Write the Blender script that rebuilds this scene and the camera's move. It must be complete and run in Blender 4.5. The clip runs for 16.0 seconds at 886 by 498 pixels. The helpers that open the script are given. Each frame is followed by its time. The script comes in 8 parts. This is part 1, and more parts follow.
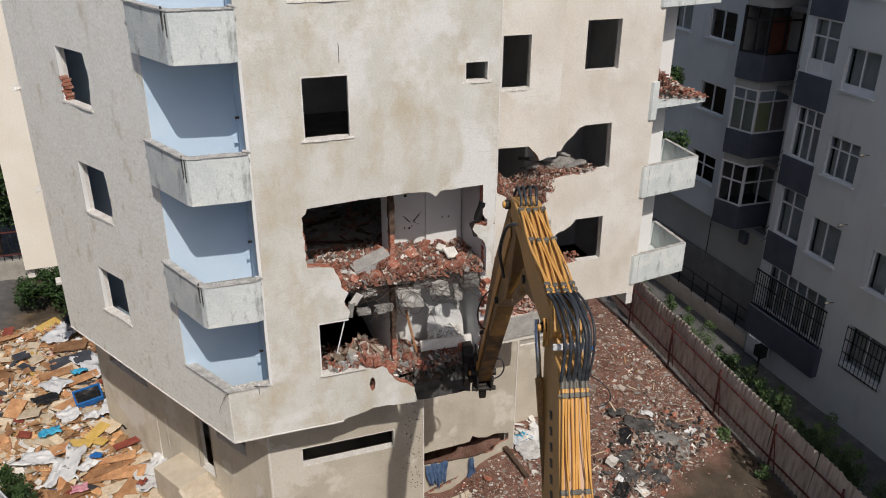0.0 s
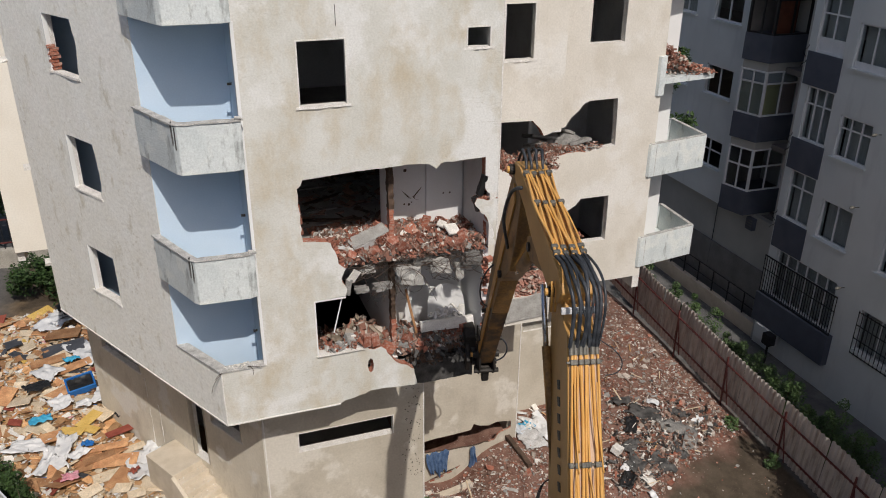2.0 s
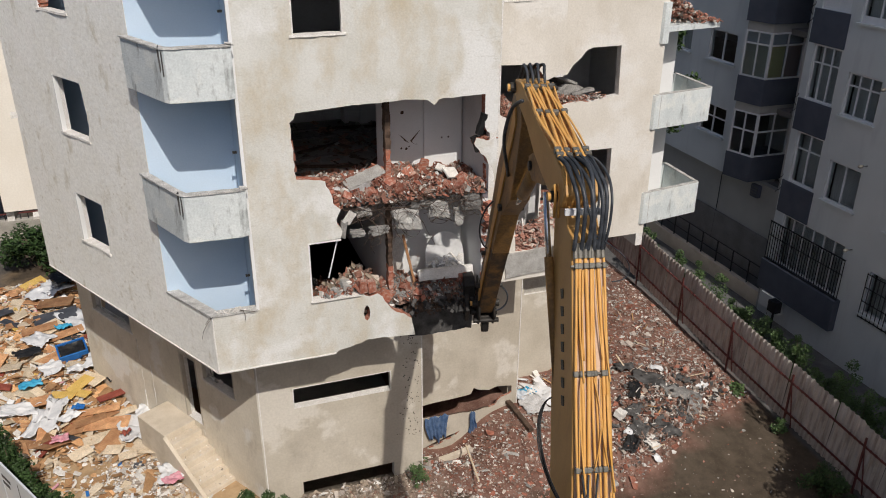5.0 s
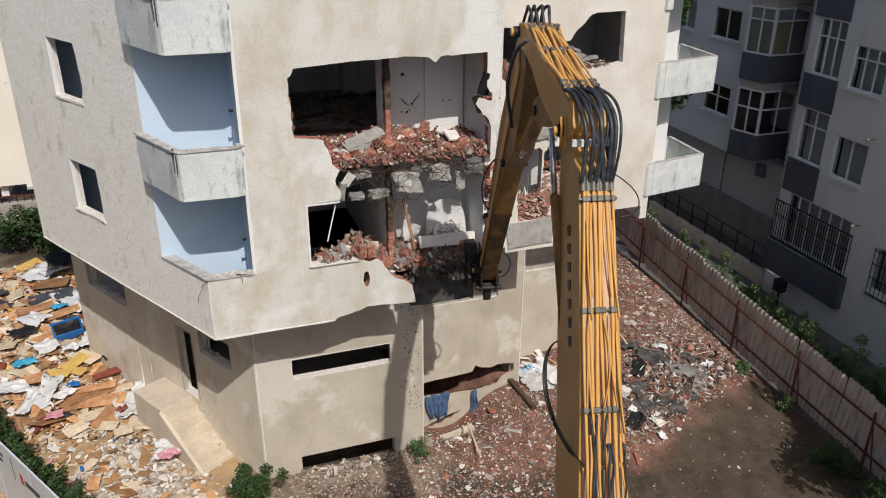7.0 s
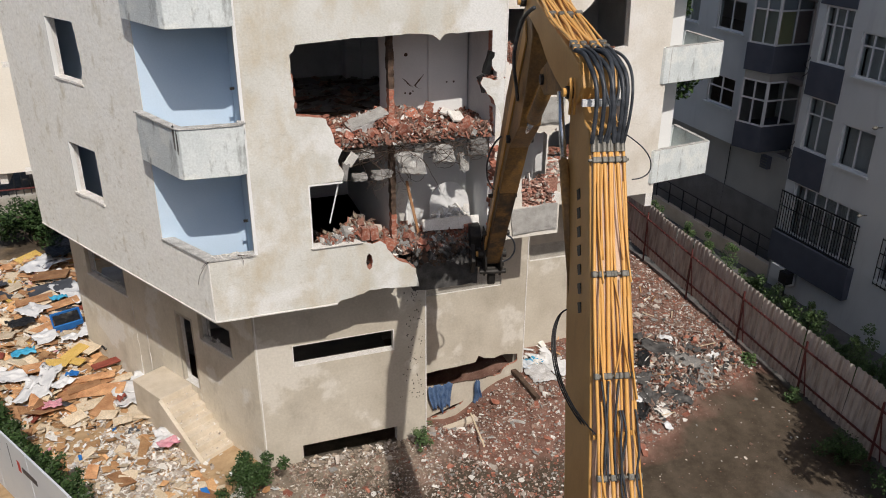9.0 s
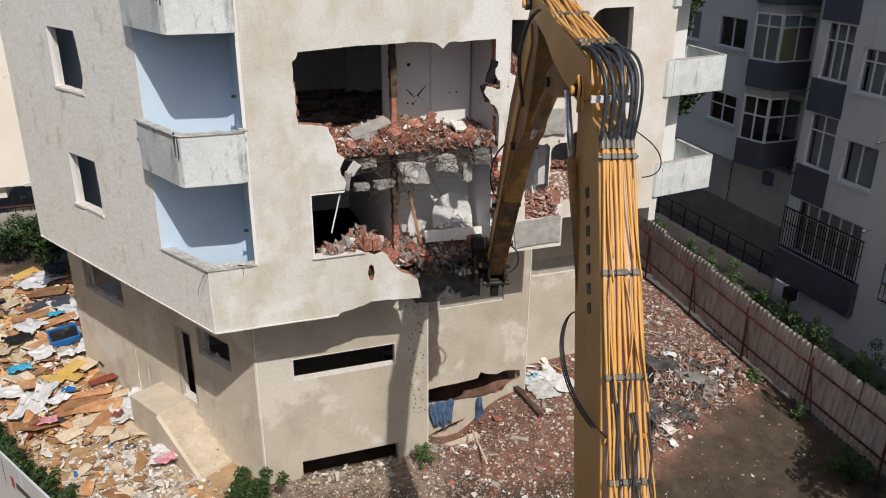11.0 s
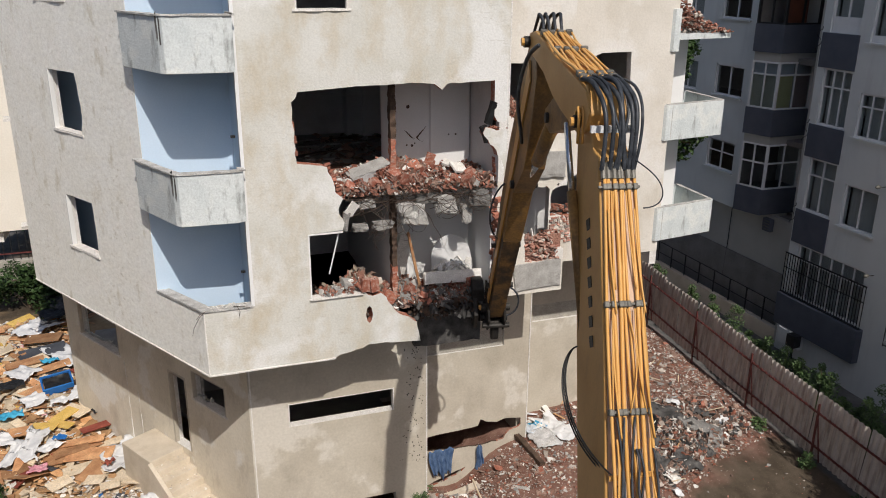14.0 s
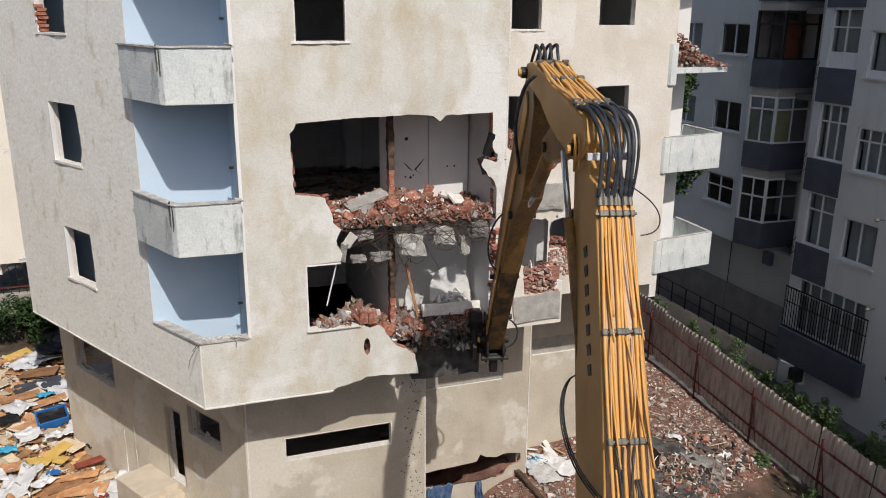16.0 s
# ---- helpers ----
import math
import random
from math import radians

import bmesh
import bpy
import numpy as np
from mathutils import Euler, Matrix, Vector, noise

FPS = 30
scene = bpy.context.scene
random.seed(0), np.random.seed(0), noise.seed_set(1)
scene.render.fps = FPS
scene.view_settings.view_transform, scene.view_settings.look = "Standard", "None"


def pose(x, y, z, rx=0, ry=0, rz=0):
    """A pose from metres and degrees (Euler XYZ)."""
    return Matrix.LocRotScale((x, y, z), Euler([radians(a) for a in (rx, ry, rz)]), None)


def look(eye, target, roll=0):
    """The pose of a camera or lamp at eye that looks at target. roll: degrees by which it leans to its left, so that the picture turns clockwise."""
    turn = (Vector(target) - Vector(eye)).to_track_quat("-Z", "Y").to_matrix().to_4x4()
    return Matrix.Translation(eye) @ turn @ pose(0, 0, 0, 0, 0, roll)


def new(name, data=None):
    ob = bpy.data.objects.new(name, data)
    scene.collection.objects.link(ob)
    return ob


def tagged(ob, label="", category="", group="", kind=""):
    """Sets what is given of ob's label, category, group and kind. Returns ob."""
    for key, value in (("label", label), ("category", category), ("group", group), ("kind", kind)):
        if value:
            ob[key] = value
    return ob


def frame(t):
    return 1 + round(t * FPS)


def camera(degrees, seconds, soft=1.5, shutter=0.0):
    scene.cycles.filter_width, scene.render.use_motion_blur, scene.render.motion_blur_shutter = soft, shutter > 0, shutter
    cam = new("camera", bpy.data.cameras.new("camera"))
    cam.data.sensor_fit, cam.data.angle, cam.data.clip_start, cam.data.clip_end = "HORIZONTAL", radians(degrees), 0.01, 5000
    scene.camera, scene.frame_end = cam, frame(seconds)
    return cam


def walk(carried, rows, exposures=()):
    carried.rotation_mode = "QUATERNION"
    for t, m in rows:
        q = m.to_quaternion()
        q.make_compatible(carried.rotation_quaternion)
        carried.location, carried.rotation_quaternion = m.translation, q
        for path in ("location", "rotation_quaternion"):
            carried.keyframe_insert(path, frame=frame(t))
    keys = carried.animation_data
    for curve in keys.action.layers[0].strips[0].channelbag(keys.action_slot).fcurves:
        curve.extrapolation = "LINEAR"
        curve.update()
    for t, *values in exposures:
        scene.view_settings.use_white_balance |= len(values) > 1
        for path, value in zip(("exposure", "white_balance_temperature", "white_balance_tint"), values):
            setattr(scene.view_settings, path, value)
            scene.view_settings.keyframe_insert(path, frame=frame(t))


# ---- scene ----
cam = camera(57.4, 16.0, soft=1.0)

PATH = [
    (0, (-2.73, -16.326, 17.554), (-2.126, -14.617, 16.71), 0.4),
    (0.5, (-2.659, -16.108, 17.354), (-2.054, -14.398, 16.512), 0.4),
    (1, (-2.599, -15.989, 17.173), (-1.996, -14.279, 16.329), 0.4),
    (1.5, (-2.59, -15.956, 16.943), (-1.987, -14.245, 16.101), 0.4),
    (2, (-2.603, -15.959, 16.734), (-2.0, -14.248, 15.891), 0.4),
    (2.5, (-2.595, -15.936, 16.548), (-1.992, -14.226, 15.703), 0.5),
    (3, (-2.594, -15.962, 16.317), (-1.991, -14.251, 15.475), 0.4),
    (3.5, (-2.593, -15.954, 16.098), (-1.99, -14.244, 15.255), 0.4),
    (4, (-2.58, -15.967, 15.835), (-1.977, -14.256, 14.992), 0.4),
    (6.5, (-2.543, -15.994, 14.571), (-1.942, -14.281, 13.732), 0.3),
    (7, (-2.566, -15.968, 14.362), (-1.964, -14.254, 13.524), 0.3),
    (7.5, (-2.579, -15.96, 14.189), (-1.977, -14.245, 13.354), 0.3),
    (8, (-2.608, -15.927, 14.085), (-2.004, -14.213, 13.25), 0.3),
    (8.5, (-2.613, -15.931, 13.938), (-2.011, -14.215, 13.105), 0.3),
    (11, (-2.677, -15.825, 13.429), (-2.065, -14.084, 12.658), 0.4),
    (11.5, (-2.664, -15.824, 13.379), (-2.051, -14.075, 12.626), 0.4),
    (12, (-2.657, -15.815, 13.301), (-2.041, -14.058, 12.571), 0.4),
    (12.5, (-2.649, -15.792, 13.268), (-2.03, -14.029, 12.555), 0.4),
    (13, (-2.636, -15.779, 13.214), (-2.015, -14.009, 12.523), 0.4),
    (13.5, (-2.636, -15.768, 13.166), (-2.013, -13.99, 12.495), 0.4),
    (14, (-2.636, -15.749, 13.13), (-2.009, -13.965, 12.481), 0.4),
    (14.5, (-2.613, -15.753, 13.091), (-1.985, -13.961, 12.464), 0.4),
    (15, (-2.608, -15.74, 13.06), (-1.977, -13.942, 12.454), 0.4),
    (15.5, (-2.594, -15.749, 13.032), (-1.962, -13.943, 12.449), 0.4),
    (16, (-2.578, -15.741, 13.013), (-1.944, -13.93, 12.449), 0.4),
]
walk(cam, [(t, look(eye, target, roll)) for t, eye, target, roll in PATH], exposures=[(0, -0.48, 6540, 12), (4, -0.38, 6540, 12), (6.5, -0.32, 6540, 12), (11, -0.27, 6540, 12), (16, -0.27, 6540, 12)])

# ---- daylight ----
SUN_ELEVATION, SUN_AZIMUTH = 47.6, 1.0          # azimuth in degrees from -y towards +x
sun_way = Vector((math.sin(radians(SUN_AZIMUTH)) * math.cos(radians(SUN_ELEVATION)),
                  -math.cos(radians(SUN_AZIMUTH)) * math.cos(radians(SUN_ELEVATION)),
                  math.sin(radians(SUN_ELEVATION))))
world = bpy.data.worlds.new("daylight")
scene.world = world
world.use_nodes = True
wt = world.node_tree
sky = wt.nodes.new("ShaderNodeTexSky")
sky.sky_type = "NISHITA"
sky.sun_disc = False
sky.sun_elevation = radians(SUN_ELEVATION)
sky.sun_rotation = radians(180 - SUN_AZIMUTH)
sky.dust_density = 2.6
sky.ozone_density = 1.2
wt.nodes["Background"].inputs["Strength"].default_value = 0.104
wt.links.new(sky.outputs["Color"], wt.nodes["Background"].inputs["Color"])
sun = new("sun", bpy.data.lights.new("sun", "SUN"))
sun.data.energy = 4.0
sun.data.angle = radians(0.53)
sun.data.color = (1.0, 0.955, 0.88)
sun.matrix_world = look(tuple(sun_way * 60), (0, 0, 0))

# ---- materials ----


def surf(name, c1, c2, scale=2.5, rough=0.85, fine=45.0, bump=0.25, bump_dist=0.01, stain=None, stain_scale=(1.2, 1.2, 0.22),
         stain_lo=0.52, stain_hi=0.75, stain_amount=0.5, metal=0.0, island=0.0, each=0.0, fine_amount=0.25, stretch=(1, 1, 1),
         patch=None, patch_scale=0.5, patch_lo=0.56, patch_hi=0.6, grain_detail=4, coarse=0.0, coarse_amount=1.0, scratch=None, scratch_scale=(4, 4, 15), scratch_amount=0.5):
    """A weathered surface: two colours mixed by a large noise, a fine grain with relief, stains, and a change from piece to piece."""
    m = bpy.data.materials.new(name)
    m.use_nodes = True
    nt = m.node_tree
    nn, ln = nt.nodes.new, nt.links.new
    bsdf = nt.nodes["Principled BSDF"]
    tc = nn("ShaderNodeTexCoord")
    mp = nn("ShaderNodeMapping")
    mp.inputs["Scale"].default_value = stretch
    ln(tc.outputs["Object"], mp.inputs["Vector"])
    big = nn("ShaderNodeTexNoise")
    big.inputs["Scale"].default_value = scale
    big.inputs["Detail"].default_value = 5
    ln(mp.outputs["Vector"], big.inputs["Vector"])
    ramp = nn("ShaderNodeMapRange")
    ramp.inputs["From Min"].default_value, ramp.inputs["From Max"].default_value = 0.32, 0.68
    ln(big.outputs["Fac"], ramp.inputs["Value"])
    mix = nn("ShaderNodeMix")
    mix.data_type = "RGBA"
    mix.inputs["A"].default_value, mix.inputs["B"].default_value = (*c1, 1), (*c2, 1)
    ln(ramp.outputs["Result"], mix.inputs["Factor"])
    out = mix.outputs["Result"]
    grain = nn("ShaderNodeTexNoise")
    grain.inputs["Scale"].default_value = fine
    grain.inputs["Detail"].default_value = grain_detail
    ln(mp.outputs["Vector"], grain.inputs["Vector"])
    if stain is not None:
        sm = nn("ShaderNodeMapping")
        sm.inputs["Scale"].default_value = stain_scale
        ln(tc.outputs["Object"], sm.inputs["Vector"])
        sn = nn("ShaderNodeTexNoise")
        sn.inputs["Scale"].default_value = 1.6
        sn.inputs["Detail"].default_value = 7
        sn.inputs["Roughness"].default_value = 0.65
        ln(sm.outputs["Vector"], sn.inputs["Vector"])
        sr = nn("ShaderNodeMapRange")
        sr.inputs["From Min"].default_value, sr.inputs["From Max"].default_value = stain_lo, stain_hi
        sr.inputs["To Max"].default_value = stain_amount
        ln(sn.outputs["Fac"], sr.inputs["Value"])
        smix = nn("ShaderNodeMix")
        smix.data_type = "RGBA"
        ln(sr.outputs["Result"], smix.inputs["Factor"])
        ln(out, smix.inputs["A"])
        smix.inputs["B"].default_value = (*stain, 1)
        out = smix.outputs["Result"]
    if patch is not None:
        pn = nn("ShaderNodeTexNoise")
        pn.inputs["Scale"].default_value = patch_scale
        pn.inputs["Detail"].default_value = 9
        pn.inputs["Roughness"].default_value = 0.6
        pm = nn("ShaderNodeMapping")
        pm.inputs["Location"].default_value = (3.7, 1.3, 8.1)
        ln(tc.outputs["Object"], pm.inputs["Vector"])
        ln(pm.outputs["Vector"], pn.inputs["Vector"])
        pr = nn("ShaderNodeMapRange")
        pr.inputs["From Min"].default_value, pr.inputs["From Max"].default_value = patch_lo, patch_hi
        pr.inputs["To Max"].default_value = 0.8
        ln(pn.outputs["Fac"], pr.inputs["Value"])
        pmix = nn("ShaderNodeMix")
        pmix.data_type = "RGBA"
        ln(pr.outputs["Result"], pmix.inputs["Factor"])
        ln(out, pmix.inputs["A"])
        pmix.inputs["B"].default_value = (*patch, 1)
        out = pmix.outputs["Result"]
    if scratch is not None:
        km = nn("ShaderNodeMapping")
        km.inputs["Scale"].default_value = scratch_scale
        km.inputs["Location"].default_value = (1.9, 5.2, 2.4)
        ln(tc.outputs["Object"], km.inputs["Vector"])
        kn = nn("ShaderNodeTexNoise")
        kn.inputs["Scale"].default_value = 1.0
        kn.inputs["Detail"].default_value = 8
        kn.inputs["Roughness"].default_value = 0.7
        kn.inputs["Distortion"].default_value = 0.5
        ln(km.outputs["Vector"], kn.inputs["Vector"])
        kr = nn("ShaderNodeMapRange")
        kr.inputs["From Min"].default_value, kr.inputs["From Max"].default_value = 0.56, 0.66
        ln(kn.outputs["Fac"], kr.inputs["Value"])
        where = nn("ShaderNodeTexNoise")
        where.inputs["Scale"].default_value = 0.55
        where.inputs["Detail"].default_value = 4
        ln(km.inputs["Vector"].links[0].from_socket, where.inputs["Vector"])
        wr = nn("ShaderNodeMapRange")
        wr.inputs["From Min"].default_value, wr.inputs["From Max"].default_value = 0.42, 0.62
        wr.inputs["To Min"].default_value, wr.inputs["To Max"].default_value = 0.12 * scratch_amount, scratch_amount
        ln(where.outputs["Fac"], wr.inputs["Value"])
        km2 = nn("ShaderNodeMath")
        km2.operation = "MULTIPLY"
        ln(kr.outputs["Result"], km2.inputs[0])
        ln(wr.outputs["Result"], km2.inputs[1])
        kmix = nn("ShaderNodeMix")
        kmix.data_type = "RGBA"
        ln(km2.outputs["Value"], kmix.inputs["Factor"])
        ln(out, kmix.inputs["A"])
        kmix.inputs["B"].default_value = (*scratch, 1)
        out = kmix.outputs["Result"]
    gr = nn("ShaderNodeMapRange")
    gr.inputs["From Min"].default_value, gr.inputs["From Max"].default_value = 0.3, 0.7
    gr.inputs["To Min"].default_value, gr.inputs["To Max"].default_value = 1 - fine_amount, 1 + fine_amount * 0.6
    ln(grain.outputs["Fac"], gr.inputs["Value"])
    hsv = nn("ShaderNodeHueSaturation")
    ln(out, hsv.inputs["Color"])
    value = gr.outputs["Result"]
    if island or each:
        if island:
            src = nn("ShaderNodeNewGeometry").outputs["Random Per Island"]
        else:
            src = nn("ShaderNodeObjectInfo").outputs["Random"]
        rr = nn("ShaderNodeMapRange")
        rr.inputs["To Min"].default_value, rr.inputs["To Max"].default_value = 1 - (island or each), 1 + (island or each)
        ln(src, rr.inputs["Value"])
        mul = nn("ShaderNodeMath")
        mul.operation = "MULTIPLY"
        ln(value, mul.inputs[0])
        ln(rr.outputs["Result"], mul.inputs[1])
        value = mul.outputs["Value"]
    ln(value, hsv.inputs["Value"])
    ln(hsv.outputs["Color"], bsdf.inputs["Base Color"])
    bsdf.inputs["Roughness"].default_value = rough
    bsdf.inputs["Metallic"].default_value = metal
    bsdf.inputs["Specular IOR Level"].default_value = 0.3
    bp = nn("ShaderNodeBump")
    bp.inputs["Strength"].default_value = bump
    bp.inputs["Distance"].default_value = bump_dist
    height = grain.outputs["Fac"]
    if coarse:
        cn = nn("ShaderNodeTexNoise")
        cn.inputs["Scale"].default_value = coarse
        cn.inputs["Detail"].default_value = 6
        cn.inputs["Roughness"].default_value = 0.62
        cn.inputs["Distortion"].default_value = 0.2
        ln(mp.outputs["Vector"], cn.inputs["Vector"])
        both = nn("ShaderNodeMath")
        both.operation = "MULTIPLY_ADD"
        both.inputs[1].default_value = coarse_amount
        ln(cn.outputs["Fac"], both.inputs[0])
        ln(height, both.inputs[2])
        height = both.outputs["Value"]
    ln(height, bp.inputs["Height"])
    ln(bp.outputs["Normal"], bsdf.inputs["Normal"])
    return m


STUCCO = surf("cream_stucco", (0.60, 0.588, 0.53), (0.712, 0.707, 0.668), scale=0.7, fine=22, bump=0.3, bump_dist=0.02, coarse=3.2, coarse_amount=2.2, stain=(0.53, 0.445, 0.31),
              stain_scale=(0.75, 0.75, 0.42), stain_lo=0.46, stain_hi=0.68, stain_amount=0.75, fine_amount=0.08, stretch=(1, 1, 1.2),
              patch=(0.78, 0.778, 0.758), patch_scale=0.5, patch_lo=0.53, patch_hi=0.60, grain_detail=9, scratch=(0.42, 0.385, 0.32), scratch_amount=0.42)
STUCCO_CLEAN = surf("pale_stucco", (0.66, 0.615, 0.54), (0.765, 0.725, 0.66), scale=0.8, fine=20, bump=0.28, bump_dist=0.02, coarse=4.0, coarse_amount=2.0, stain=(0.52, 0.45, 0.35),
                    stain_scale=(0.5, 0.5, 0.3), stain_lo=0.55, stain_hi=0.72, stain_amount=0.45, fine_amount=0.07, patch=(0.78, 0.755, 0.71), patch_scale=0.5, patch_lo=0.53, patch_hi=0.6, grain_detail=9,
                    scratch=(0.46, 0.42, 0.35), scratch_scale=(3, 3, 6), scratch_amount=0.25)
# ground storey paint, lightened to put the sun on this side into its colour
GL_RENDER = surf("sunlit_side_render", (0.66, 0.60, 0.49), (0.76, 0.70, 0.59), scale=0.9, fine=16, bump=0.3, stain=(0.42, 0.36, 0.28), stain_scale=(0.8, 0.8, 0.4), stain_lo=0.54, stain_hi=0.72,
                 stain_amount=0.55, fine_amount=0.08, grain_detail=7, patch=(0.80, 0.77, 0.71), patch_scale=0.8, patch_lo=0.55, patch_hi=0.61)
# lighter than the front stucco: brightness missing from grazing sun is in the colour
STUCCO_SIDE = surf("rough_cast_stucco", (0.92, 0.90, 0.83), (0.955, 0.945, 0.895), scale=1.5, fine=13, bump=0.2, bump_dist=0.03, coarse=3.6, coarse_amount=2.4, stain=(0.58, 0.52, 0.39),
                   stain_scale=(1.4, 1.4, 0.7), stain_lo=0.57, stain_hi=0.72, stain_amount=0.7, fine_amount=0.1, stretch=(1, 1, 1.0),
                   patch=(0.95, 0.925, 0.87), patch_scale=0.9, patch_lo=0.54, patch_hi=0.62, grain_detail=9, scratch=(0.55, 0.49, 0.38), scratch_scale=(5, 5, 9), scratch_amount=0.5)
CREAM = surf("smooth_cream_render", (0.80, 0.75, 0.66), (0.86, 0.82, 0.74), scale=0.8, fine=20, bump=0.15, fine_amount=0.05)
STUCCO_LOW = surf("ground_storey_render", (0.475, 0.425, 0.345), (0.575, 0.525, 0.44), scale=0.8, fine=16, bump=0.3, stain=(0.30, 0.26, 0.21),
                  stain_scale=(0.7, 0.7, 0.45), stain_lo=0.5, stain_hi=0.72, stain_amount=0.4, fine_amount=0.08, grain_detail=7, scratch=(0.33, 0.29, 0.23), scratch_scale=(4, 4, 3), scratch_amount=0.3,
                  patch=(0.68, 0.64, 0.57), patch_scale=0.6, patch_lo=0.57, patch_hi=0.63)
WHITE_RENDER = surf("weathered_white_render", (0.60, 0.645, 0.645), (0.72, 0.755, 0.745), scale=1.6, fine=25, bump=0.5, bump_dist=0.015, coarse=9.0, coarse_amount=1.6, stain=(0.24, 0.25, 0.24),
                    stain_scale=(2.2, 2.2, 0.6), stain_lo=0.56, stain_hi=0.7, stain_amount=0.85, fine_amount=0.12, grain_detail=7,
                    patch=(0.76, 0.78, 0.75), patch_scale=1.3, patch_lo=0.54, patch_hi=0.6)
# white paint with the blue of skylit shade mixed into its colour
LOGGIA_PAINT = surf("white_paint_blue_shade", (0.545, 0.685, 0.83), (0.60, 0.725, 0.855), scale=1.2, fine=30, bump=0.06, fine_amount=0.03)
COPING = surf("grimy_coping", (0.38, 0.375, 0.355), (0.66, 0.65, 0.62), scale=5, fine=40, bump=0.6, bump_dist=0.02, fine_amount=0.3)
WHITE_PAINT = surf("white_wall_paint", (0.78, 0.78, 0.77), (0.83, 0.83, 0.82), scale=1.2, fine=30, bump=0.06, fine_amount=0.03)
INNER = surf("room_plaster", (0.60, 0.60, 0.60), (0.70, 0.70, 0.69), scale=1.1, fine=20, bump=0.1, stain=(0.40, 0.38, 0.36), stain_scale=(0.8, 0.8, 0.6),
             stain_amount=0.5, fine_amount=0.06)
# about half as bright as the other room plaster
INNER_DARK = surf("dark_room_plaster", (0.30, 0.29, 0.28), (0.42, 0.41, 0.40), scale=1.1, fine=20, bump=0.1, fine_amount=0.1)
PLASTER_EDGE = surf("broken_plaster_edge", (0.70, 0.67, 0.62), (0.82, 0.80, 0.77), scale=6, fine=60, bump=0.4)
BRICK = surf("red_hollow_brick", (0.26, 0.088, 0.056), (0.40, 0.17, 0.115), scale=7, fine=60, bump=0.5, island=0.4, stain=(0.46, 0.38, 0.32),
             stain_scale=(5, 5, 5), stain_lo=0.5, stain_hi=0.7, stain_amount=0.35)
BRICK_WALL = surf("broken_brick_edge", (0.34, 0.10, 0.06), (0.46, 0.20, 0.13), scale=9, fine=40, bump=0.6, stain=(0.5, 0.42, 0.36),
                  stain_scale=(6, 6, 14), stain_lo=0.5, stain_hi=0.6, stain_amount=0.6)
DARK_CONCRETE = surf("grimy_concrete", (0.17, 0.165, 0.155), (0.30, 0.29, 0.275), scale=5, fine=40, bump=0.7, bump_dist=0.02, island=0.3, fine_amount=0.35)
DARK_BROWN = surf("dark_brown_brick", (0.06, 0.04, 0.03), (0.13, 0.085, 0.06), scale=7, fine=40, bump=0.5)
CONCRETE = surf("broken_concrete", (0.30, 0.29, 0.27), (0.42, 0.41, 0.39), scale=5, fine=50, bump=0.6, island=0.3, fine_amount=0.35)
SLAB = surf("concrete_slab", (0.28, 0.27, 0.26), (0.38, 0.37, 0.35), scale=2, fine=40, bump=0.4)
DUST = surf("crushed_rubble", (0.225, 0.135, 0.10), (0.38, 0.265, 0.212), scale=6, fine=60, bump=1.0, bump_dist=0.03, island=0.35, fine_amount=0.4)
RED_DUST = surf("crushed_red_brick", (0.28, 0.125, 0.09), (0.42, 0.23, 0.17), scale=6, fine=60, bump=1.0, bump_dist=0.03, island=0.35, fine_amount=0.35)
GRIME = surf("greasy_worn_steel", (0.035, 0.028, 0.022), (0.26, 0.13, 0.035), scale=2.2, rough=0.5, fine=20, bump=0.15, stain=(0.02, 0.018, 0.016), stain_scale=(2, 2, 1.5),
             stain_lo=0.45, stain_hi=0.6, stain_amount=0.85)
DUSTY_YELLOW = surf("dusty_boom_front", (0.52, 0.36, 0.25), (0.62, 0.44, 0.31), scale=3, rough=0.6, fine=30, bump=0.05, fine_amount=0.08)
PLASTER_BIT = surf("plaster_fragment", (0.66, 0.63, 0.58), (0.80, 0.78, 0.74), scale=5, fine=50, bump=0.4, island=0.2)
DUSTY_BIT = surf("dusty_mortar_fragment", (0.40, 0.34, 0.29), (0.56, 0.50, 0.44), scale=5, fine=50, bump=0.5, island=0.35)
# black of felt and cracks; also painted shadow on the beam below the hole
CHARCOAL = surf("dark_felt_and_shadow", (0.04, 0.039, 0.038), (0.12, 0.115, 0.11), scale=4, fine=40, bump=0.5, island=0.4, rough=0.7)
REBAR = surf("rusty_rebar", (0.06, 0.045, 0.038), (0.11, 0.07, 0.05), scale=12, rough=0.7, metal=0.3)
GRAVEL = surf("beige_gravel", (0.24, 0.19, 0.145), (0.40, 0.33, 0.255), scale=5, fine=50, bump=0.5, island=0.35)
CARD = surf("brown_board", (0.42, 0.22, 0.10), (0.60, 0.37, 0.19), scale=2.5, fine=30, bump=0.15, island=0.45, each=0.0)
CARD_EACH = surf("brown_chipboard", (0.36, 0.17, 0.08), (0.56, 0.32, 0.165), scale=2.5, fine=30, bump=0.15, each=0.45)
PALE_BOARD = surf("pale_wood_board", (0.64, 0.51, 0.35), (0.77, 0.66, 0.51), scale=2.0, fine=30, bump=0.15, each=0.2)
DARK_BOARD = surf("dark_grey_board", (0.05, 0.055, 0.065), (0.09, 0.095, 0.11), scale=2, rough=0.6)
RED_BOARD = surf("dark_red_board", (0.22, 0.05, 0.035), (0.32, 0.09, 0.06), scale=3)
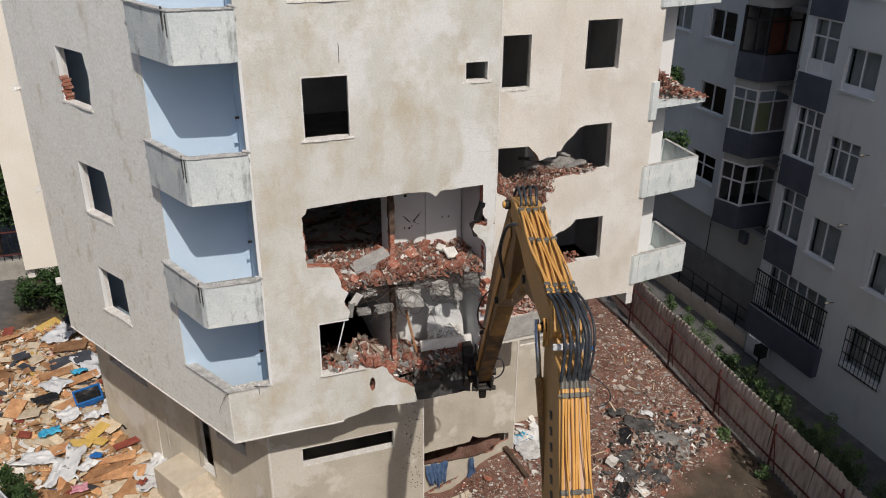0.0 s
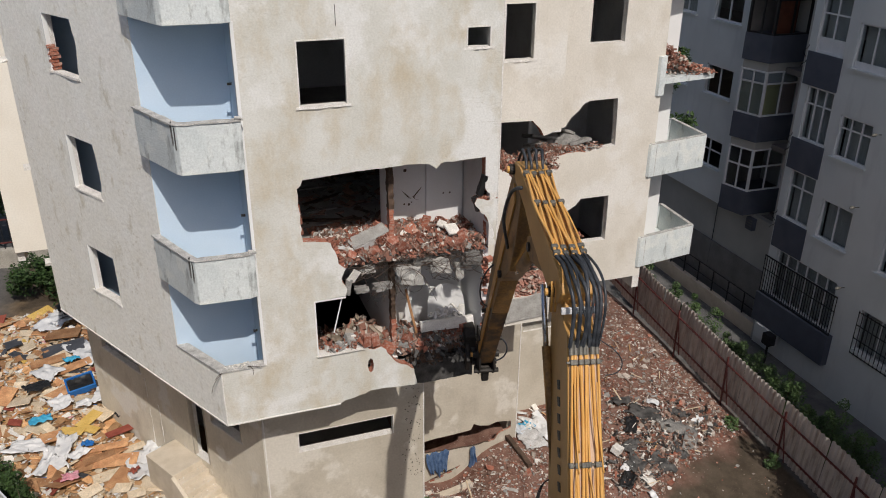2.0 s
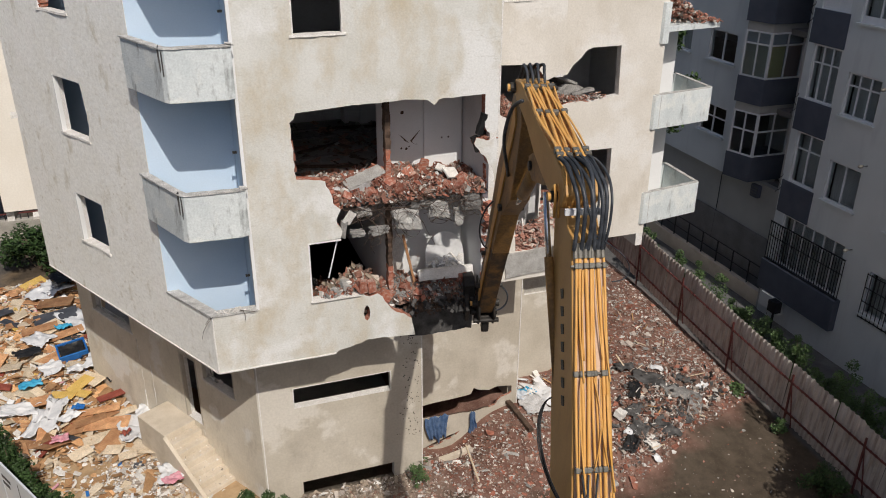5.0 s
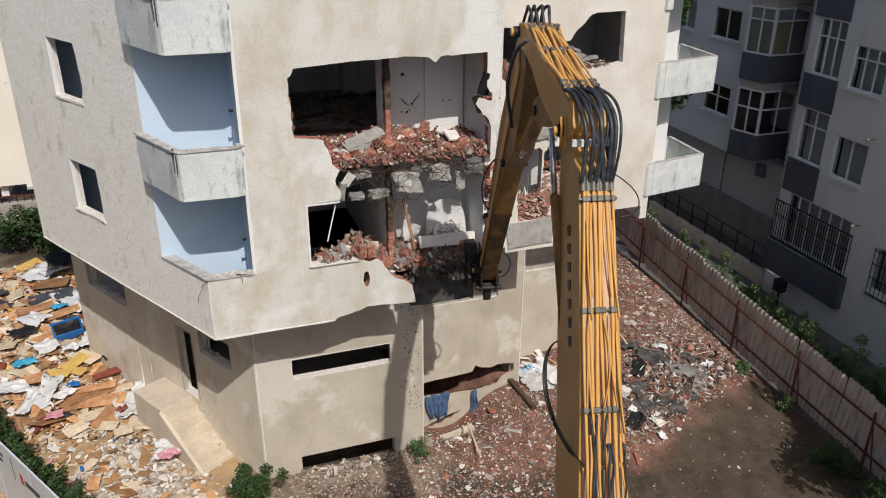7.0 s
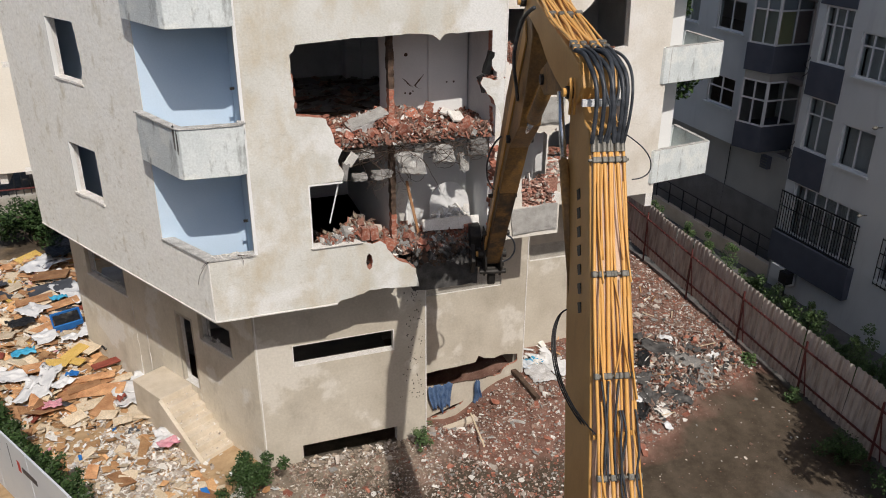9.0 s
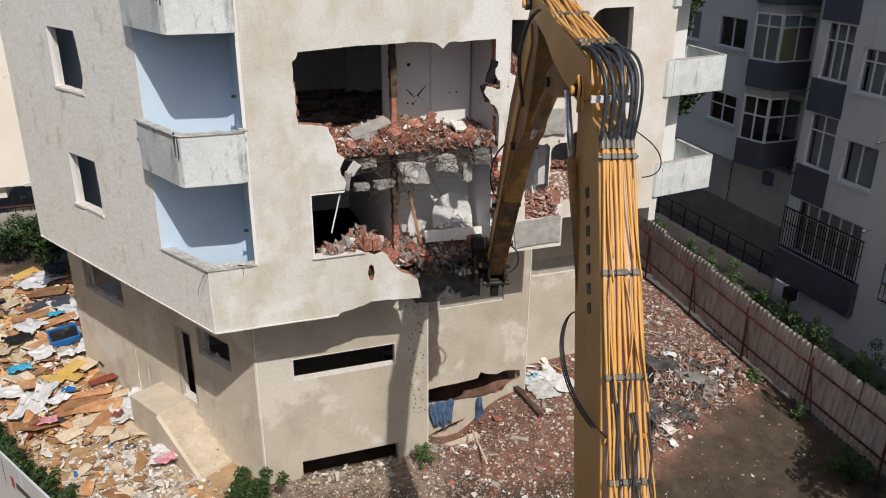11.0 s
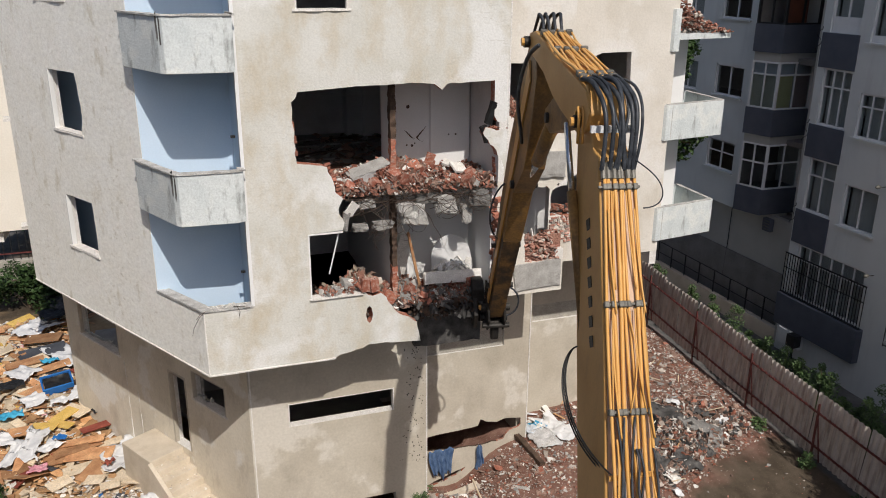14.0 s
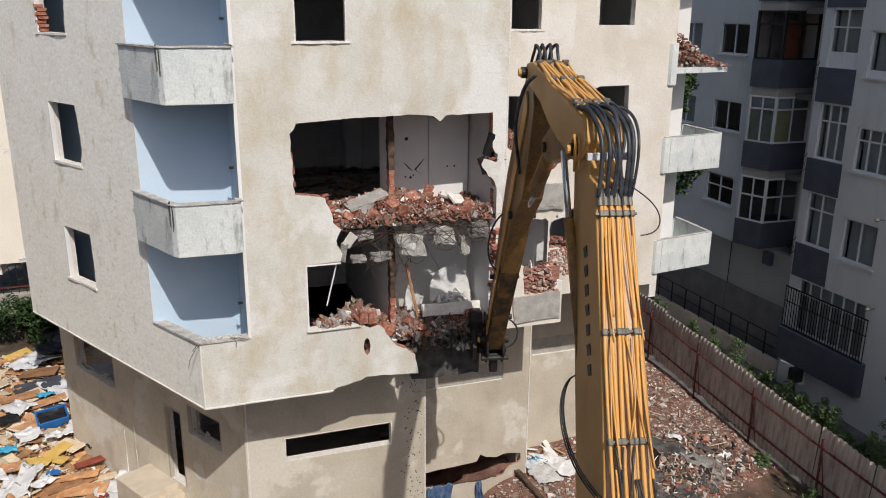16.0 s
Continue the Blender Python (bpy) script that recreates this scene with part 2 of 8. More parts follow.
SHEET_WHITE = surf("white_plastic_sheet", (0.66, 0.67, 0.68), (0.80, 0.80, 0.80), scale=4, rough=0.45, fine=20, bump=0.3, fine_amount=0.05)
WHITE_BOARD = surf("dusty_white_board", (0.46, 0.46, 0.46), (0.62, 0.61, 0.60), scale=3, rough=0.7, fine=25, bump=0.2, stain=(0.30, 0.26, 0.23), stain_scale=(2.5, 2.5, 2.5), stain_amount=0.6)
BLUE_PLASTIC = surf("blue_plastic", (0.02, 0.13, 0.42), (0.03, 0.18, 0.5), scale=3, rough=0.4, fine_amount=0.05)
CYAN_PLASTIC = surf("light_blue_bag", (0.04, 0.32, 0.55), (0.08, 0.42, 0.62), scale=5, rough=0.4, fine_amount=0.08)
BLACK_PLASTIC = surf("black_plastic", (0.012, 0.012, 0.013), (0.03, 0.03, 0.03), scale=6, rough=0.4)
YELLOW_FOAM = surf("yellow_foam", (0.62, 0.40, 0.10), (0.72, 0.50, 0.16), scale=3)
PINK = surf("pink_cloth", (0.62, 0.24, 0.30), (0.72, 0.40, 0.45), scale=5)
DENIM = surf("blue_cloth", (0.05, 0.10, 0.21), (0.13, 0.20, 0.33), scale=6, fine=60, bump=0.4)
YELLOW = surf("machine_yellow", (0.50, 0.27, 0.08), (0.56, 0.31, 0.10), scale=2, rough=0.5, fine=30, bump=0.04, fine_amount=0.05, stain=(0.30, 0.17, 0.06),
              stain_scale=(3, 3, 1.0), stain_lo=0.55, stain_hi=0.8, stain_amount=0.5)
YELLOW_PIPE = surf("yellow_hydraulic_pipe", (0.63, 0.325, 0.08), (0.71, 0.40, 0.13), scale=3, rough=0.4, fine_amount=0.05)
AMBER = surf("worn_yellow_arm", (0.17, 0.095, 0.038), (0.34, 0.18, 0.05), scale=1.5, rough=0.5, fine=24, bump=0.08, stain=(0.10, 0.07, 0.045),
             stain_scale=(2, 2, 1.2), stain_lo=0.48, stain_hi=0.72, stain_amount=0.8)
GREY_METAL = surf("grey_clamp_metal", (0.12, 0.115, 0.10), (0.20, 0.19, 0.165), scale=6, rough=0.55, metal=0.3)
DARK_METAL = surf("black_grimy_steel", (0.025, 0.023, 0.02), (0.055, 0.05, 0.045), scale=5, rough=0.55, metal=0.3)
CHROME = surf("polished_rod", (0.55, 0.57, 0.60), (0.65, 0.66, 0.68), scale=3, rough=0.2, metal=0.9, fine_amount=0.03)
RUBBER = surf("black_rubber_hose", (0.024, 0.027, 0.032), (0.065, 0.072, 0.083), scale=8, rough=0.36)
FENCE_SHEET = surf("dusty_corrugated_sheet", (0.50, 0.46, 0.42), (0.62, 0.57, 0.53), scale=1.5, rough=0.5, fine=25, stain=(0.26, 0.19, 0.15),
                   stain_scale=(5, 5, 0.7), stain_lo=0.48, stain_hi=0.66, stain_amount=0.6, bump=0.08, fine_amount=0.1, each=0.08)
RED_STEEL = surf("dark_red_steel", (0.11, 0.03, 0.028), (0.16, 0.05, 0.045), scale=5, rough=0.5)
BLACK_IRON = surf("black_iron", (0.012, 0.012, 0.013), (0.025, 0.025, 0.027), scale=6, rough=0.5)
N_WALL = surf("pale_grey_facade", (0.64, 0.665, 0.66), (0.70, 0.725, 0.72), scale=0.8, fine=40, bump=0.12, fine_amount=0.04, stain=(0.42, 0.43, 0.45),
              stain_scale=(1.5, 1.5, 0.3), stain_amount=0.3)
N_WALL_TAN = surf("tan_facade", (0.37, 0.36, 0.335), (0.44, 0.43, 0.40), scale=0.8, fine=40, bump=0.12, fine_amount=0.05)
N_DARK = surf("slate_blue_panel", (0.075, 0.085, 0.11), (0.10, 0.11, 0.14), scale=1.5, rough=0.6, fine_amount=0.05)
N_BASE = surf("dark_plinth", (0.17, 0.16, 0.15), (0.23, 0.22, 0.21), scale=1.5)
PVC = surf("white_window_plastic", (0.72, 0.73, 0.74), (0.78, 0.78, 0.79), scale=4, rough=0.4, fine_amount=0.03)
BROWN_PVC = surf("brown_blind", (0.10, 0.035, 0.02), (0.15, 0.05, 0.03), scale=4, rough=0.6)
BLIND_GREEN = surf("grey_green_blind", (0.36, 0.38, 0.32), (0.44, 0.45, 0.39), scale=5, stretch=(6, 6, 0.3))
BLIND_YELLOW = surf("yellow_green_blind", (0.52, 0.50, 0.26), (0.58, 0.55, 0.32), scale=5, stretch=(6, 6, 0.3))
BLIND_PINK = surf("dull_pink_blind", (0.42, 0.32, 0.29), (0.48, 0.37, 0.34), scale=5, stretch=(6, 6, 0.3))
BLIND_GREY = surf("frosted_grey_panel", (0.42, 0.45, 0.50), (0.50, 0.53, 0.57), scale=3, rough=0.4, fine_amount=0.05)
CURTAIN = surf("net_curtain", (0.38, 0.38, 0.36), (0.5, 0.5, 0.48), scale=5, stretch=(6, 6, 0.3))
# the gloom of the rooms is put into this dark colour
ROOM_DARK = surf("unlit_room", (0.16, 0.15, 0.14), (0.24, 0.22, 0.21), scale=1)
WALL_GREY = surf("old_concrete_wall", (0.34, 0.32, 0.28), (0.46, 0.43, 0.38), scale=2, fine=30, bump=0.4)
HOARD = surf("pale_blue_hoarding", (0.55, 0.60, 0.66), (0.62, 0.66, 0.70), scale=1, rough=0.5, fine_amount=0.03)
INK = surf("dark_print", (0.04, 0.045, 0.06), (0.05, 0.055, 0.07), scale=5, rough=0.5)
RED_INK = surf("red_print", (0.45, 0.03, 0.03), (0.5, 0.04, 0.04), scale=5, rough=0.5)
BARK = surf("bark", (0.09, 0.065, 0.045), (0.14, 0.10, 0.07), scale=8, fine=40, bump=0.8)
LEAF = surf("tree_leaves", (0.028, 0.06, 0.016), (0.05, 0.09, 0.026), scale=3, rough=0.55, island=0.35)
LEAF_DARK = surf("hedge_leaves", (0.028, 0.058, 0.016), (0.045, 0.085, 0.024), scale=3, rough=0.55, island=0.4)
LEAF_BRIGHT = surf("shrub_leaves", (0.06, 0.105, 0.036), (0.105, 0.165, 0.06), scale=3, rough=0.5, island=0.35)


def glass():
    m = bpy.data.materials.new("window_glass")
    m.use_nodes = True
    b = m.node_tree.nodes["Principled BSDF"]
    b.inputs["Base Color"].default_value = (0.75, 0.8, 0.82, 1)
    b.inputs["Roughness"].default_value = 0.03
    b.inputs["Transmission Weight"].default_value = 1.0
    b.inputs["IOR"].default_value = 1.2
    return m


GLASS = glass()


def ground_material():
    """Bare earth, redder with brick dust in the yard before the block, sandy in the side yard, grey beyond the fence."""
    m = bpy.data.materials.new("yard_earth")
    m.use_nodes = True
    nt = m.node_tree
    nn, ln = nt.nodes.new, nt.links.new
    bsdf = nt.nodes["Principled BSDF"]
    tc = nn("ShaderNodeTexCoord")
    sep = nn("ShaderNodeSeparateXYZ")
    warp = nn("ShaderNodeTexNoise")
    warp.inputs["Scale"].default_value = 0.6
    warp.inputs["Detail"].default_value = 5
    ln(tc.outputs["Object"], warp.inputs["Vector"])
    ln(tc.outputs["Object"], sep.inputs["Vector"])

    def ramp(src, lo, hi, a=0.0, b=1.0):
        r = nn("ShaderNodeMapRange")
        r.inputs["From Min"].default_value, r.inputs["From Max"].default_value = lo, hi
        r.inputs["To Min"].default_value, r.inputs["To Max"].default_value = a, b
        ln(src, r.inputs["Value"])
        return r.outputs["Result"]

    def math2(op, a, b):
        q = nn("ShaderNodeMath")
        q.operation = op
        for k, v in ((0, a), (1, b)):
            if isinstance(v, (int, float)):
                q.inputs[k].default_value = v
            else:
                ln(v, q.inputs[k])
        return q.outputs["Value"]

    def blend(f, a, b):
        x = nn("ShaderNodeMix")
        x.data_type = "RGBA"
        ln(f, x.inputs["Factor"])
        for key, v in (("A", a), ("B", b)):
            if isinstance(v, tuple):
                x.inputs[key].default_value = (*v, 1)
            else:
                ln(v, x.inputs[key])
        return x.outputs["Result"]

    shift = math2("MULTIPLY", math2("SUBTRACT", warp.outputs["Fac"], 0.5), 5.0)
    wx = math2("ADD", sep.outputs["X"], shift)
    wy = math2("ADD", sep.outputs["Y"], shift)
    mid = nn("ShaderNodeTexNoise")
    mid.inputs["Scale"].default_value = 2.2
    mid.inputs["Detail"].default_value = 8
    mid.inputs["Roughness"].default_value = 0.65
    ln(tc.outputs["Object"], mid.inputs["Vector"])
    spots = nn("ShaderNodeTexVoronoi")
    spots.inputs["Scale"].default_value = 11
    ln(tc.outputs["Object"], spots.inputs["Vector"])
    fac = ramp(mid.outputs["Fac"], 0.35, 0.65)
    earth = blend(fac, (0.060, 0.046, 0.032), (0.105, 0.082, 0.060))
    red = blend(fac, (0.15, 0.074, 0.055), (0.28, 0.165, 0.128))
    gravel = blend(fac, (0.17, 0.14, 0.11), (0.32, 0.27, 0.21))
    sand = blend(fac, (0.36, 0.24, 0.13), (0.52, 0.37, 0.22))
    grey = blend(fac, (0.10, 0.10, 0.10), (0.16, 0.155, 0.15))
    slope = math2("SUBTRACT", wy, math2("MULTIPLY", math2("MAXIMUM", math2("SUBTRACT", wx, 9.4), 0.0), 0.39))
    in_red = math2("MULTIPLY", ramp(slope, -0.2, 0.6), ramp(wx, -2.0, -0.5))
    col = blend(in_red, earth, blend(ramp(wx, 1.5, 4.0), gravel, red))
    col = blend(ramp(wx, -1.2, -2.4), col, sand)
    col = blend(ramp(sep.outputs["X"], 15.1, 15.3), col, grey)
    col = blend(ramp(wy, 17.0, 19.0), col, earth)
    col = blend(ramp(sep.outputs["X"], -9.5, -11.0), col, grey)
    col = blend(ramp(wy, -2.5, -6.0), col, grey)
    speck = math2("MULTIPLY", ramp(spots.outputs["Distance"], 0.16, 0.1), math2("MAXIMUM", in_red, 0.15))
    col = blend(math2("MULTIPLY", speck, 0.7), col, (0.45, 0.40, 0.36))
    ln(col, bsdf.inputs["Base Color"])
    bsdf.inputs["Roughness"].default_value = 0.95
    bsdf.inputs["Specular IOR Level"].default_value = 0.2
    fine = nn("ShaderNodeTexNoise")
    fine.inputs["Scale"].default_value = 25
    fine.inputs["Detail"].default_value = 6
    ln(tc.outputs["Object"], fine.inputs["Vector"])
    bp = nn("ShaderNodeBump")
    bp.inputs["Strength"].default_value = 0.6
    bp.inputs["Distance"].default_value = 0.04
    ln(fine.outputs["Fac"], bp.inputs["Height"])
    ln(bp.outputs["Normal"], bsdf.inputs["Normal"])
    return m


EARTH = ground_material()
rng = random.Random(7)

# ---- mesh tools ----


class Shape:
    """Collects faces for one mesh; every face keeps the slot of its material."""

    def __init__(self):
        self.v, self.f, self.m = [], [], []

    def add(self, verts, faces, slot=0):
        n = len(self.v)
        self.v += [tuple(p) for p in verts]
        self.f += [tuple(i + n for i in q) for q in faces]
        self.m += [slot] * len(faces)
        return self

    def box(self, m, sx, sy, sz, slot=0, jit=0.0):
        """A box with its middle at the pose m; jit roughens its corners."""
        pts = []
        for z in (-1, 1):
            for x, y in ((-1, -1), (1, -1), (1, 1), (-1, 1)):
                p = Vector((x * sx / 2, y * sy / 2, z * sz / 2))
                if jit:
                    p = Vector((p.x * (1 + rng.uniform(-jit, jit)), p.y * (1 + rng.uniform(-jit, jit)), p.z * (1 + rng.uniform(-jit, jit))))
                pts.append(m @ p)
        return self.add(pts, [(3, 2, 1, 0), (4, 5, 6, 7), (0, 1, 5, 4), (1, 2, 6, 5), (2, 3, 7, 6), (3, 0, 4, 7)], slot)

    def bar(self, a, b, sx, sy, slot=0, up=(0, 0, 1)):
        """A square bar from a to b."""
        a, b = Vector(a), Vector(b)
        d = (b - a)
        z = d.normalized()
        x = Vector(up).cross(z)
        if x.length < 1e-4:
            x = Vector((1, 0, 0))
        x.normalize()
        y = z.cross(x)
        m = Matrix((x, y, z)).transposed().to_4x4()
        m.translation = (a + b) / 2
        return self.box(m, sx, sy, d.length, slot)

    def prism(self, poly, z0, z1, slot=0, side=None):
        """A flat polygon (x, y), counter-clockwise from above, from z0 up to z1."""
        n = len(poly)
        vs = [(x, y, z0) for x, y in poly] + [(x, y, z1) for x, y in poly]
        from_poly = [tuple(range(n - 1, -1, -1)), tuple(range(n, 2 * n))]
        self.add(vs, from_poly, slot)
        self.add(vs, [(i, (i + 1) % n, n + (i + 1) % n, n + i) for i in range(n)], slot if side is None else side)
        return self

    def tube(self, pts, r, sides=7, slot=0, ends=True):
        pts = [Vector(p) for p in pts]
        rings = []
        prev = None
        for i, p in enumerate(pts):
            d = (pts[min(i + 1, len(pts) - 1)] - pts[max(i - 1, 0)]).normalized()
            x = d.orthogonal() if prev is None else (prev - d * prev.dot(d))
            x.normalize()
            prev = x
            y = d.cross(x)
            rr = r[i] if isinstance(r, (list, tuple)) else r
            rings.append([p + (x * math.cos(2 * math.pi * k / sides) + y * math.sin(2 * math.pi * k / sides)) * rr for k in range(sides)])
        vs = [q for ring in rings for q in ring]
        fs = []
        for i in range(len(pts) - 1):
            for k in range(sides):
                a, b = i * sides + k, i * sides + (k + 1) % sides
                fs.append((a, b, b + sides, a + sides))
        if ends:
            fs.append(tuple(range(sides - 1, -1, -1)))
            fs.append(tuple((len(pts) - 1) * sides + k for k in range(sides)))
        return self.add(vs, fs, slot)

    def chunk(self, p, size, slot=0, flat=1.0, turn=None):
        """A broken lump: a box with knocked-in corners, turned at will."""
        e = Euler((rng.uniform(-0.5, 0.5), rng.uniform(-0.5, 0.5), rng.uniform(0, 6.3))) if turn is None else turn
        m = Matrix.LocRotScale(Vector(p), e, None)
        return self.box(m, size * rng.uniform(0.6, 1.9), size * rng.uniform(0.4, 1.0), size * flat * rng.uniform(0.3, 0.9), slot, jit=0.4)

    def shard(self, p, size, slot=0, flat=0.2, turn=None):
        """A flat broken plate with five to seven uneven corners."""
        e = Euler((rng.uniform(-0.5, 0.5), rng.uniform(-0.5, 0.5), rng.uniform(0, 6.3))) if turn is None else turn
        m = Matrix.LocRotScale(Vector(p), e, None)
        n = rng.randrange(5, 8)
        long = rng.uniform(0.55, 1.0)
        t = size * flat * rng.uniform(0.5, 1.1)
        ring = []
        for i in range(n):
            a = 2 * math.pi * (i + rng.uniform(-0.3, 0.3)) / n
            k = size * rng.uniform(0.55, 1.0)
            ring.append((math.cos(a) * k, math.sin(a) * k * long))
        vs = [m @ Vector((x, y, -t / 2)) for x, y in ring] + [m @ Vector((x * 0.94, y * 0.94, t / 2)) for x, y in ring]
        fs = [tuple(range(n - 1, -1, -1)), tuple(range(n, 2 * n))] + [(i, (i + 1) % n, n + (i + 1) % n, n + i) for i in range(n)]
        return self.add(vs, fs, slot)

    def make(self, name, mats, parent=None, smooth=False):
        me = bpy.data.meshes.new(name)
        me.from_pydata(self.v, [], self.f)
        for k in (mats if isinstance(mats, (list, tuple)) else [mats]):
            me.materials.append(k)
        me.polygons.foreach_set("material_index", self.m)
        if smooth:
            me.polygons.foreach_set("use_smooth", [True] * len(me.polygons))
        me.update()
        ob = new(name, me)
        if parent is not None:
            ob.parent = parent
        return ob


def thing(name, label, category, group="", at=(0, 0, 0), kind=""):
    ob = new(name)
    ob.location = at
    ob.empty_display_size = 0.2
    return tagged(ob, label, category, group, kind)


def part(name, shape, material, parent, label="", bevel=0.0, smooth=False):
    """Links one mesh as a part of its thing."""
    ob = shape.make(name, material, parent, smooth)
    if label:
        ob["label"] = label
    if bevel:
        b = ob.modifiers.new("edge", "BEVEL")
        b.width, b.segments, b.limit_method = bevel, 2, "ANGLE"
    return ob


def panel(outline, holes, origin, u, inward, thick, slots=(0, 1, 2), edge_slots=None):
    """A wall from an outline (s, z) with openings right through it. s runs along u from origin, thick goes along inward.
    slots: face, edges, back. edge_slots: for each loop (outline first) the slot of its edges, one or a list."""
    from mathutils.geometry import tessellate_polygon
    loops = [list(outline)] + [list(h) for h in holes]
    tri = tessellate_polygon([[Vector((s, z, 0)) for s, z in lp] for lp in loops])
    flat = [p for lp in loops for p in lp]
    o, u, w = Vector(origin), Vector(u).normalized(), Vector(inward).normalized()
    front = [o + u * s + Vector((0, 0, z)) for s, z in flat]
    back = [p + w * thick for p in front]
    n = len(flat)
    out = -w
    sh = Shape()
    ff, bb = [], []
    for a, b, c in tri:
        nrm = (front[b] - front[a]).cross(front[c] - front[a])
        if nrm.length < 1e-9:
            continue
        if nrm.dot(out) < 0:
            a, b, c = c, b, a
        ff.append((a, b, c))
        bb.append((n + c, n + b, n + a))
    sh.add(front + back, ff, slots[0])
    sh.f += bb
    sh.m += [slots[2]] * len(bb)
    k = 0
    for i, lp in enumerate(loops):
        area = sum(lp[j][0] * lp[(j + 1) % len(lp)][1] - lp[(j + 1) % len(lp)][0] * lp[j][1] for j in range(len(lp)))
        turn = u.cross(Vector((0, 0, 1))).dot(out) > 0
        flip = (area > 0) != turn
        if i:
            flip = not flip
        es = slots[1] if edge_slots is None else edge_slots[i]
        for j in range(len(lp)):
            a, b = k + j, k + (j + 1) % len(lp)
            q = (a, n + a, n + b, b) if not flip else (b, n + b, n + a, a)
            sh.f.append(q)
            sh.m.append(es[j % len(es)] if isinstance(es, (list, tuple)) else es)
        k += len(lp)
    return sh


def rough_run(pts, w, h, jit, step=0.1):
    """One connected band of w by h that follows the points, its edges knocked about."""
    path = []
    pts = [Vector(p) for p in pts]
    for a, b in zip(pts, pts[1:]):
        n = max(1, int((b - a).length / step))
        path += [a.lerp(b, i / n) for i in range(n)]
    path.append(pts[-1])
    vs = []
    for i, p in enumerate(path):
        d = (path[min(i + 1, len(path) - 1)] - path[max(i - 1, 0)]).normalized()
        x = Vector((0, 0, 1)).cross(d)
        x = x.normalized() if x.length > 1e-3 else Vector((1, 0, 0))
        y = d.cross(x)
        for sx, sy in ((-1, -1), (1, -1), (1, 1), (-1, 1)):
            vs.append(p + x * (sx * w / 2 + rng.uniform(-jit, jit)) + y * (sy * h / 2 + rng.uniform(-jit, jit)))
    n = len(path)
    fs = [(i * 4 + k, i * 4 + (k + 1) % 4, i * 4 + 4 + (k + 1) % 4, i * 4 + 4 + k) for i in range(n - 1) for k in range(4)] + [(3, 2, 1, 0), tuple((n - 1) * 4 + k for k in range(4))]
    return Shape().add(vs, fs)


def rect(s0, s1, z0, z1):
    return [(s0, z0), (s1, z0), (s1, z1), (s0, z1)]


def ragged(a, b, steps, amount):
    """Points between a and b, knocked out of line; a itself included, b not."""
    out = [a]
    for i in range(1, steps):
        f = i / steps
        out.append((a[0] + (b[0] - a[0]) * f + rng.uniform(-amount, amount), a[1] + (b[1] - a[1]) * f + rng.uniform(-amount, amount)))
    return out


def ragged_line(pts, step=0.13, amount=0.035):
    out = []
    for a, b in zip(pts, pts[1:]):
        n = max(1, int(math.hypot(b[0] - a[0], b[1] - a[1]) / step))
        out += ragged(a, b, n, amount)
    return out + [pts[-1]]


# ---- ground ----
GZ = -0.3


def bump_at(x, y, cx, cy, rx, ry, h):
    d = ((x - cx) / rx) ** 2 + ((y - cy) / ry) ** 2
    return h * math.exp(-d * 1.6)


def soft(f):
    f = max(0.0, min(1.0, f))
    return f * f * (3 - 2 * f)


def ground_z(x, y):
    z = GZ
    if -14 < x < 24 and -14 < y < 26:
        rough = noise.noise(Vector((x * 0.9, y * 0.9, 0))) * 0.06 + noise.noise(Vector((x * 2.7, y * 2.7, 3))) * 0.04
        if 1.5 < x < 14.9 and y > -0.5:
            edge = min(1, (x - 1.5) / 1.5, (14.9 - x) / 0.6, (y + 0.5) / 1.2)
            heap = bump_at(x, y, 11.6, 3.2, 2.6, 3.2, 0.55) + bump_at(x, y, 8.6, 1.8, 2.0, 1.8, 0.25) + bump_at(x, y, 12.6, 8.5, 2.0, 3.5, 0.35)
            z += max(0, edge) * (heap + 0.08 + rough * 1.6)
            # the ground falls away into the corner between the ground storey walls
            z -= soft((x - 2.85) / 0.25) * (1.35 * soft((6.9 - x) / 2.6) * soft((y - 1.6) / 2.4))
        elif x < -1.0 and y > 0:
            z += 0.05 + rough * 1.2
        else:
            z += rough * 0.35
        # the yard lies lower towards the street and the fence
        z -= soft((x - 2.5) / 3) * (1 - soft((x - 15.3) / 1.0)) * max(0.1, min(1.1, 0.35 + 0.075 * (6 - y)))
        if -1.2 < x < 2.85 and 1.85 < y < 9:
            z -= 1.5
    return z


def make_ground():
    line_x = [-1500, -400, -120, -50, -25] + [round(-14 + 0.35 * i, 3) for i in range(101)] + [26, 40, 80, 200, 600, 1500]
    line_y = [-1500, -400, -120, -50, -25] + [round(-8 + 0.35 * i, 3) for i in range(95)] + [30, 45, 80, 200, 600, 1500]
    nx = len(line_x)
    vs = [(x, y, ground_z(x, y)) for y in line_y for x in line_x]
    fs = [(j * nx + i, j * nx + i + 1, (j + 1) * nx + i + 1, (j + 1) * nx + i) for j in range(len(line_y) - 1) for i in range(nx - 1)]
    sh = Shape().add(vs, fs)
    return tagged(sh.make("ground", EARTH, smooth=True), "bare brown earth of a demolition yard, dusted with brick", "ground", kind="structure")


make_ground()

# ---- the apartment block that is being torn down ----
block = thing("apartment_building", "cream stuccoed apartment block, half torn open, its windows taken out", "building")
BOTTOM, TOP = 5.15, 17.6
FLOORS = (5.72, 8.74, 11.55, 14.42)
LDIR = Vector((-0.5, 0.866, 0))
LOUT = Vector((-0.866, -0.5, 0))
CORNER = Vector((-2.2, 0, 0))
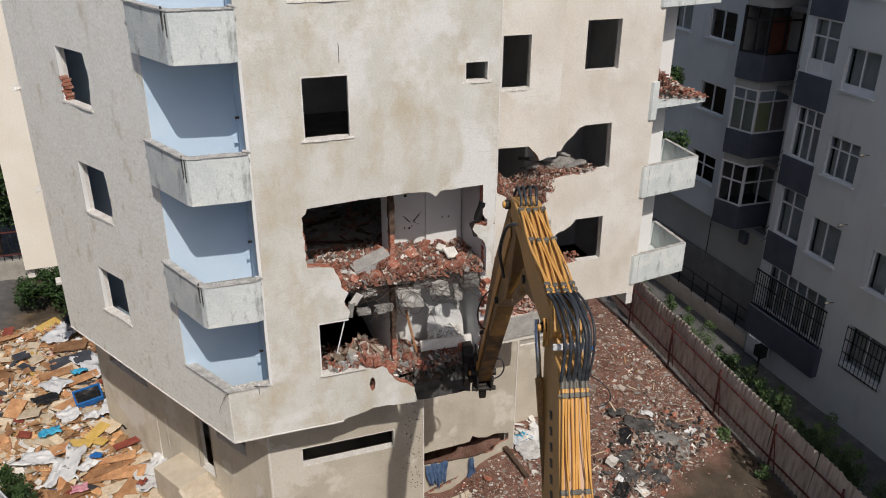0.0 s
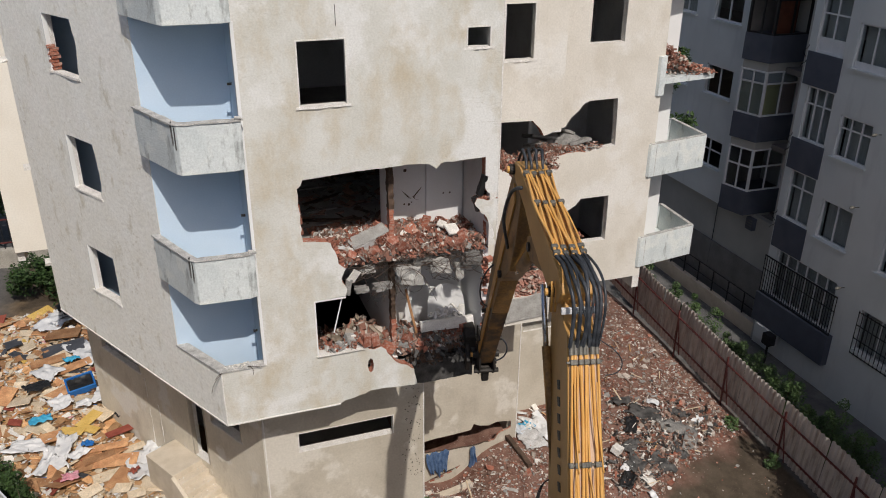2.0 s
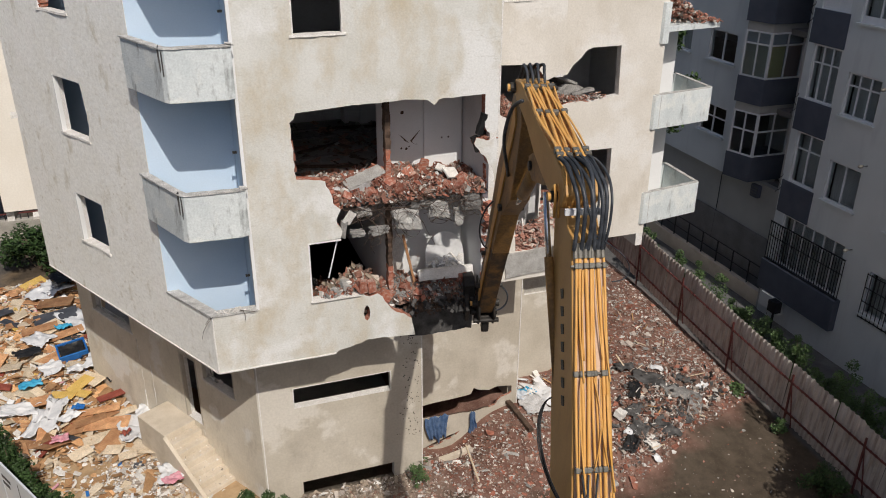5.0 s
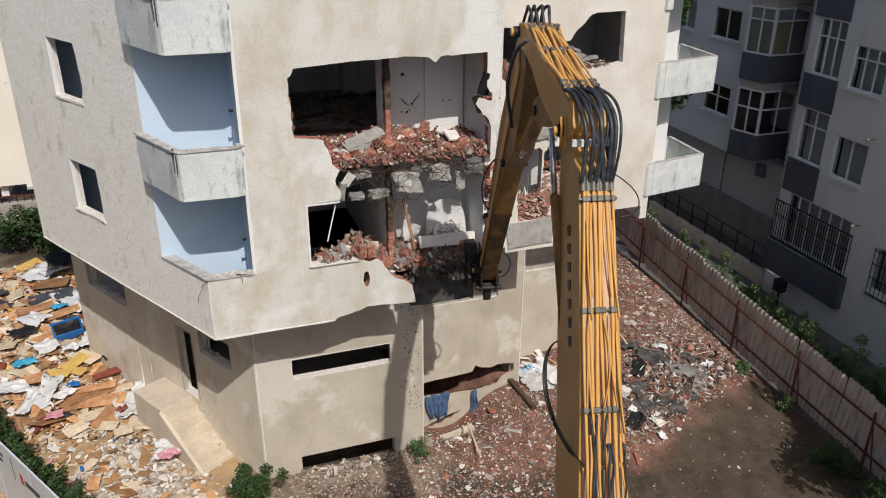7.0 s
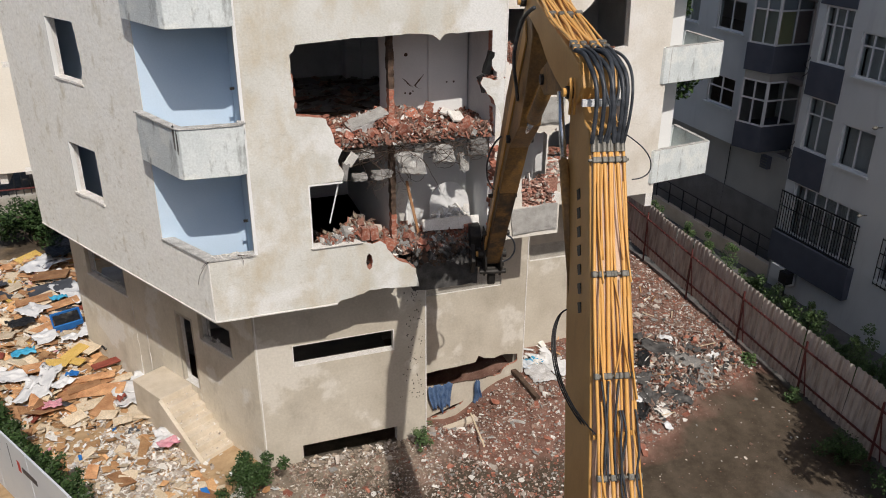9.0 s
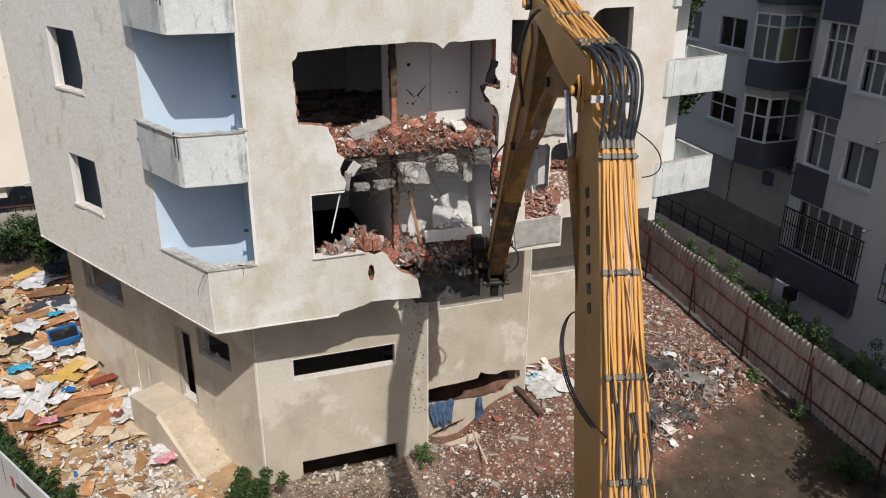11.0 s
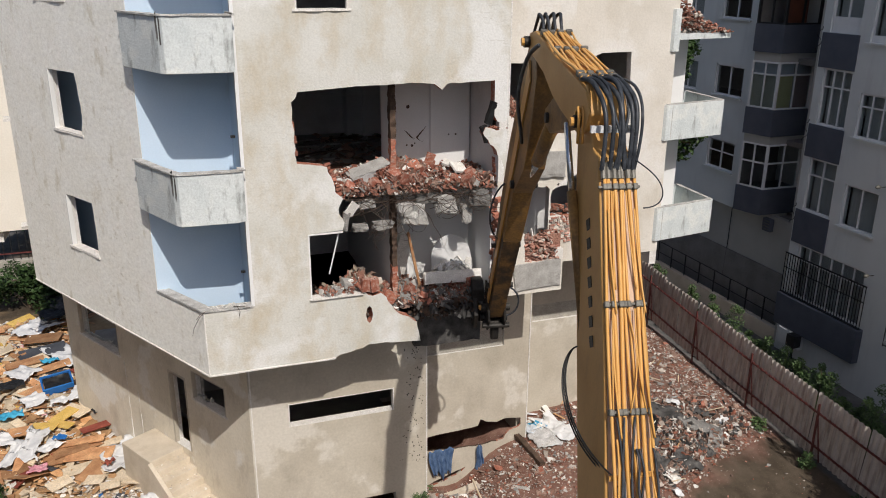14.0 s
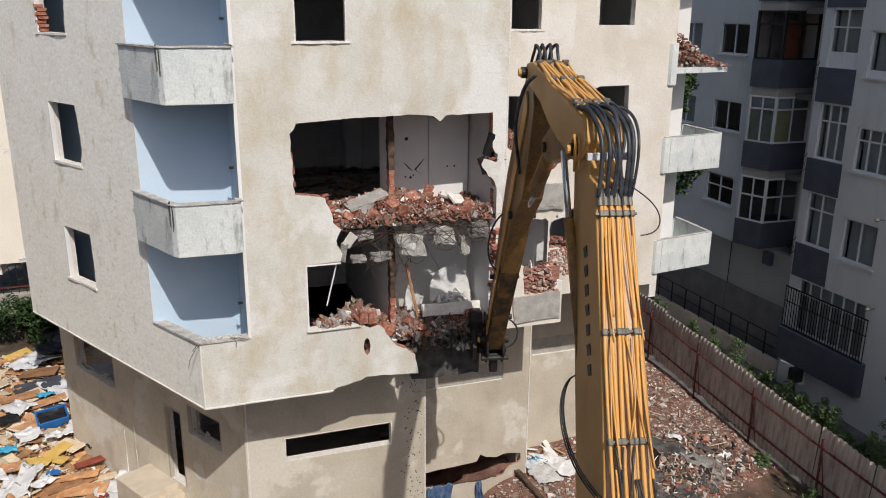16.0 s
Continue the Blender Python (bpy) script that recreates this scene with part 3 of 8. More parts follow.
MATS = [STUCCO, PLASTER_EDGE, INNER, BRICK_WALL, STUCCO_LOW, DARK_BROWN]
SIDE_MATS = [STUCCO_SIDE, PLASTER_EDGE, INNER, BRICK_WALL, STUCCO_LOW]

# front wall with the torn hole
hole = ragged_line([(2.33, 5.55), (2.30, 5.75), (2.11, 5.91), (1.9, 6.0), (1.73, 6.22), (1.6, 6.45), (1.48, 6.55), (1.3, 6.5), (1.13, 6.63)], 0.1, 0.025)
sill_at = len(hole)
hole += [(1.06, 6.61), (-0.03, 6.6), (0.0, 8.02), (0.70, 8.05)]
hole += ragged_line([(0.74, 8.2), (0.62, 8.5), (0.73, 8.72), (0.57, 8.87), (0.5, 9.2), (0.42, 9.4), (0.1, 9.47), (-0.18, 9.51), (-0.21, 10.24),
                     (-0.23, 10.72), (-0.1, 10.91)], 0.1, 0.025)
hole += ragged_line([(0.95, 10.97), (1.9, 10.99), (2.3, 11.0), (2.7, 10.96), (2.86, 10.84), (2.97, 10.96), (3.36, 10.97), (3.6, 10.98)], 0.12, 0.018)
hole += [(4.02, 10.99)]
hole += ragged_line([(4.03, 10.25), (4.1, 10.13), (4.2, 10.1), (4.3, 10.14), (4.35, 10.2), (4.35, 9.97), (4.2, 9.95), (4.0, 9.98), (3.84, 10.02), (3.78, 9.9), (3.9, 9.74), (4.1, 9.5), (4.26, 9.2), (4.28, 8.95), (4.37, 8.8)], 0.1, 0.03)
foot = ragged_line([(0.45, 5.16), (0.55, 5.22), (0.8, 5.25), (1.05, 5.3), (1.2, 5.38), (1.6, 5.36), (2.0, 5.31), (2.38, 5.28), (2.33, 5.55)], 0.1, 0.02)
outline = [(-2.2, BOTTOM)] + foot[:-1] + hole + [(4.37, TOP), (-1.25, TOP), (-1.25, 6.58), (-2.2, 6.58)]
edge = [1] + [1] * (len(foot) - 1) + [3] * sill_at + [1] * 4 + [3] * (len(hole) - sill_at - 4) + [1, 1, 1, 1, 1]
A_HOLES = [rect(-0.06, 0.95, 12.44, 13.78), rect(3.51, 4.07, 13.42, 13.87), rect(-0.16, 0.97, 15.27, 16.7), rect(3.51, 4.07, 16.3, 16.75)]
spot = [(1.22 + 0.075 * math.cos(a * 0.785), 6.08 + 0.2 * math.sin(a * 0.785)) for a in range(8)]
sh = panel(outline, A_HOLES + [spot], (0, 0, 0), (1, 0, 0), (0, 1, 0), 0.22, (0, 1, 2), [edge, 1, 1, 1, 1, 3])
part("wall", sh, MATS, block, "cream front wall with a great ragged hole")

# middle and right front walls, set back
b_hole = [(5.28, 9.95), (5.28, 11.09), (6.15, 11.06)] + ragged_line([(6.25, 10.95), (6.48, 10.63), (6.75, 10.72), (6.97, 10.78)], 0.1, 0.03)
b_low = ragged_line([(6.97, 9.72), (6.8, 9.5), (6.5, 9.25), (6.15, 9.2), (5.85, 9.42), (5.55, 9.72)], 0.12, 0.06) + [(5.29, 9.86)]
b_out = [(4.37, BOTTOM), (6.97, BOTTOM)] + ragged_line([(6.97, 6.02), (6.4, 6.03), (5.88, 6.04), (5.86, 6.4), (5.85, 6.8), (5.55, 6.93), (5.3, 6.9)], 0.1, 0.025) \
    + [(5.22, 6.95), (5.22, 8.0)] + ragged_line([(5.9, 8.0), (6.4, 8.02), (6.6, 7.9), (6.75, 8.1), (6.97, 8.2)], 0.1, 0.03) + b_low + b_hole + [(6.97, TOP), (4.37, TOP)]
sh = panel(b_out, [rect(5.28, 6.1, 12.61, 13.98), rect(5.28, 6.1, 15.5, 16.9)], (0, 2.1, 0), (1, 0, 0), (0, 1, 0), 0.22, (0, 1, 2), [3, 1, 1])
part("wall", sh, [STUCCO_CLEAN] + MATS[1:], block, "cream middle wall, broken through to red brick")
c_torn = ragged_line([(6.97, 10.55), (7.3, 10.5), (7.6, 10.5), (7.75, 10.75), (7.98, 10.93), (8.15, 11.12)], 0.12, 0.04) + [(8.3, 11.17), (9.15, 11.18), (9.2, 9.83), (8.6, 9.75)] \
    + ragged_line([(8.3, 9.72), (7.9, 9.75), (7.5, 9.7), (7.2, 9.76), (6.97, 9.74)], 0.12, 0.04)
C_LOW = len(c_torn) - c_torn.index((8.6, 9.75)) - 1
c_out = [(6.97, 5.55), (10.5, 5.55), (10.5, TOP), (6.97, TOP)] + c_torn
c_hole2 = [(9.15, 8.33), (9.17, 6.93), (8.3, 6.95)] + ragged_line([(7.9, 6.9), (7.5, 6.84), (7.2, 6.92), (7.02, 6.9), (7.02, 7.3), (7.06, 7.64), (7.35, 7.72), (7.66, 7.95), (8.1, 8.15)], 0.12, 0.04) + [(8.25, 8.33)]
C_HOLES = [c_hole2, rect(8.15, 9.18, 12.7, 14.04), rect(8.15, 9.18, 15.6, 16.95)]
sh = panel(c_out, C_HOLES, (0, 3.05, 0), (1, 0, 0), (0, 1, 0), 0.22, (0, 1, 2), [[1, 1, 1, 1] + [3] * (len(c_torn) - C_LOW - 4) + [1] * 4 + [3] * (C_LOW - 1) + [1], [1, 1, 3], 1, 1])
part("wall", sh, [STUCCO_CLEAN] + MATS[1:], block)
# slanting side wall
L_HOLES = [rect(4.2, 5.5, 6.78, 8.08), rect(4.2, 5.5, 9.64, 11.0), rect(4.22, 5.55, 12.5, 13.82), rect(4.22, 5.55, 15.4, 16.7)]
L_CUT = [ragged_line([h[3], (h[0][0] - (0.1 if k in (1, 2) else 0.02), (h[3][1] + h[0][1]) / 2), h[0]], 0.12, 0.045 if k in (1, 2) else 0.012) + [h[1], h[2]] for k, h in enumerate(L_HOLES)]
sh = panel([(0, BOTTOM), (8.0, BOTTOM + 0.12), (8.0, TOP), (1.735, TOP), (1.735, 6.62), (0, 6.58)], L_CUT, CORNER, LDIR, -LOUT, 0.22, (0, 1, 2), [1, 1, 1, 1, 1])
part("wall", sh, SIDE_MATS, block, "rough cream stucco side wall")
# the parts behind: side return, wing, flank and back
end = CORNER + LDIR * 8.0
for a, b in (((end.x, end.y), (end.x, 10.8)), ((end.x, 10.8), (-7.77, 10.8)), ((-7.77, 10.8), (-7.77, 14)), ((-7.77, 14), (10.5, 14)), ((10.5, 14), (10.5, 3.05)),
             ((6.97, 3.05), (6.97, 2.1)), ((4.37, 2.1), (4.37, 0.0))):
    a3, b3 = Vector((*a, 0)), Vector((*b, 0))
    w = (b3 - a3).normalized()
    inward = Vector((w.y, -w.x, 0))
    z0 = 5.55 if a == (end.x, 10.8) else BOTTOM
    zz = (8.8, TOP) if a == (4.37, 2.1) else (z0, TOP)
    for z_0, z_1 in (((BOTTOM, 6.3), (8.0, 9.68), (10.7, TOP)) if a == (6.97, 3.05) else (zz,)):
        # unseen openings added in the rear and end walls to brighten the rooms
        back = [rect(1.5 + 3.4 * q, 3.1 + 3.4 * q, f + 0.8, f + 2.3) for q in range(5) for f in FLOORS] if a == (-7.77, 14) else [rect(0.9, 2.4, f + 0.8, f + 2.3) for f in FLOORS] if a == (end.x, end.y) else []
        sh = panel(rect(0.225, (b3 - a3).length - 0.002, z_0, z_1), back, a3 + inward * 0.001, w, inward, 0.22, (0, 1, 2))
        part("wall", sh, [CREAM] + MATS[1:], block)

# floor slabs; the first two are broken off behind the hole
full = [(-2.15, 0.05), (4.3, 0.24), (4.3, 2.33), (6.9, 2.33), (6.9, 3.28), (10.27, 3.28), (10.27, 13.77), (-7.5, 13.77), (-7.5, 11.03), (-6.0, 11.03), (-6.0, 7.0)]
torn = [(-2.15, 0.05), (0.6, 0.24)] + [(0.8 + i * 0.22 + rng.uniform(-0.05, 0.05), 0.55 + rng.uniform(-0.18, 0.22)) for i in range(16)] + full[2:]
for z, poly in ((BOTTOM, None), (FLOORS[0], torn), (FLOORS[1], torn), (FLOORS[2], full), (FLOORS[3], full), (TOP, full)):
    sh = Shape()
    if z == BOTTOM:
        sh.prism([(-2.15, 0.05), (0.3, 0.24), (2.2, 0.5), (2.5, 1.3), (3.1, 1.9), (4.6, 2.6), (6.9, 2.4), (6.9, 3.28), (10.27, 3.28), (10.27, 13.77), (-7.5, 13.77),
                  (-7.5, 11.03), (-6.0, 11.03), (-6.0, 7.0)], BOTTOM + 0.42, BOTTOM + 0.57)
    else:
        sh.prism(poly, z - 0.14, z + 0.0)
        inset = [(x + (0.25 if x < -5 else 0.02 if x < 0 else -0.02), y + (0.3 if y < 1 else 0.02 if y < 5 else -0.02)) for x, y in poly]
        part("ceiling_plaster", Shape().prism(inset, z - 0.165, z - 0.143), [WHITE_PAINT], block, "white ceiling plaster under a slab")
    # lowest slab is coloured dark to deepen the shade under the overhang
    part("floor_slab", sh, [DARK_CONCRETE if z == BOTTOM else SLAB], block)

# inner walls
inner = Shape()
for x0, y0, x1, y1, z0, z1 in ((1.92, 0.75, 2.05, 5.2, 5.75, 8.55), (1.92, 0.75, 2.05, 1.32, 8.75, 11.35), (-1.2, 5.2, 4.2, 5.32, 5.75, 8.55), (-1.2, 5.2, 4.2, 5.32, 11.56, 17.4),
                               (-1.2, 6.85, 2.27, 6.97, 8.75, 11.35), (2.27, 6.35, 4.3, 6.47, 8.75, 11.35), (2.27, 6.474, 2.39, 6.85, 8.75, 11.35), (4.16, 0.35, 4.3, 5.2, 5.75, 11.35), (4.16, 0.24, 4.3, 5.2, 11.55, 17.4),
                               (2.05, 1.75, 4.16, 1.87, 5.75, 11.35), (-1.2, 3.6, -0.2, 3.72, 5.75, 8.55), (6.9, 3.9, 7.0, 6.5, 5.75, 17.4), (4.4, 3.8, 7.28, 3.9, 5.75, 8.55), (4.3, 6.5, 10.2, 6.62, 5.75, 17.4)):
    inner = Shape().box(Matrix.Translation(((x0 + x1) / 2, (y0 + y1) / 2, (z0 + z1) / 2)), x1 - x0, y1 - y0, z1 - z0)
    part("partition", inner, [WHITE_PAINT if x0 > 1.9 and x1 < 4.35 else INNER], block, "bare plastered partition wall")
for x0, y0, x1, y1, z0, z1 in ((2.7, 6.2, 3.3, 6.348, 8.74, 11.35), (3.16, 1.66, 4.1, 1.75, 8.74, 11.35)):
    part("pilaster", Shape().box(Matrix.Translation(((x0 + x1) / 2, (y0 + y1) / 2, (z0 + z1) / 2)), x1 - x0, y1 - y0 - 0.004, z1 - z0), [INNER if x0 < 2 else WHITE_PAINT], block, bevel=0.008)
# partition behind the side windows, in the same blue shade tint
m = Matrix((LDIR, -LOUT, Vector((0, 0, 1)))).transposed().to_4x4()
m.translation = CORNER + LDIR * 5.9 - LOUT * 0.95 + Vector((0, 0, 11.6))
part("partition", Shape().box(m, 4.4, 0.12, 11.6), [LOGGIA_PAINT], block, "bare plastered partition wall")
# thin plaster edge along the overhang
for a, b in (((-2.2, -0.004, BOTTOM), (0.45, -0.004, BOTTOM)), ((-2.203, -0.004, BOTTOM), (-2.203, -0.004, 6.58)), (tuple(CORNER + LOUT * 0.004 + Vector((0, 0, BOTTOM))), tuple(CORNER + LDIR * 8.0 + LOUT * 0.004 + Vector((0, 0, BOTTOM + 0.12))))):
    part("corner_bead", rough_run([a, b], 0.03, 0.03, 0.003, 0.4), [PLASTER_EDGE], block)
# exposed column between the two rooms
for z0, z1 in ((5.75, 8.5), (8.64, 11.36)):
    zm = z0 + (z1 - z0) * 0.42
    for za, zb, mat in ((z0, zm, BRICK_WALL), (zm, z1, DARK_BROWN)):
        col = rough_run([(1.965, 0.66, za), (1.965, 0.66, zb)], 0.115, 0.2, 0.014, 0.08)
        part("column", col, [mat], block, "brick column stripped of its plaster")

# window reveals and sills
def opening(s0, s1, z0, z1, origin, u, out, sill=True, frame_w=0.03, mat=PLASTER_EDGE, far_only=False):
    o, u, out = Vector(origin), Vector(u).normalized(), Vector(out).normalized()
    def at(s, z, d):
        return o + u * s + Vector((0, 0, z)) + out * d
    sh = Shape()
    runs = ((s0, s0 + frame_w, z0, z1), (s1 - frame_w, s1, z0, z1), (s0 + frame_w, s1 - frame_w, z1 - frame_w, z1))
    for a, b, c, d in (runs[1:2] if far_only else runs):
        pts = [at(a, c, 0.006), at(b, c, 0.006), at(b, d, 0.006), at(a, d, 0.006), at(a, c, -0.1), at(b, c, -0.1), at(b, d, -0.1), at(a, d, -0.1)]
        sh.add(pts, [(0, 1, 2, 3), (7, 6, 5, 4), (0, 4, 5, 1), (1, 5, 6, 2), (2, 6, 7, 3), (3, 7, 4, 0)])
    part("window_surround", sh, [mat], block)
    if sill:
        sh = Shape()
        n = 7
        pts = []
        for i in range(n + 1):
            s = s0 - 0.06 + (s1 - s0 + 0.12) * i / n
            k = 0.03 + rng.uniform(-0.025, 0.015)
            for dz, dd in ((-0.035, -0.2), (-0.035, k), (0.012, k - 0.006), (0.012, -0.2)):
                pts.append(at(s, z0 + dz + rng.uniform(-0.006, 0.006), dd))
        fs = [(i * 4 + j, i * 4 + (j + 1) % 4, i * 4 + 4 + (j + 1) % 4, i * 4 + 4 + j) for i in range(n) for j in range(4)] + [(3, 2, 1, 0), tuple(n * 4 + j for j in range(4))]
        sh.add(pts, fs)
        part("window_sill", sh, [PLASTER_BIT], block, "chipped stone window sill")


for h in A_HOLES:
    opening(h[0][0], h[1][0], h[0][1], h[2][1], (0, 0, 0), (1, 0, 0), (0, -1, 0))
opening(5.28, 6.1, 12.61, 13.98, (0, 2.1, 0), (1, 0, 0), (0, -1, 0))
for h in C_HOLES[2:]:
    opening(h[0][0], h[1][0], h[0][1], h[2][1], (0, 3.05, 0), (1, 0, 0), (0, -1, 0))
for h in L_HOLES:
    opening(h[0][0], h[1][0], h[0][1], h[2][1], CORNER, LDIR, LOUT, far_only=True, mat=WHITE_PAINT)
sh = Shape()
for a, b in (((-0.03, 6.56), (0.0, 8.02)), ((0.0, 7.99), (0.7, 8.02))):
    sh.box(Matrix.Translation(((a[0] + b[0]) / 2, 0.045, (a[1] + b[1]) / 2)), b[0] - a[0], 0.1, b[1] - a[1])
part("window_surround", sh, [WHITE_PAINT], block)
for x0, x1, y in ((3.25, 6.38, 4.36), (7.8, 10.05, 5.61)):
    part("window_board", Shape().box(Matrix.Translation(((x0 + x1) / 2, y, 2.9)), x1 - x0, 0.04, 0.7), [WALL_GREY], block, "grey board closing a strip window")
sh = Shape().box(Matrix.Translation((0.52, 0.06, 6.58)), 1.14, 0.22, 0.035, jit=0.03)
part("window_sill", sh, [PLASTER_BIT], block, "chipped stone window sill", bevel=0.01)
for x, y, z0, z1 in ((4.37, -0.004, 8.9, TOP), (-1.25, -0.004, 6.6, TOP)):
    sh = Shape().box(Matrix.Translation((x - 0.02 if x > 0 else x + 0.02, y, (z0 + z1) / 2)), 0.03, 0.012, z1 - z0)
    part("corner_bead", sh, [PLASTER_EDGE], block)
part("corner_bead", Shape().box(Matrix.Translation((-1.222, 0.002, 10.4)), 0.066, 0.026, 7.6), [WHITE_PAINT], block, "white painted edge of the loggia")
for z in (9.98, 7.1, 12.85):
    part("door_hook", Shape().bar((-1.262, 0.75, z), (-1.34, 0.75, z), 0.03, 0.05).bar((-1.34, 0.70, z), (-1.34, 0.8, z), 0.02, 0.03), [DARK_METAL], block, "small dark door hook on the loggia's side")

# ---- corner loggias and balconies ----
N_BACK = 1.5
sh = panel(rect(-3.06, -1.25, 5.72, TOP), [], (0, N_BACK, 0), (1, 0, 0), (0, 1, 0), 0.12, (0, 0, 0))
part("loggia_wall", sh, [LOGGIA_PAINT], block, "white back wall of the loggias, tinted blue for skylit shade")
sh = Shape().box(Matrix.Translation((-1.2, (0.225 + N_BACK) / 2, (5.72 + TOP) / 2)), 0.1, N_BACK - 0.23, TOP - 5.72)
part("loggia_wall", sh, [LOGGIA_PAINT], block)


def strip(points, z0, z1, thick, slot=0, left=True):
    """An upright band that follows the points (x, y) at a thickness to one side."""
    pts = [Vector((x, y, 0)) for x, y in points]
    off = []
    for i, p in enumerate(pts):
        ns = []
        for a, b in ((i - 1, i), (i, i + 1)):
            if 0 <= a and b < len(pts):
                d = (pts[b] - pts[a]).normalized()
                ns.append(Vector((-d.y, d.x, 0)) if left else Vector((d.y, -d.x, 0)))
        nrm = sum(ns, Vector()).normalized()
        off.append(p + nrm * thick / max(0.35, nrm.dot(ns[0])))
    sh = Shape()
    n = len(pts)
    vs = [p + Vector((0, 0, z)) for z in (z0, z1) for p in pts] + [p + Vector((0, 0, z)) for z in (z0, z1) for p in off]
    fs = []
    for i in range(n - 1):
        fs += [(i, i + 1, n + i + 1, n + i), (2 * n + i + 1, 2 * n + i, 3 * n + i, 3 * n + i + 1), (n + i, n + i + 1, 3 * n + i + 1, 3 * n + i), (i + 1, i, 2 * n + i, 2 * n + i + 1)]
    fs += [(0, n, 3 * n, 2 * n), (n - 1, 2 * n + n - 1, 3 * n + n - 1, n + n - 1)]
    sh.add(vs, fs, slot)
    return sh


def corner_balcony(z):
    """A balcony round the blunt corner: slab, parapet, coping, a seam down its side."""
    run = [(-3.22, 1.36), (-2.545, -0.15), (-2.45, -0.262), (-1.43, -0.3), (-1.24, -0.23)]
    b = thing("balcony", "grey-white weathered balcony with a stained coping", "", "", (0, 0, z))
    b.parent = block
    ins = [(-1.26, N_BACK - 0.01), (-3.04, N_BACK - 0.01)]
    part("balcony_slab", Shape().prism([(-3.05, 1.2), (-2.42, -0.13), (-1.27, -0.17)] + ins, 0.0, 0.14), [WHITE_RENDER], b)
    part("parapet", strip(run, -0.035, 0.98, 0.12), [WHITE_RENDER], b, bevel=0.012)
    cap = rough_run([(-3.18, 1.4, 0.99), (-2.51, -0.11, 0.99), (-2.42, -0.21, 0.99), (-1.43, -0.25, 0.99), (-1.22, -0.17, 0.99)], 0.165, 0.03, 0.006, 0.16)
    part("coping", cap, [COPING], b, "thin cracked and stained coping")
    part("broken_corner", Shape().box(Matrix.Translation((-1.3, -0.23, 1.02)) @ Matrix.Rotation(0.16, 4, "Y"), 0.12, 0.14, 0.03, jit=0.3), [COPING], b, "broken corner of the coping")
    part("seam", Shape().box(Matrix.Translation((-1.435, -0.297, 0.49)), 0.03, 0.03, 0.97), [WHITE_RENDER], b)
    part("wet_streak", Shape().box(Matrix.Translation((-2.5, -0.208, 0.72)) @ Matrix.Rotation(-0.87, 4, "Z"), 0.035, 0.006, 0.4, jit=0.35), [CHARCOAL], b, "dark dirt streak below the coping")
    part("crack", Shape().box(Matrix.Translation((-2.548, -0.15, 0.8)), 0.03, 0.03, 0.34, jit=0.6), [CHARCOAL], b, "dark crack down the parapet's corner")
    return b


for z in (8.52, 11.385, 14.24):
    corner_balcony(z)
# parapet cap of the lowest loggia, torn and untidy
sh = strip([(-3.09, 1.49), (-2.23, -0.03), (-1.22, -0.03)], 6.585, 6.625, 0.24)
part("coping", sh, [COPING], block, "chipped thin coping")
sh = Shape()
for i in range(26):
    x = rng.uniform(-2.15, -1.3)
    sh.chunk((x, rng.uniform(0.0, 0.2), 6.64), 0.05, flat=0.5)
tagged(sh.make("plaster_crumbs", [PLASTER_BIT]), "grey plaster crumbs along a broken parapet", "rubble", kind="stuff")
sh = Shape()
for pts in (((-2.2, -0.05, 6.6), (-2.3, -0.08, 6.52), (-2.42, -0.06, 6.3), (-2.46, -0.05, 6.12)), ((-2.18, -0.06, 6.62), (-2.28, -0.1, 6.6), (-2.36, -0.12, 6.5)),
            ((-1.62, 0.0, 6.64), (-1.55, -0.08, 6.67), (-1.5, -0.1, 6.56), (-1.52, -0.09, 6.46)), ((-1.6, 0.02, 6.64), (-1.45, -0.08, 6.66), (-1.3, -0.1, 6.62))):
    sh.tube([Vector(p) for p in pts], 0.006, 5)
tagged(sh.make("bent_wires", [REBAR]), "bent wires hanging from a parapet", "wire", kind="stuff")


FLANK_X, FLANK_W = 11.11, 1.2


def side_balcony(z, broken=False):
    b = thing("balcony", "pale grey balcony box on the flank of the block" if not broken else "balcony slab heaped with broken red brick", "", "", (0, 0, z))
    b.parent = block
    part("balcony_slab", Shape().prism([(10.4, 3.05), (12.42, 3.33), (12.5, 5.2), (10.5, 5.2)], 0.0, 0.14), [WHITE_RENDER], b, bevel=0.01)
    if not broken:
        run = [(10.3, 3.06), (10.36, 2.97), (10.52, 3.0), (12.45, 3.3), (12.54, 5.22), (10.52, 5.22)]
        part("parapet", strip(run, -0.02, 0.97, 0.1), [WHITE_RENDER], b, bevel=0.012)
        part("coping", rough_run([(10.36, 3.02, 0.975), (10.52, 3.05, 0.975), (12.41, 3.35, 0.975), (12.49, 5.17, 0.975)], 0.11, 0.02, 0.005, 0.09), [COPING], b, "thin stained coping")
        part("seam", Shape().box(Matrix.Translation((10.56, 3.012, 0.47)), 0.02, 0.016, 0.94), [COPING], b)
    else:
        part("parapet", strip([(10.3, 3.06), (10.36, 2.97), (10.56, 3.0)], -0.3, 0.8, 0.1), [WHITE_RENDER], b, bevel=0.012)
    part("flank_wall", Shape().box(Matrix.Translation((FLANK_X, 4.3, 1.5)), FLANK_W, 0.16, 2.72), [WHITE_PAINT], b, "pale painted wall behind the balcony")


side_balcony(5.88)
side_balcony(8.78)
side_balcony(11.45, True)
side_balcony(14.3)
sh = Shape()
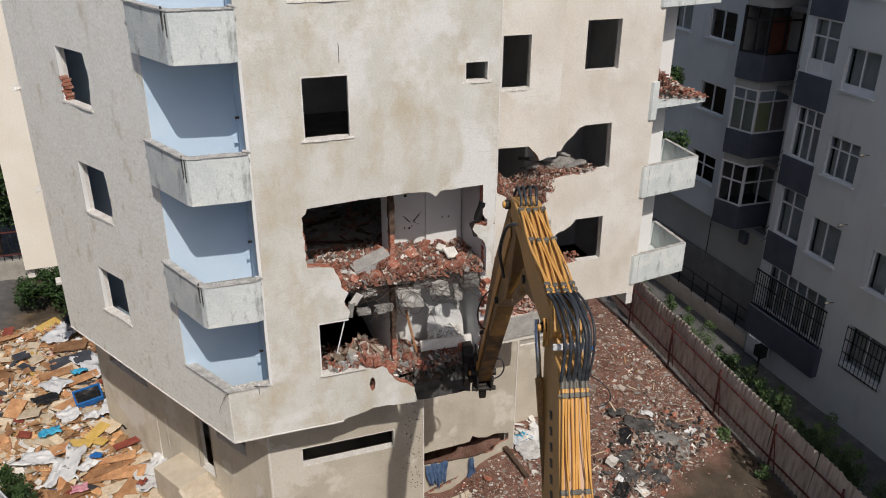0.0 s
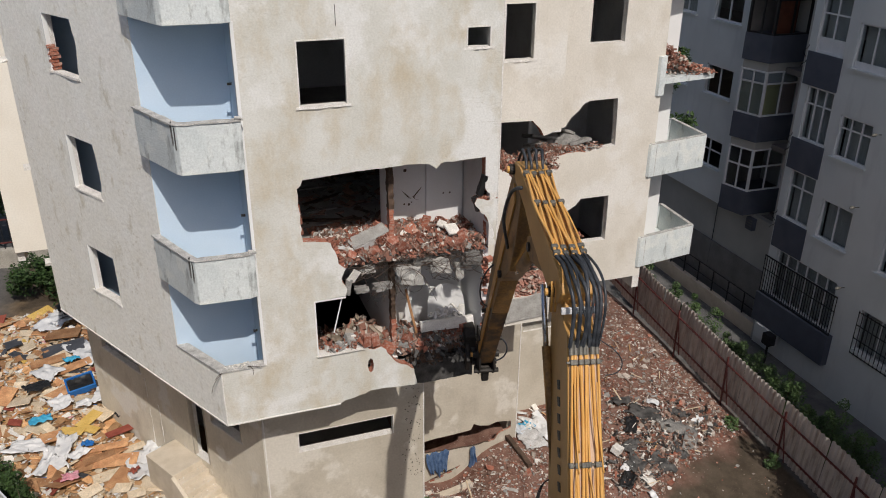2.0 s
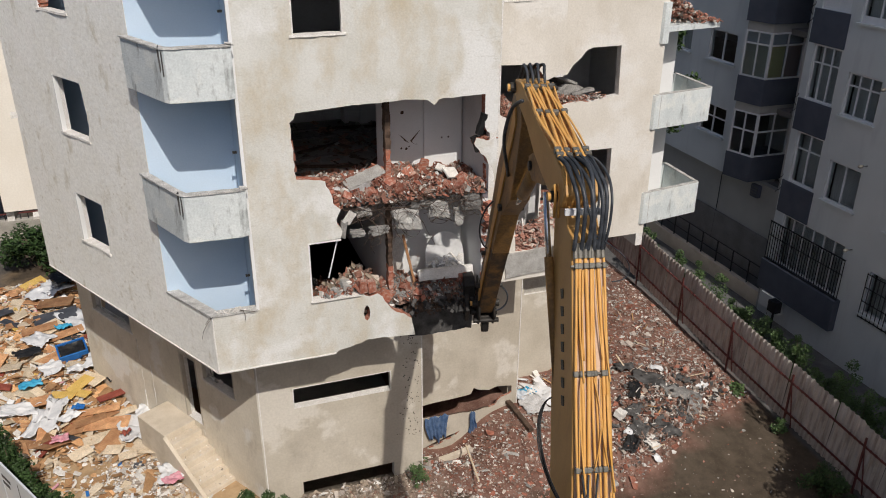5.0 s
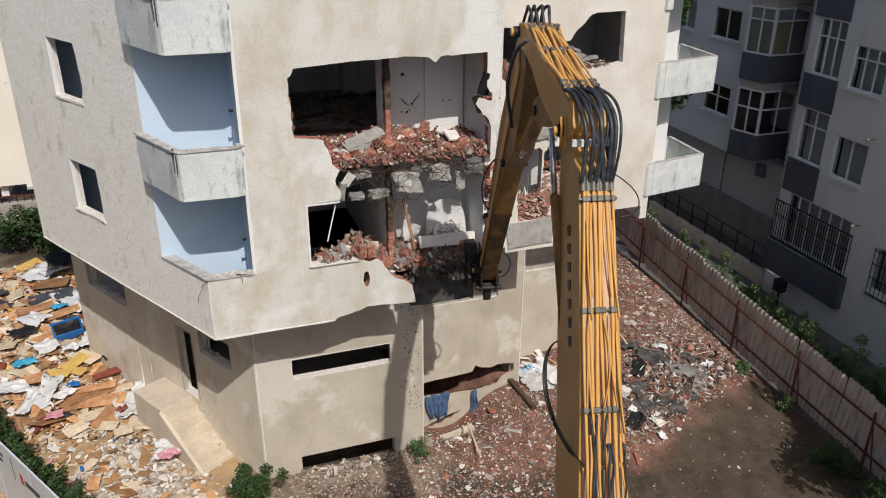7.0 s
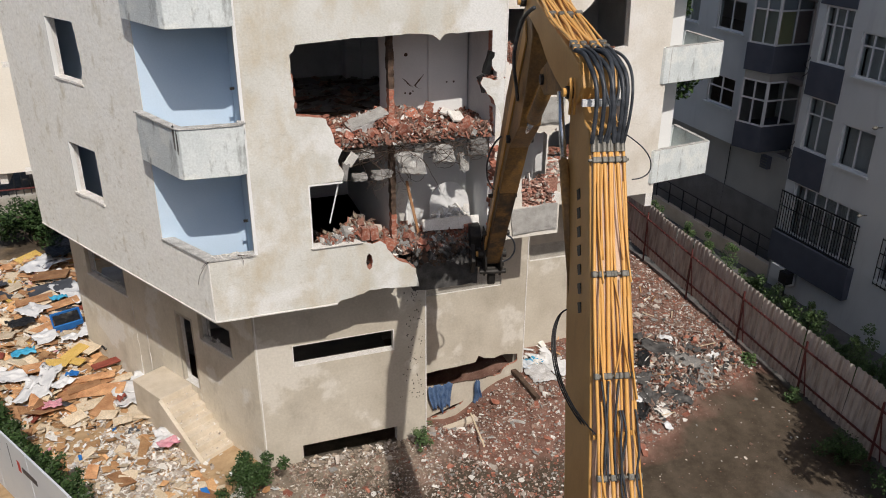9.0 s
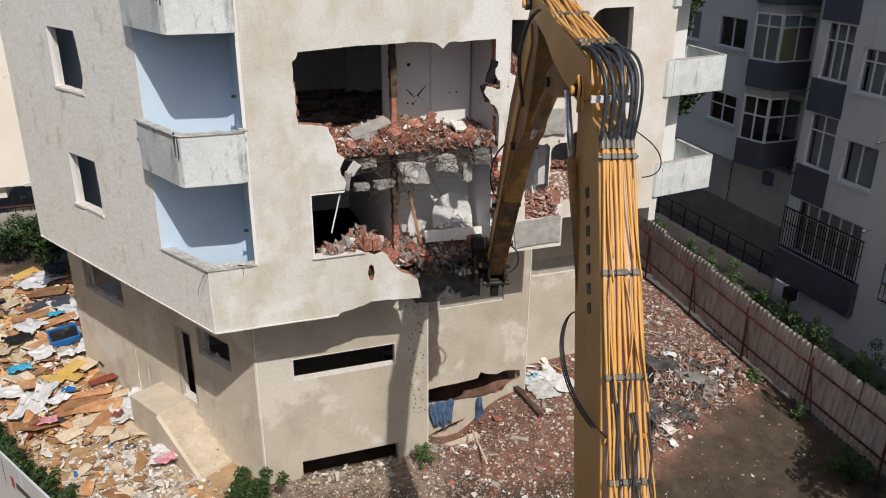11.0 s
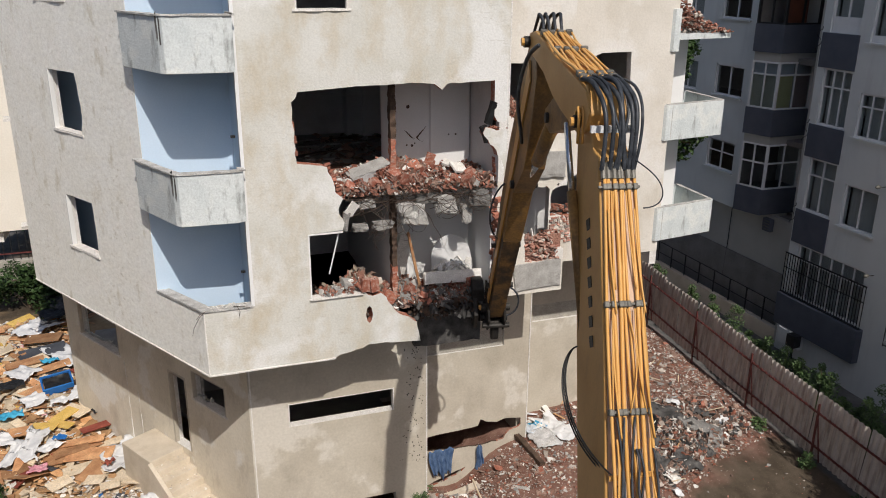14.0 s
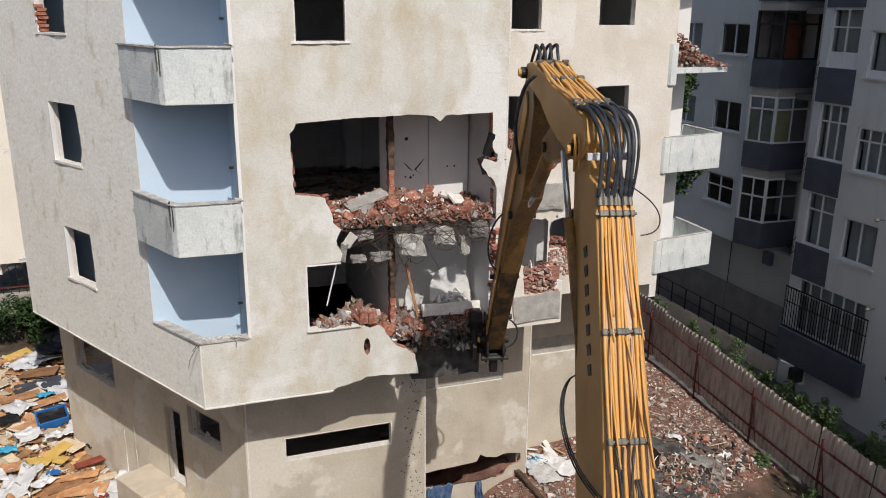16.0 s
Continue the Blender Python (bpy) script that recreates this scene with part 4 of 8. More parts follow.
for i in range(1300):
    x, y = rng.uniform(10.45, 12.4), rng.uniform(3.2, 4.9)
    h = 1.1 * max(0, 1 - (x - 10.4) / 1.9) ** 1.3 + 0.05
    sh.chunk((x, y, 11.6 + h * rng.random() ** 0.6), rng.uniform(0.025, 0.1), slot=rng.choices((0, 1, 2), (3, 2.4, 4.5))[0])
tagged(sh.make("brick_rubble", [BRICK, DUSTY_BIT, RED_DUST]), "broken red brick heaped on a balcony slab", "rubble", kind="stuff")

for z in (6.72, 9.55, 12.4):
    p = end + Vector((-0.02, 0.12, z))
    sh = Shape().box(Matrix.Translation(p), 0.3, 0.34, 0.09, jit=0.25)
    part("window_sill", sh, [PLASTER_BIT], block, "chipped stone sill end")
part("crack", Shape().box(Matrix.Translation((0.76, -0.002, 14.25)), 0.012, 0.006, 0.42, jit=0.3), [DARK_METAL], block, "thin dark crack in the stucco")

# ---- ground storey, set back under the overhang ----
G1_HOLES = [rect(-0.44, 2.19, 2.66, 3.29), rect(-0.36, 2.22, -0.62, 0.22)]
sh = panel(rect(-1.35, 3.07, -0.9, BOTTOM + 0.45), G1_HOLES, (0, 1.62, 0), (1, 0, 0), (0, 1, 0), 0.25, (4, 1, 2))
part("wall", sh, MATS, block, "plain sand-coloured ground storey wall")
GLO = Vector((-1.35, 1.62, 0))
GL_HOLES = [rect(0.98, 2.42, 2.72, 3.52), rect(2.72, 3.56, 0.98, 3.18), rect(6.1, 8.4, 2.72, 3.8)]
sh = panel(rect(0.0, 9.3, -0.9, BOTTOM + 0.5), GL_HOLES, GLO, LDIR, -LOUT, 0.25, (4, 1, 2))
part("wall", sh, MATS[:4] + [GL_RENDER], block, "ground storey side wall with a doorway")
g2_low = ragged_line([(3.1, -0.5), (4.0, -0.55), (4.8, -0.63), (5.57, -0.66), (6.2, -0.63), (6.42, -0.58), (6.5, -0.42), (6.62, -0.33), (6.9, -0.26), (6.99, -0.19)], 0.13, 0.03)
g2_top = ragged_line([(6.98, 0.05), (6.7, 0.1), (6.4, 0.12), (6.18, 0.05), (5.85, 0.12), (5.65, 0.24), (5.55, 0.03), (4.6, -0.02), (3.1, -0.08)], 0.15, 0.012)
G2_HOLES = [g2_low + g2_top,
            ragged_line([(3.2, -2.1), (4.9, -1.55), (5.3, -1.3)], 0.15, 0.03) + ragged_line([(5.0, -1.4), (4.5, -1.55), (4.0, -1.72), (3.2, -1.7)], 0.15, 0.03), rect(3.3, 6.33, 2.62, 3.2)]
# slot 5 turns most of the opening's lower lip dark brown
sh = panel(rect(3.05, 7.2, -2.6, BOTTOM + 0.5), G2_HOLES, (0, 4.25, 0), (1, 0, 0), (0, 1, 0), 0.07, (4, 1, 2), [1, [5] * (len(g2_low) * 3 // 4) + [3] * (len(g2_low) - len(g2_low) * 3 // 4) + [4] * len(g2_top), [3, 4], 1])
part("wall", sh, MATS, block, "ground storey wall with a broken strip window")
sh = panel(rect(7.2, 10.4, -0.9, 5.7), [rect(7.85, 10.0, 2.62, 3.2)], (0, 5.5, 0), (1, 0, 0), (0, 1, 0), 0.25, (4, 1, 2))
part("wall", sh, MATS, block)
for x, y0, y1 in ((3.07, 1.87, 4.25), (7.2, 4.5, 5.5), (10.4, 5.75, 13.5)):
    part("wall", Shape().box(Matrix.Translation((x - 0.125, (y0 + y1) / 2, 1.55)), 0.25, y1 - y0 - 0.004, 8.3), [STUCCO_LOW], block)
part("ground_floor", Shape().prism([(-0.4, 3.2), (2.8, 3.2), (2.8, 5.4), (6.9, 5.4), (6.9, 5.8), (10.1, 5.8), (10.1, 13.4), (-5.6, 13.4), (-5.6, 10.0)], 0.7, 0.85), [SLAB], block)
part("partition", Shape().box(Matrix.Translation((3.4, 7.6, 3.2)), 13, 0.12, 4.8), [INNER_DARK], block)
for h in (G1_HOLES[0],):
    opening(h[0][0], h[1][0], h[0][1], h[2][1], (0, 1.62, 0), (1, 0, 0), (0, -1, 0), sill=False, frame_w=0.025)
opening(0.98, 2.42, 2.72, 3.52, GLO, LDIR, LOUT, mat=STUCCO_LOW)
opening(6.1, 8.4, 2.72, 3.8, GLO, LDIR, LOUT, mat=STUCCO_LOW)
opening(2.72, 3.56, 0.98, 3.18, GLO, LDIR, LOUT, sill=False, frame_w=0.07, mat=STUCCO_LOW)
# torn brick in the jamb of one upper side window
jamb = Shape()
for q in range(7):
    p = CORNER + LDIR * (5.5 + rng.uniform(-0.02, 0.02)) - LOUT * (0.1 + rng.uniform(-0.03, 0.03)) + Vector((0, 0, 12.56 + 0.085 * q))
    m = Matrix((LDIR, -LOUT, Vector((0, 0, 1)))).transposed().to_4x4()
    m.translation = p
    jamb.box(m, 0.09 + 0.03 * math.sin(q * 2), 0.2, 0.07, jit=0.15)
part("torn_jamb", jamb, [BRICK_WALL], block, "red brick bared in a torn window jamb")
# broken grey frames left hanging in the side windows
for s0, s1, z0, z1 in ((0.98, 2.42, 2.72, 3.52), (6.1, 8.4, 2.72, 3.8)):
    for k in range(3):
        fs = sorted((rng.uniform(s0, s1), rng.uniform(s0, s1)))
        line = [GLO + LDIR * (fs[0] + (fs[1] - fs[0]) * q) - LOUT * (0.1 - 0.04 * math.sin(q * 5)) + Vector((0, 0, z0 + 0.05 + k * 0.07 + 0.06 * math.sin(q * 4 + k))) for q in (0, 0.25, 0.5, 0.75, 1)]
        part("broken_frame", rough_run(line, 0.05, 0.03, 0.006), [COPING], block, "bent grey remains of a window frame")
    p = GLO + LDIR * (s1 - 0.3) - LOUT * 0.12
    part("broken_frame", rough_run([p + Vector((0, 0, z0)), p + Vector((0, 0, z1))], 0.05, 0.04, 0.004), [COPING], block)
# white seam strips on the ground storey
for x, y, z0, z1 in ((-1.3, 1.608, -0.3, 5.0), (3.05, 1.608, -0.6, 5.0), (7.17, 4.238, -0.8, 5.4)):
    part("corner_bead", Shape().box(Matrix.Translation((x, y, (z0 + z1) / 2)), 0.03, 0.02, z1 - z0), [PLASTER_EDGE], block)
for s_at, z0, z1 in ((5.9, 0.0, 2.6), (5.3, 0.5, 1.9)):
    a = GLO + LDIR * s_at + LOUT * 0.004
    part("lime_run", rough_run([(a.x, a.y, z0), (a.x + 0.02, a.y, (z0 + z1) / 2), (a.x, a.y, z1)], 0.05, 0.016, 0.012, 0.12), [PLASTER_EDGE], block, "white lime run on the wall")
part("wall", Shape().box(Matrix.Translation((-4.3, 11.6, 2.1)), 0.25, 3.85, 6.2), [STUCCO_LOW], block)
part("rear_ground_wall", Shape().box(Matrix.Translation((3.0, 13.6, 2.2)), 14.6, 0.2, 6.2), [STUCCO_LOW], block)

# entrance stair along the side wall
stair = thing("entrance_stair", "dusty concrete entrance stair with a raised landing and side wall", "stairs")
sd = -LDIR
base = GLO + LDIR * 4.6
wide = LOUT
LAND = 0.97


def stair_pt(s, w, z):
    p = base + sd * s + wide * w
    return (p.x, p.y, z)


def stair_block(name, s0, s1, w0, w1, z0, z1, mat, bev=0.015):
    pts = [stair_pt(s0, w0, z0), stair_pt(s1, w0, z0), stair_pt(s1, w1, z0), stair_pt(s0, w1, z0), stair_pt(s0, w0, z1), stair_pt(s1, w0, z1), stair_pt(s1, w1, z1), stair_pt(s0, w1, z1)]
    sh = Shape().add(pts, [(0, 1, 2, 3), (7, 6, 5, 4), (0, 4, 5, 1), (1, 5, 6, 2), (2, 6, 7, 3), (3, 7, 4, 0)])
    part(name, sh, [mat], stair, bevel=bev)


PALE_CONCRETE = surf("pale_dusty_concrete", (0.58, 0.50, 0.39), (0.69, 0.61, 0.50), scale=2, fine=30, bump=0.3, fine_amount=0.08, stain=(0.45, 0.36, 0.25), stain_scale=(1, 1, 1), stain_amount=0.5)
stair_block("landing", 0.0, 1.42, 0.005, 1.0, -0.6, LAND, PALE_CONCRETE)
for i in range(6):
    stair_block("step", 1.42 + i * 0.29, 1.42 + (i + 1) * 0.29 + (0.001 if i else 0), 0.005, 0.94, -0.6, LAND - 0.185 * (i + 1) + 0.0, PALE_CONCRETE)
pts = [stair_pt(1.425, 0.945, -0.6), stair_pt(3.2, 0.945, -0.6), stair_pt(3.2, 0.945, -0.2), stair_pt(1.425, 0.945, LAND - 0.03)]
pts += [stair_pt(1.425, 1.06, -0.6), stair_pt(3.2, 1.06, -0.6), stair_pt(3.2, 1.06, -0.2), stair_pt(1.425, 1.06, LAND - 0.03)]
part("side_wall", Shape().add(pts, [(0, 1, 2, 3), (7, 6, 5, 4), (0, 4, 5, 1), (1, 5, 6, 2), (2, 6, 7, 3), (3, 7, 4, 0)]), [PALE_CONCRETE], stair, bevel=0.012)

# ---- the house next door, in shade ----
house = thing("apartment_house", "pale grey apartment house with slate-blue panels, standing in shade", "building")
NX = 18.55
N_MATS = [N_WALL, PVC, ROOM_DARK, N_DARK, N_WALL_TAN, N_BASE]


def n_window(y0, y1, z0, z1, x=NX, bars=2, transom=0.0, curtain=False, sill=True, axis="y", name="window", kick=0.0):
    """A white plastic window set into the wall: casing, mullions, panes, sill. axis: the way along the wall."""
    w = thing(name, "white plastic window with dark glass", "")
    w.parent = house
    wide = y1 - y0

    def b(c, d0, d1, z_0, z_1, mat, nm, lab=""):
        # c: (from, to) along the wall; d: depth behind the face
        s0, s1 = c
        if axis == "y":
            m = Matrix.Translation((x + (d0 + d1) / 2, (s0 + s1) / 2, (z_0 + z_1) / 2))
            sh = Shape().box(m, d1 - d0, s1 - s0, z_1 - z_0)
        else:
            m = Matrix.Translation(((s0 + s1) / 2, x + (d0 + d1) / 2, (z_0 + z_1) / 2))
            sh = Shape().box(m, s1 - s0, d1 - d0, z_1 - z_0)
        return part(nm, sh, [mat], w, lab)

    t = 0.06
    casing = Shape()
    for c, za, zb in (((y0, y0 + t), z0, z1), ((y1 - t, y1), z0, z1), ((y0 + t, y1 - t), z1 - t, z1), ((y0 + t, y1 - t), z0, z0 + t)):
        s0, s1 = c
        if axis == "y":
            casing.box(Matrix.Translation((x + 0.1, (s0 + s1) / 2, (za + zb) / 2)), 0.07, s1 - s0, zb - za)
        else:
            casing.box(Matrix.Translation(((s0 + s1) / 2, x + 0.1, (za + zb) / 2)), s1 - s0, 0.07, zb - za)
    part("window_frame", casing, [PVC], w)
    for i in range(1, bars):
        c = y0 + wide * i / bars
        b((c - 0.03, c + 0.03), 0.07, 0.13, z0 + t, z1 - t, PVC, "mullion")
    if transom:
        b((y0 + t, y1 - t), 0.068, 0.128, transom - 0.025, transom + 0.025, PVC, "transom")
    if kick:
        b((y0 + t, y1 - t), 0.08, 0.12, z0 + t, z0 + kick, PVC, "lower_panel")
    for i in range(bars):
        c0, c1 = y0 + wide * i / bars + 0.03, y0 + wide * (i + 1) / bars - 0.03
        g = b((c0, c1), 0.098, 0.104, z0 + t, z1 - t, GLASS, "pane")
        g.visible_shadow = False
    if curtain:
        b((y0 + t, y1 - t), 0.3, 0.32, z0, z1, CURTAIN, "curtain", "grey net curtain")
    if sill:
        b((y0 - 0.08, y1 + 0.08), -0.1, 0.06, z0 - 0.06, z0 - 0.002, N_WALL, "sill")
    return w


ST = 2.98
wall_holes, strip_holes = [], []
for k in range(0, 4):
    z = 5.15 + ST * k
    wall_holes.append((3.04, 4.42, z, z + 1.42))
    wall_holes.append((0.1, 1.62, z - 0.1, z + 1.32))
    wall_holes.append((-3.4, -2.0, z, z + 1.4))
wall_holes.append((0.1, 1.78, 2.05, 3.57))
door_hole = (3.0, 6.0, 2.0, 3.95)
for k in range(0, 4):
    z = 5.22 + 3.05 * k
    strip_holes.append((4.88, 6.12, z, z + 1.88))
holes = [rect(*h) for h in wall_holes + [door_hole] + strip_holes]
sh = panel(rect(-22.0, 6.45, -0.8, 19.5), holes, (NX, 0, 0), (0, 1, 0), (1, 0, 0), 0.28, (0, 0, 2))
part("wall", sh, N_MATS, house, "pale grey rendered wall")
for i, h in enumerate(wall_holes):
    if h[3] > 16 or h[0] < -3:
        continue
    three = h[0] > 2 and abs(h[2] - (5.15 + ST)) < 0.1
    n_window(h[0], h[1], h[2], h[3], bars=3 if three else 2, transom=h[3] - 0.42 if three else 0.0, curtain=True, kick=0.22 if i == 6 else 0)
for k, h in enumerate(strip_holes):
    n_window(h[0], h[1], h[2], h[3], bars=3 if k == 1 else 2, transom=h[3] - 0.6 if k < 3 else 0, sill=False, curtain=(k < 3), kick=0.5 if k == 2 else 0)
n_window(3.0, 6.0, 2.0, 3.95, bars=6, transom=3.4, sill=False, curtain=True, name="balcony_door")
for z0, z1 in ((3.98, 5.2), (7.12, 8.25), (10.17, 11.3), (13.22, 14.35)):
    part("slate_panel", Shape().box(Matrix.Translation((NX - 0.01, 5.6, (z0 + z1) / 2)), 0.07, 1.56, z1 - z0), [N_DARK], house, "slate-blue panel between windows", bevel=0.01)
# closed behind and above, so that the rooms stay dark
part("rear_wall", Shape().box(Matrix.Translation((27.0, 1.0, 9.3)), 0.3, 46.0, 20.4), [N_WALL], house)
part("roof", Shape().prism([(18.56, -22), (27.1, -22), (27.1, 24), (18.95, 24), (18.95, 9.7), (20.5, 9.7), (20.5, 6.5), (18.56, 6.5)], 19.5, 19.8), [N_BASE], house)
part("end_wall", Shape().box(Matrix.Translation((22.8, -21.9, 9.3)), 8.4, 0.25, 20.4), [N_WALL], house)
part("end_wall", Shape().box(Matrix.Translation((23.0, 23.9, 9.3)), 8.1, 0.25, 20.4), [N_WALL], house)
for z in (1.2, 4.4, 7.4, 10.4, 13.4, 16.4):
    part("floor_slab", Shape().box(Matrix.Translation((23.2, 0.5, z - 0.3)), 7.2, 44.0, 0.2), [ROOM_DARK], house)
# recessed part with the glazed bays
part("wall", Shape().box(Matrix.Translation((19.55, 6.53, 9.35)), 1.88, 0.15, 20.2), [N_WALL_TAN], house)
sh = panel(rect(6.6, 9.7, 4.0, 19.5), [], (20.4, 0, 0), (0, 1, 0), (1, 0, 0), 0.25, (4, 4, 2))
part("wall", sh, N_MATS, house, "tan grey recessed wall")
back_holes = []
for k in range(0, 4):
    z = 5.5 + ST * k
    back_holes.append((10.5, 12.2, z, z + 1.2))
    back_holes.append((13.4, 14.8, z, z + 1.2))
sh = panel(rect(9.6, 24.0, 4.25, 19.5), [rect(*h) for h in back_holes], (18.9, 0, 0), (0, 1, 0), (1, 0, 0), 0.25, (0, 0, 2))
part("wall", sh, N_MATS, house)
for i, h in enumerate(back_holes):
    if h[2] < 12:
        n_window(h[0], h[1], h[2], h[3], x=18.9, bars=2, curtain=(i % 2 == 1), transom=h[3] - 0.5 if i == 0 else 0)
sh = panel(rect(6.6, 24.0, -0.8, 4.25), [], (19.35, 0, 0), (0, 1, 0), (1, 0, 0), 0.25, (4, 4, 2))
part("wall", sh, N_MATS, house, "tan ground storey wall")
part("soffit", Shape().prism([(18.91, 9.6), (19.4, 9.6), (19.4, 24), (18.91, 24)], 4.15, 4.25), [N_WALL], house)
part("plinth", Shape().box(Matrix.Translation((19.31, 15.3, 0.9)), 0.05, 17.4, 2.6), [N_BASE], house, "dark plinth band")


def bay(z, glazed=2):
    """A glazed bay: slate-blue parapet, corner posts, mullions and panes on two sides."""
    b = thing("glazed_bay", "glazed bay with white posts over a slate-blue parapet", "")
    b.parent = house
    q = [Vector((18.5, 9.55, 0)), Vector((18.8, 8.5, 0)), Vector((20.3, 8.47, 0))]
    part("parapet", Shape().prism([(18.42, 9.6), (18.73, 8.43), (20.38, 8.4), (20.38, 9.6)], z, z + 1.0), [N_DARK], b, bevel=0.02)
    part("bay_ceiling", Shape().prism([(18.5, 9.55), (18.8, 8.5), (20.38, 8.47), (20.38, 9.55)], z + 2.72, z + 3.04), [N_WALL_TAN], b)
    mat = PVC if glazed < 3 else BLACK_IRON
    z0, z1 = z + 1.0, z + 2.72
    for a_, c_ in ((q[0], q[1]), (q[1], q[2])):
        for f in ((0, 0.5, 1) if a_ is q[0] else (0.5, 1)):
            p = a_.lerp(c_, f)
            w = 0.09 if f != 0.5 else 0.055
            part("post", Shape().box(Matrix.Translation((p.x, p.y, (z0 + z1) / 2)), w, w, z1 - z0), [mat], b)
        for zz in (z0 + 0.03, z1 - 0.03, z0 + (1.0 if glazed == 1 else 1.25)):
            part("rail", Shape().bar((a_.x, a_.y, zz), (c_.x, c_.y, zz), 0.06, 0.06), [mat], b)
        if glazed < 3:
            g = part("pane", Shape().bar((a_.x, a_.y, (z0 + z1) / 2), (c_.x, c_.y, (z0 + z1) / 2), 0.006, z1 - z0 - 0.04), [GLASS], b)
            g.visible_shadow = False
    if glazed >= 2:
        part("curtain", Shape().box(Matrix.Translation((19.35, 8.65, (z0 + z1) / 2 - 0.2)), 1.0, 0.02, (z1 - z0) * 0.8), [CURTAIN if glazed == 2 else BROWN_PVC], b, "drawn curtain")
    if glazed == 2:
        cut = z0 + 1.25
        for k, (a_, c_) in enumerate(((q[0], q[1]), (q[1], q[2]))):
            back = Vector((0.045, 0.02, 0)) if k == 0 else Vector((0, 0.045, 0))
            for f0, f1, mat_b in ((0.06, 0.47, BLIND_GREEN), (0.53, 0.94, BLIND_GREEN if k == 0 else BLIND_PINK)):
                if k == 1 and f0 < 0.1:
                    mat_b = BLIND_YELLOW
                p0, p1 = a_.lerp(c_, f0) + back, a_.lerp(c_, f1) + back
                part("blind", Shape().bar((p0.x, p0.y, (z0 + cut) / 2), (p1.x, p1.y, (z0 + cut) / 2), 0.012, cut - z0 - 0.06), [mat_b], b, "drawn fabric blind")
                part("upper_panel", Shape().bar((p0.x, p0.y, (cut + z1) / 2), (p1.x, p1.y, (cut + z1) / 2), 0.012, z1 - cut - 0.06), [BLIND_GREY], b, "grey panel above the sashes")
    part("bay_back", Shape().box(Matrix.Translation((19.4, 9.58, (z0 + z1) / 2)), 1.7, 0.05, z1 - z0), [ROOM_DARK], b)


bay(4.32, 1)
bay(7.36, 2)
bay(10.4, 3)
bay(13.44, 2)
part("wall", Shape().box(Matrix.Translation((19.75, 9.0, 1.7)), 0.7, 1.1, 5.2), [N_WALL_TAN], house)

# iron railing before the low balcony
rail = thing("balcony_railing", "black iron balcony railing with upright bars", "railing")
part("top_rail", Shape().bar((NX - 0.16, 2.7, 3.55), (NX - 0.16, 6.4, 3.55), 0.04, 0.04), [BLACK_IRON], rail)
part("bottom_rail", Shape().bar((NX - 0.16, 2.7, 2.05), (NX - 0.16, 6.4, 2.05), 0.04, 0.04), [BLACK_IRON], rail)
part("middle_rail", Shape().bar((NX - 0.16, 2.7, 3.0), (NX - 0.16, 6.4, 3.0), 0.025, 0.025), [BLACK_IRON], rail)
bar_shape = Shape().box(Matrix.Translation((0, 0, 0.75)), 0.022, 0.022, 1.5)
first = part("bar", bar_shape, [BLACK_IRON], rail)
first.location = (NX - 0.16, 2.72, 2.05)
for i in range(1, 31):
    o = first.copy()
    scene.collection.objects.link(o)
    o.location = (NX - 0.16, 2.72 + i * 0.122, 2.05)
part("slate_panel", Shape().box(Matrix.Translation((NX - 0.12, 4.55, 1.42)), 0.3, 3.75, 1.2), [N_DARK], house, "slate-blue balcony parapet", bevel=0.02)
part("balcony_end", Shape().box(Matrix.Translation((18.38, 5.55, 0.5)), 0.3, 1.0, 0.6), [N_WALL], house, bevel=0.02)
grille = thing("window_grille", "black iron window grille", "grille")
for i in range(11):
    y = 0.1 + i * 0.168
    part("bar", Shape().box(Matrix.Translation((NX - 0.09, y, 2.7)), 0.02, 0.02, 1.66), [BLACK_IRON], grille)
for z in (1.92, 2.5, 3.0, 3.48):
    part("rail", Shape().box(Matrix.Translation((NX - 0.09, 0.94, z)), 0.02, 1.7, 0.03), [BLACK_IRON], grille)
for y, z in ((2.67, 9.36), (2.86, 6.84), (2.68, 3.95)):
    lamp = thing("wall_lamp", "small white wall lamp", "lamp", "wall lamps")
    part("arm", Shape().bar((NX, y, z), (NX - 0.22, y, z + 0.02), 0.025, 0.025), [GREY_METAL], lamp)
    ring = [(NX - 0.2 - 0.07 * i, y, z + 0.02) for i in range(4)]
    part("lamp_head", Shape().tube(ring, [0.03, 0.06, 0.06, 0.02], 8), [GREY_METAL], lamp, smooth=True)
# pipes and cables by the corner
for y in (6.75, 6.85):
    pipe = Shape().tube([(20.32, y, 4.1), (20.32, y, 18)], 0.035, 6)
    part("drainpipe", pipe, [N_DARK], house)
for z in (7.6, 10.7, 4.6):
    pts = [(18.52 - 0.06 * math.sin(i * 1.3), 6.5 + 0.12 * math.cos(i * 1.3), z + i * 0.1) for i in range(9)]
    part("cable", Shape().tube(pts, 0.012, 5), [BLACK_IRON], house)

vent = thing("wall_vent", "small dark metal vent box on a tan wall", "vent")
part("box", Shape().box(Matrix.Translation((19.25, 8.45, 3.9)), 0.2, 0.42, 0.5), [N_DARK], vent, bevel=0.015)
for k in range(4):
    part("slat", Shape().box(Matrix.Translation((19.135, 8.45, 3.74 + 0.11 * k)), 0.025, 0.36, 0.02), [GREY_METAL], vent)
part("cable", Shape().tube([(19.3, 10.66, 4.2), (19.3, 10.68, 2.6), (19.3, 10.75, 0.9)], 0.018, 6), [BLACK_IRON], house)
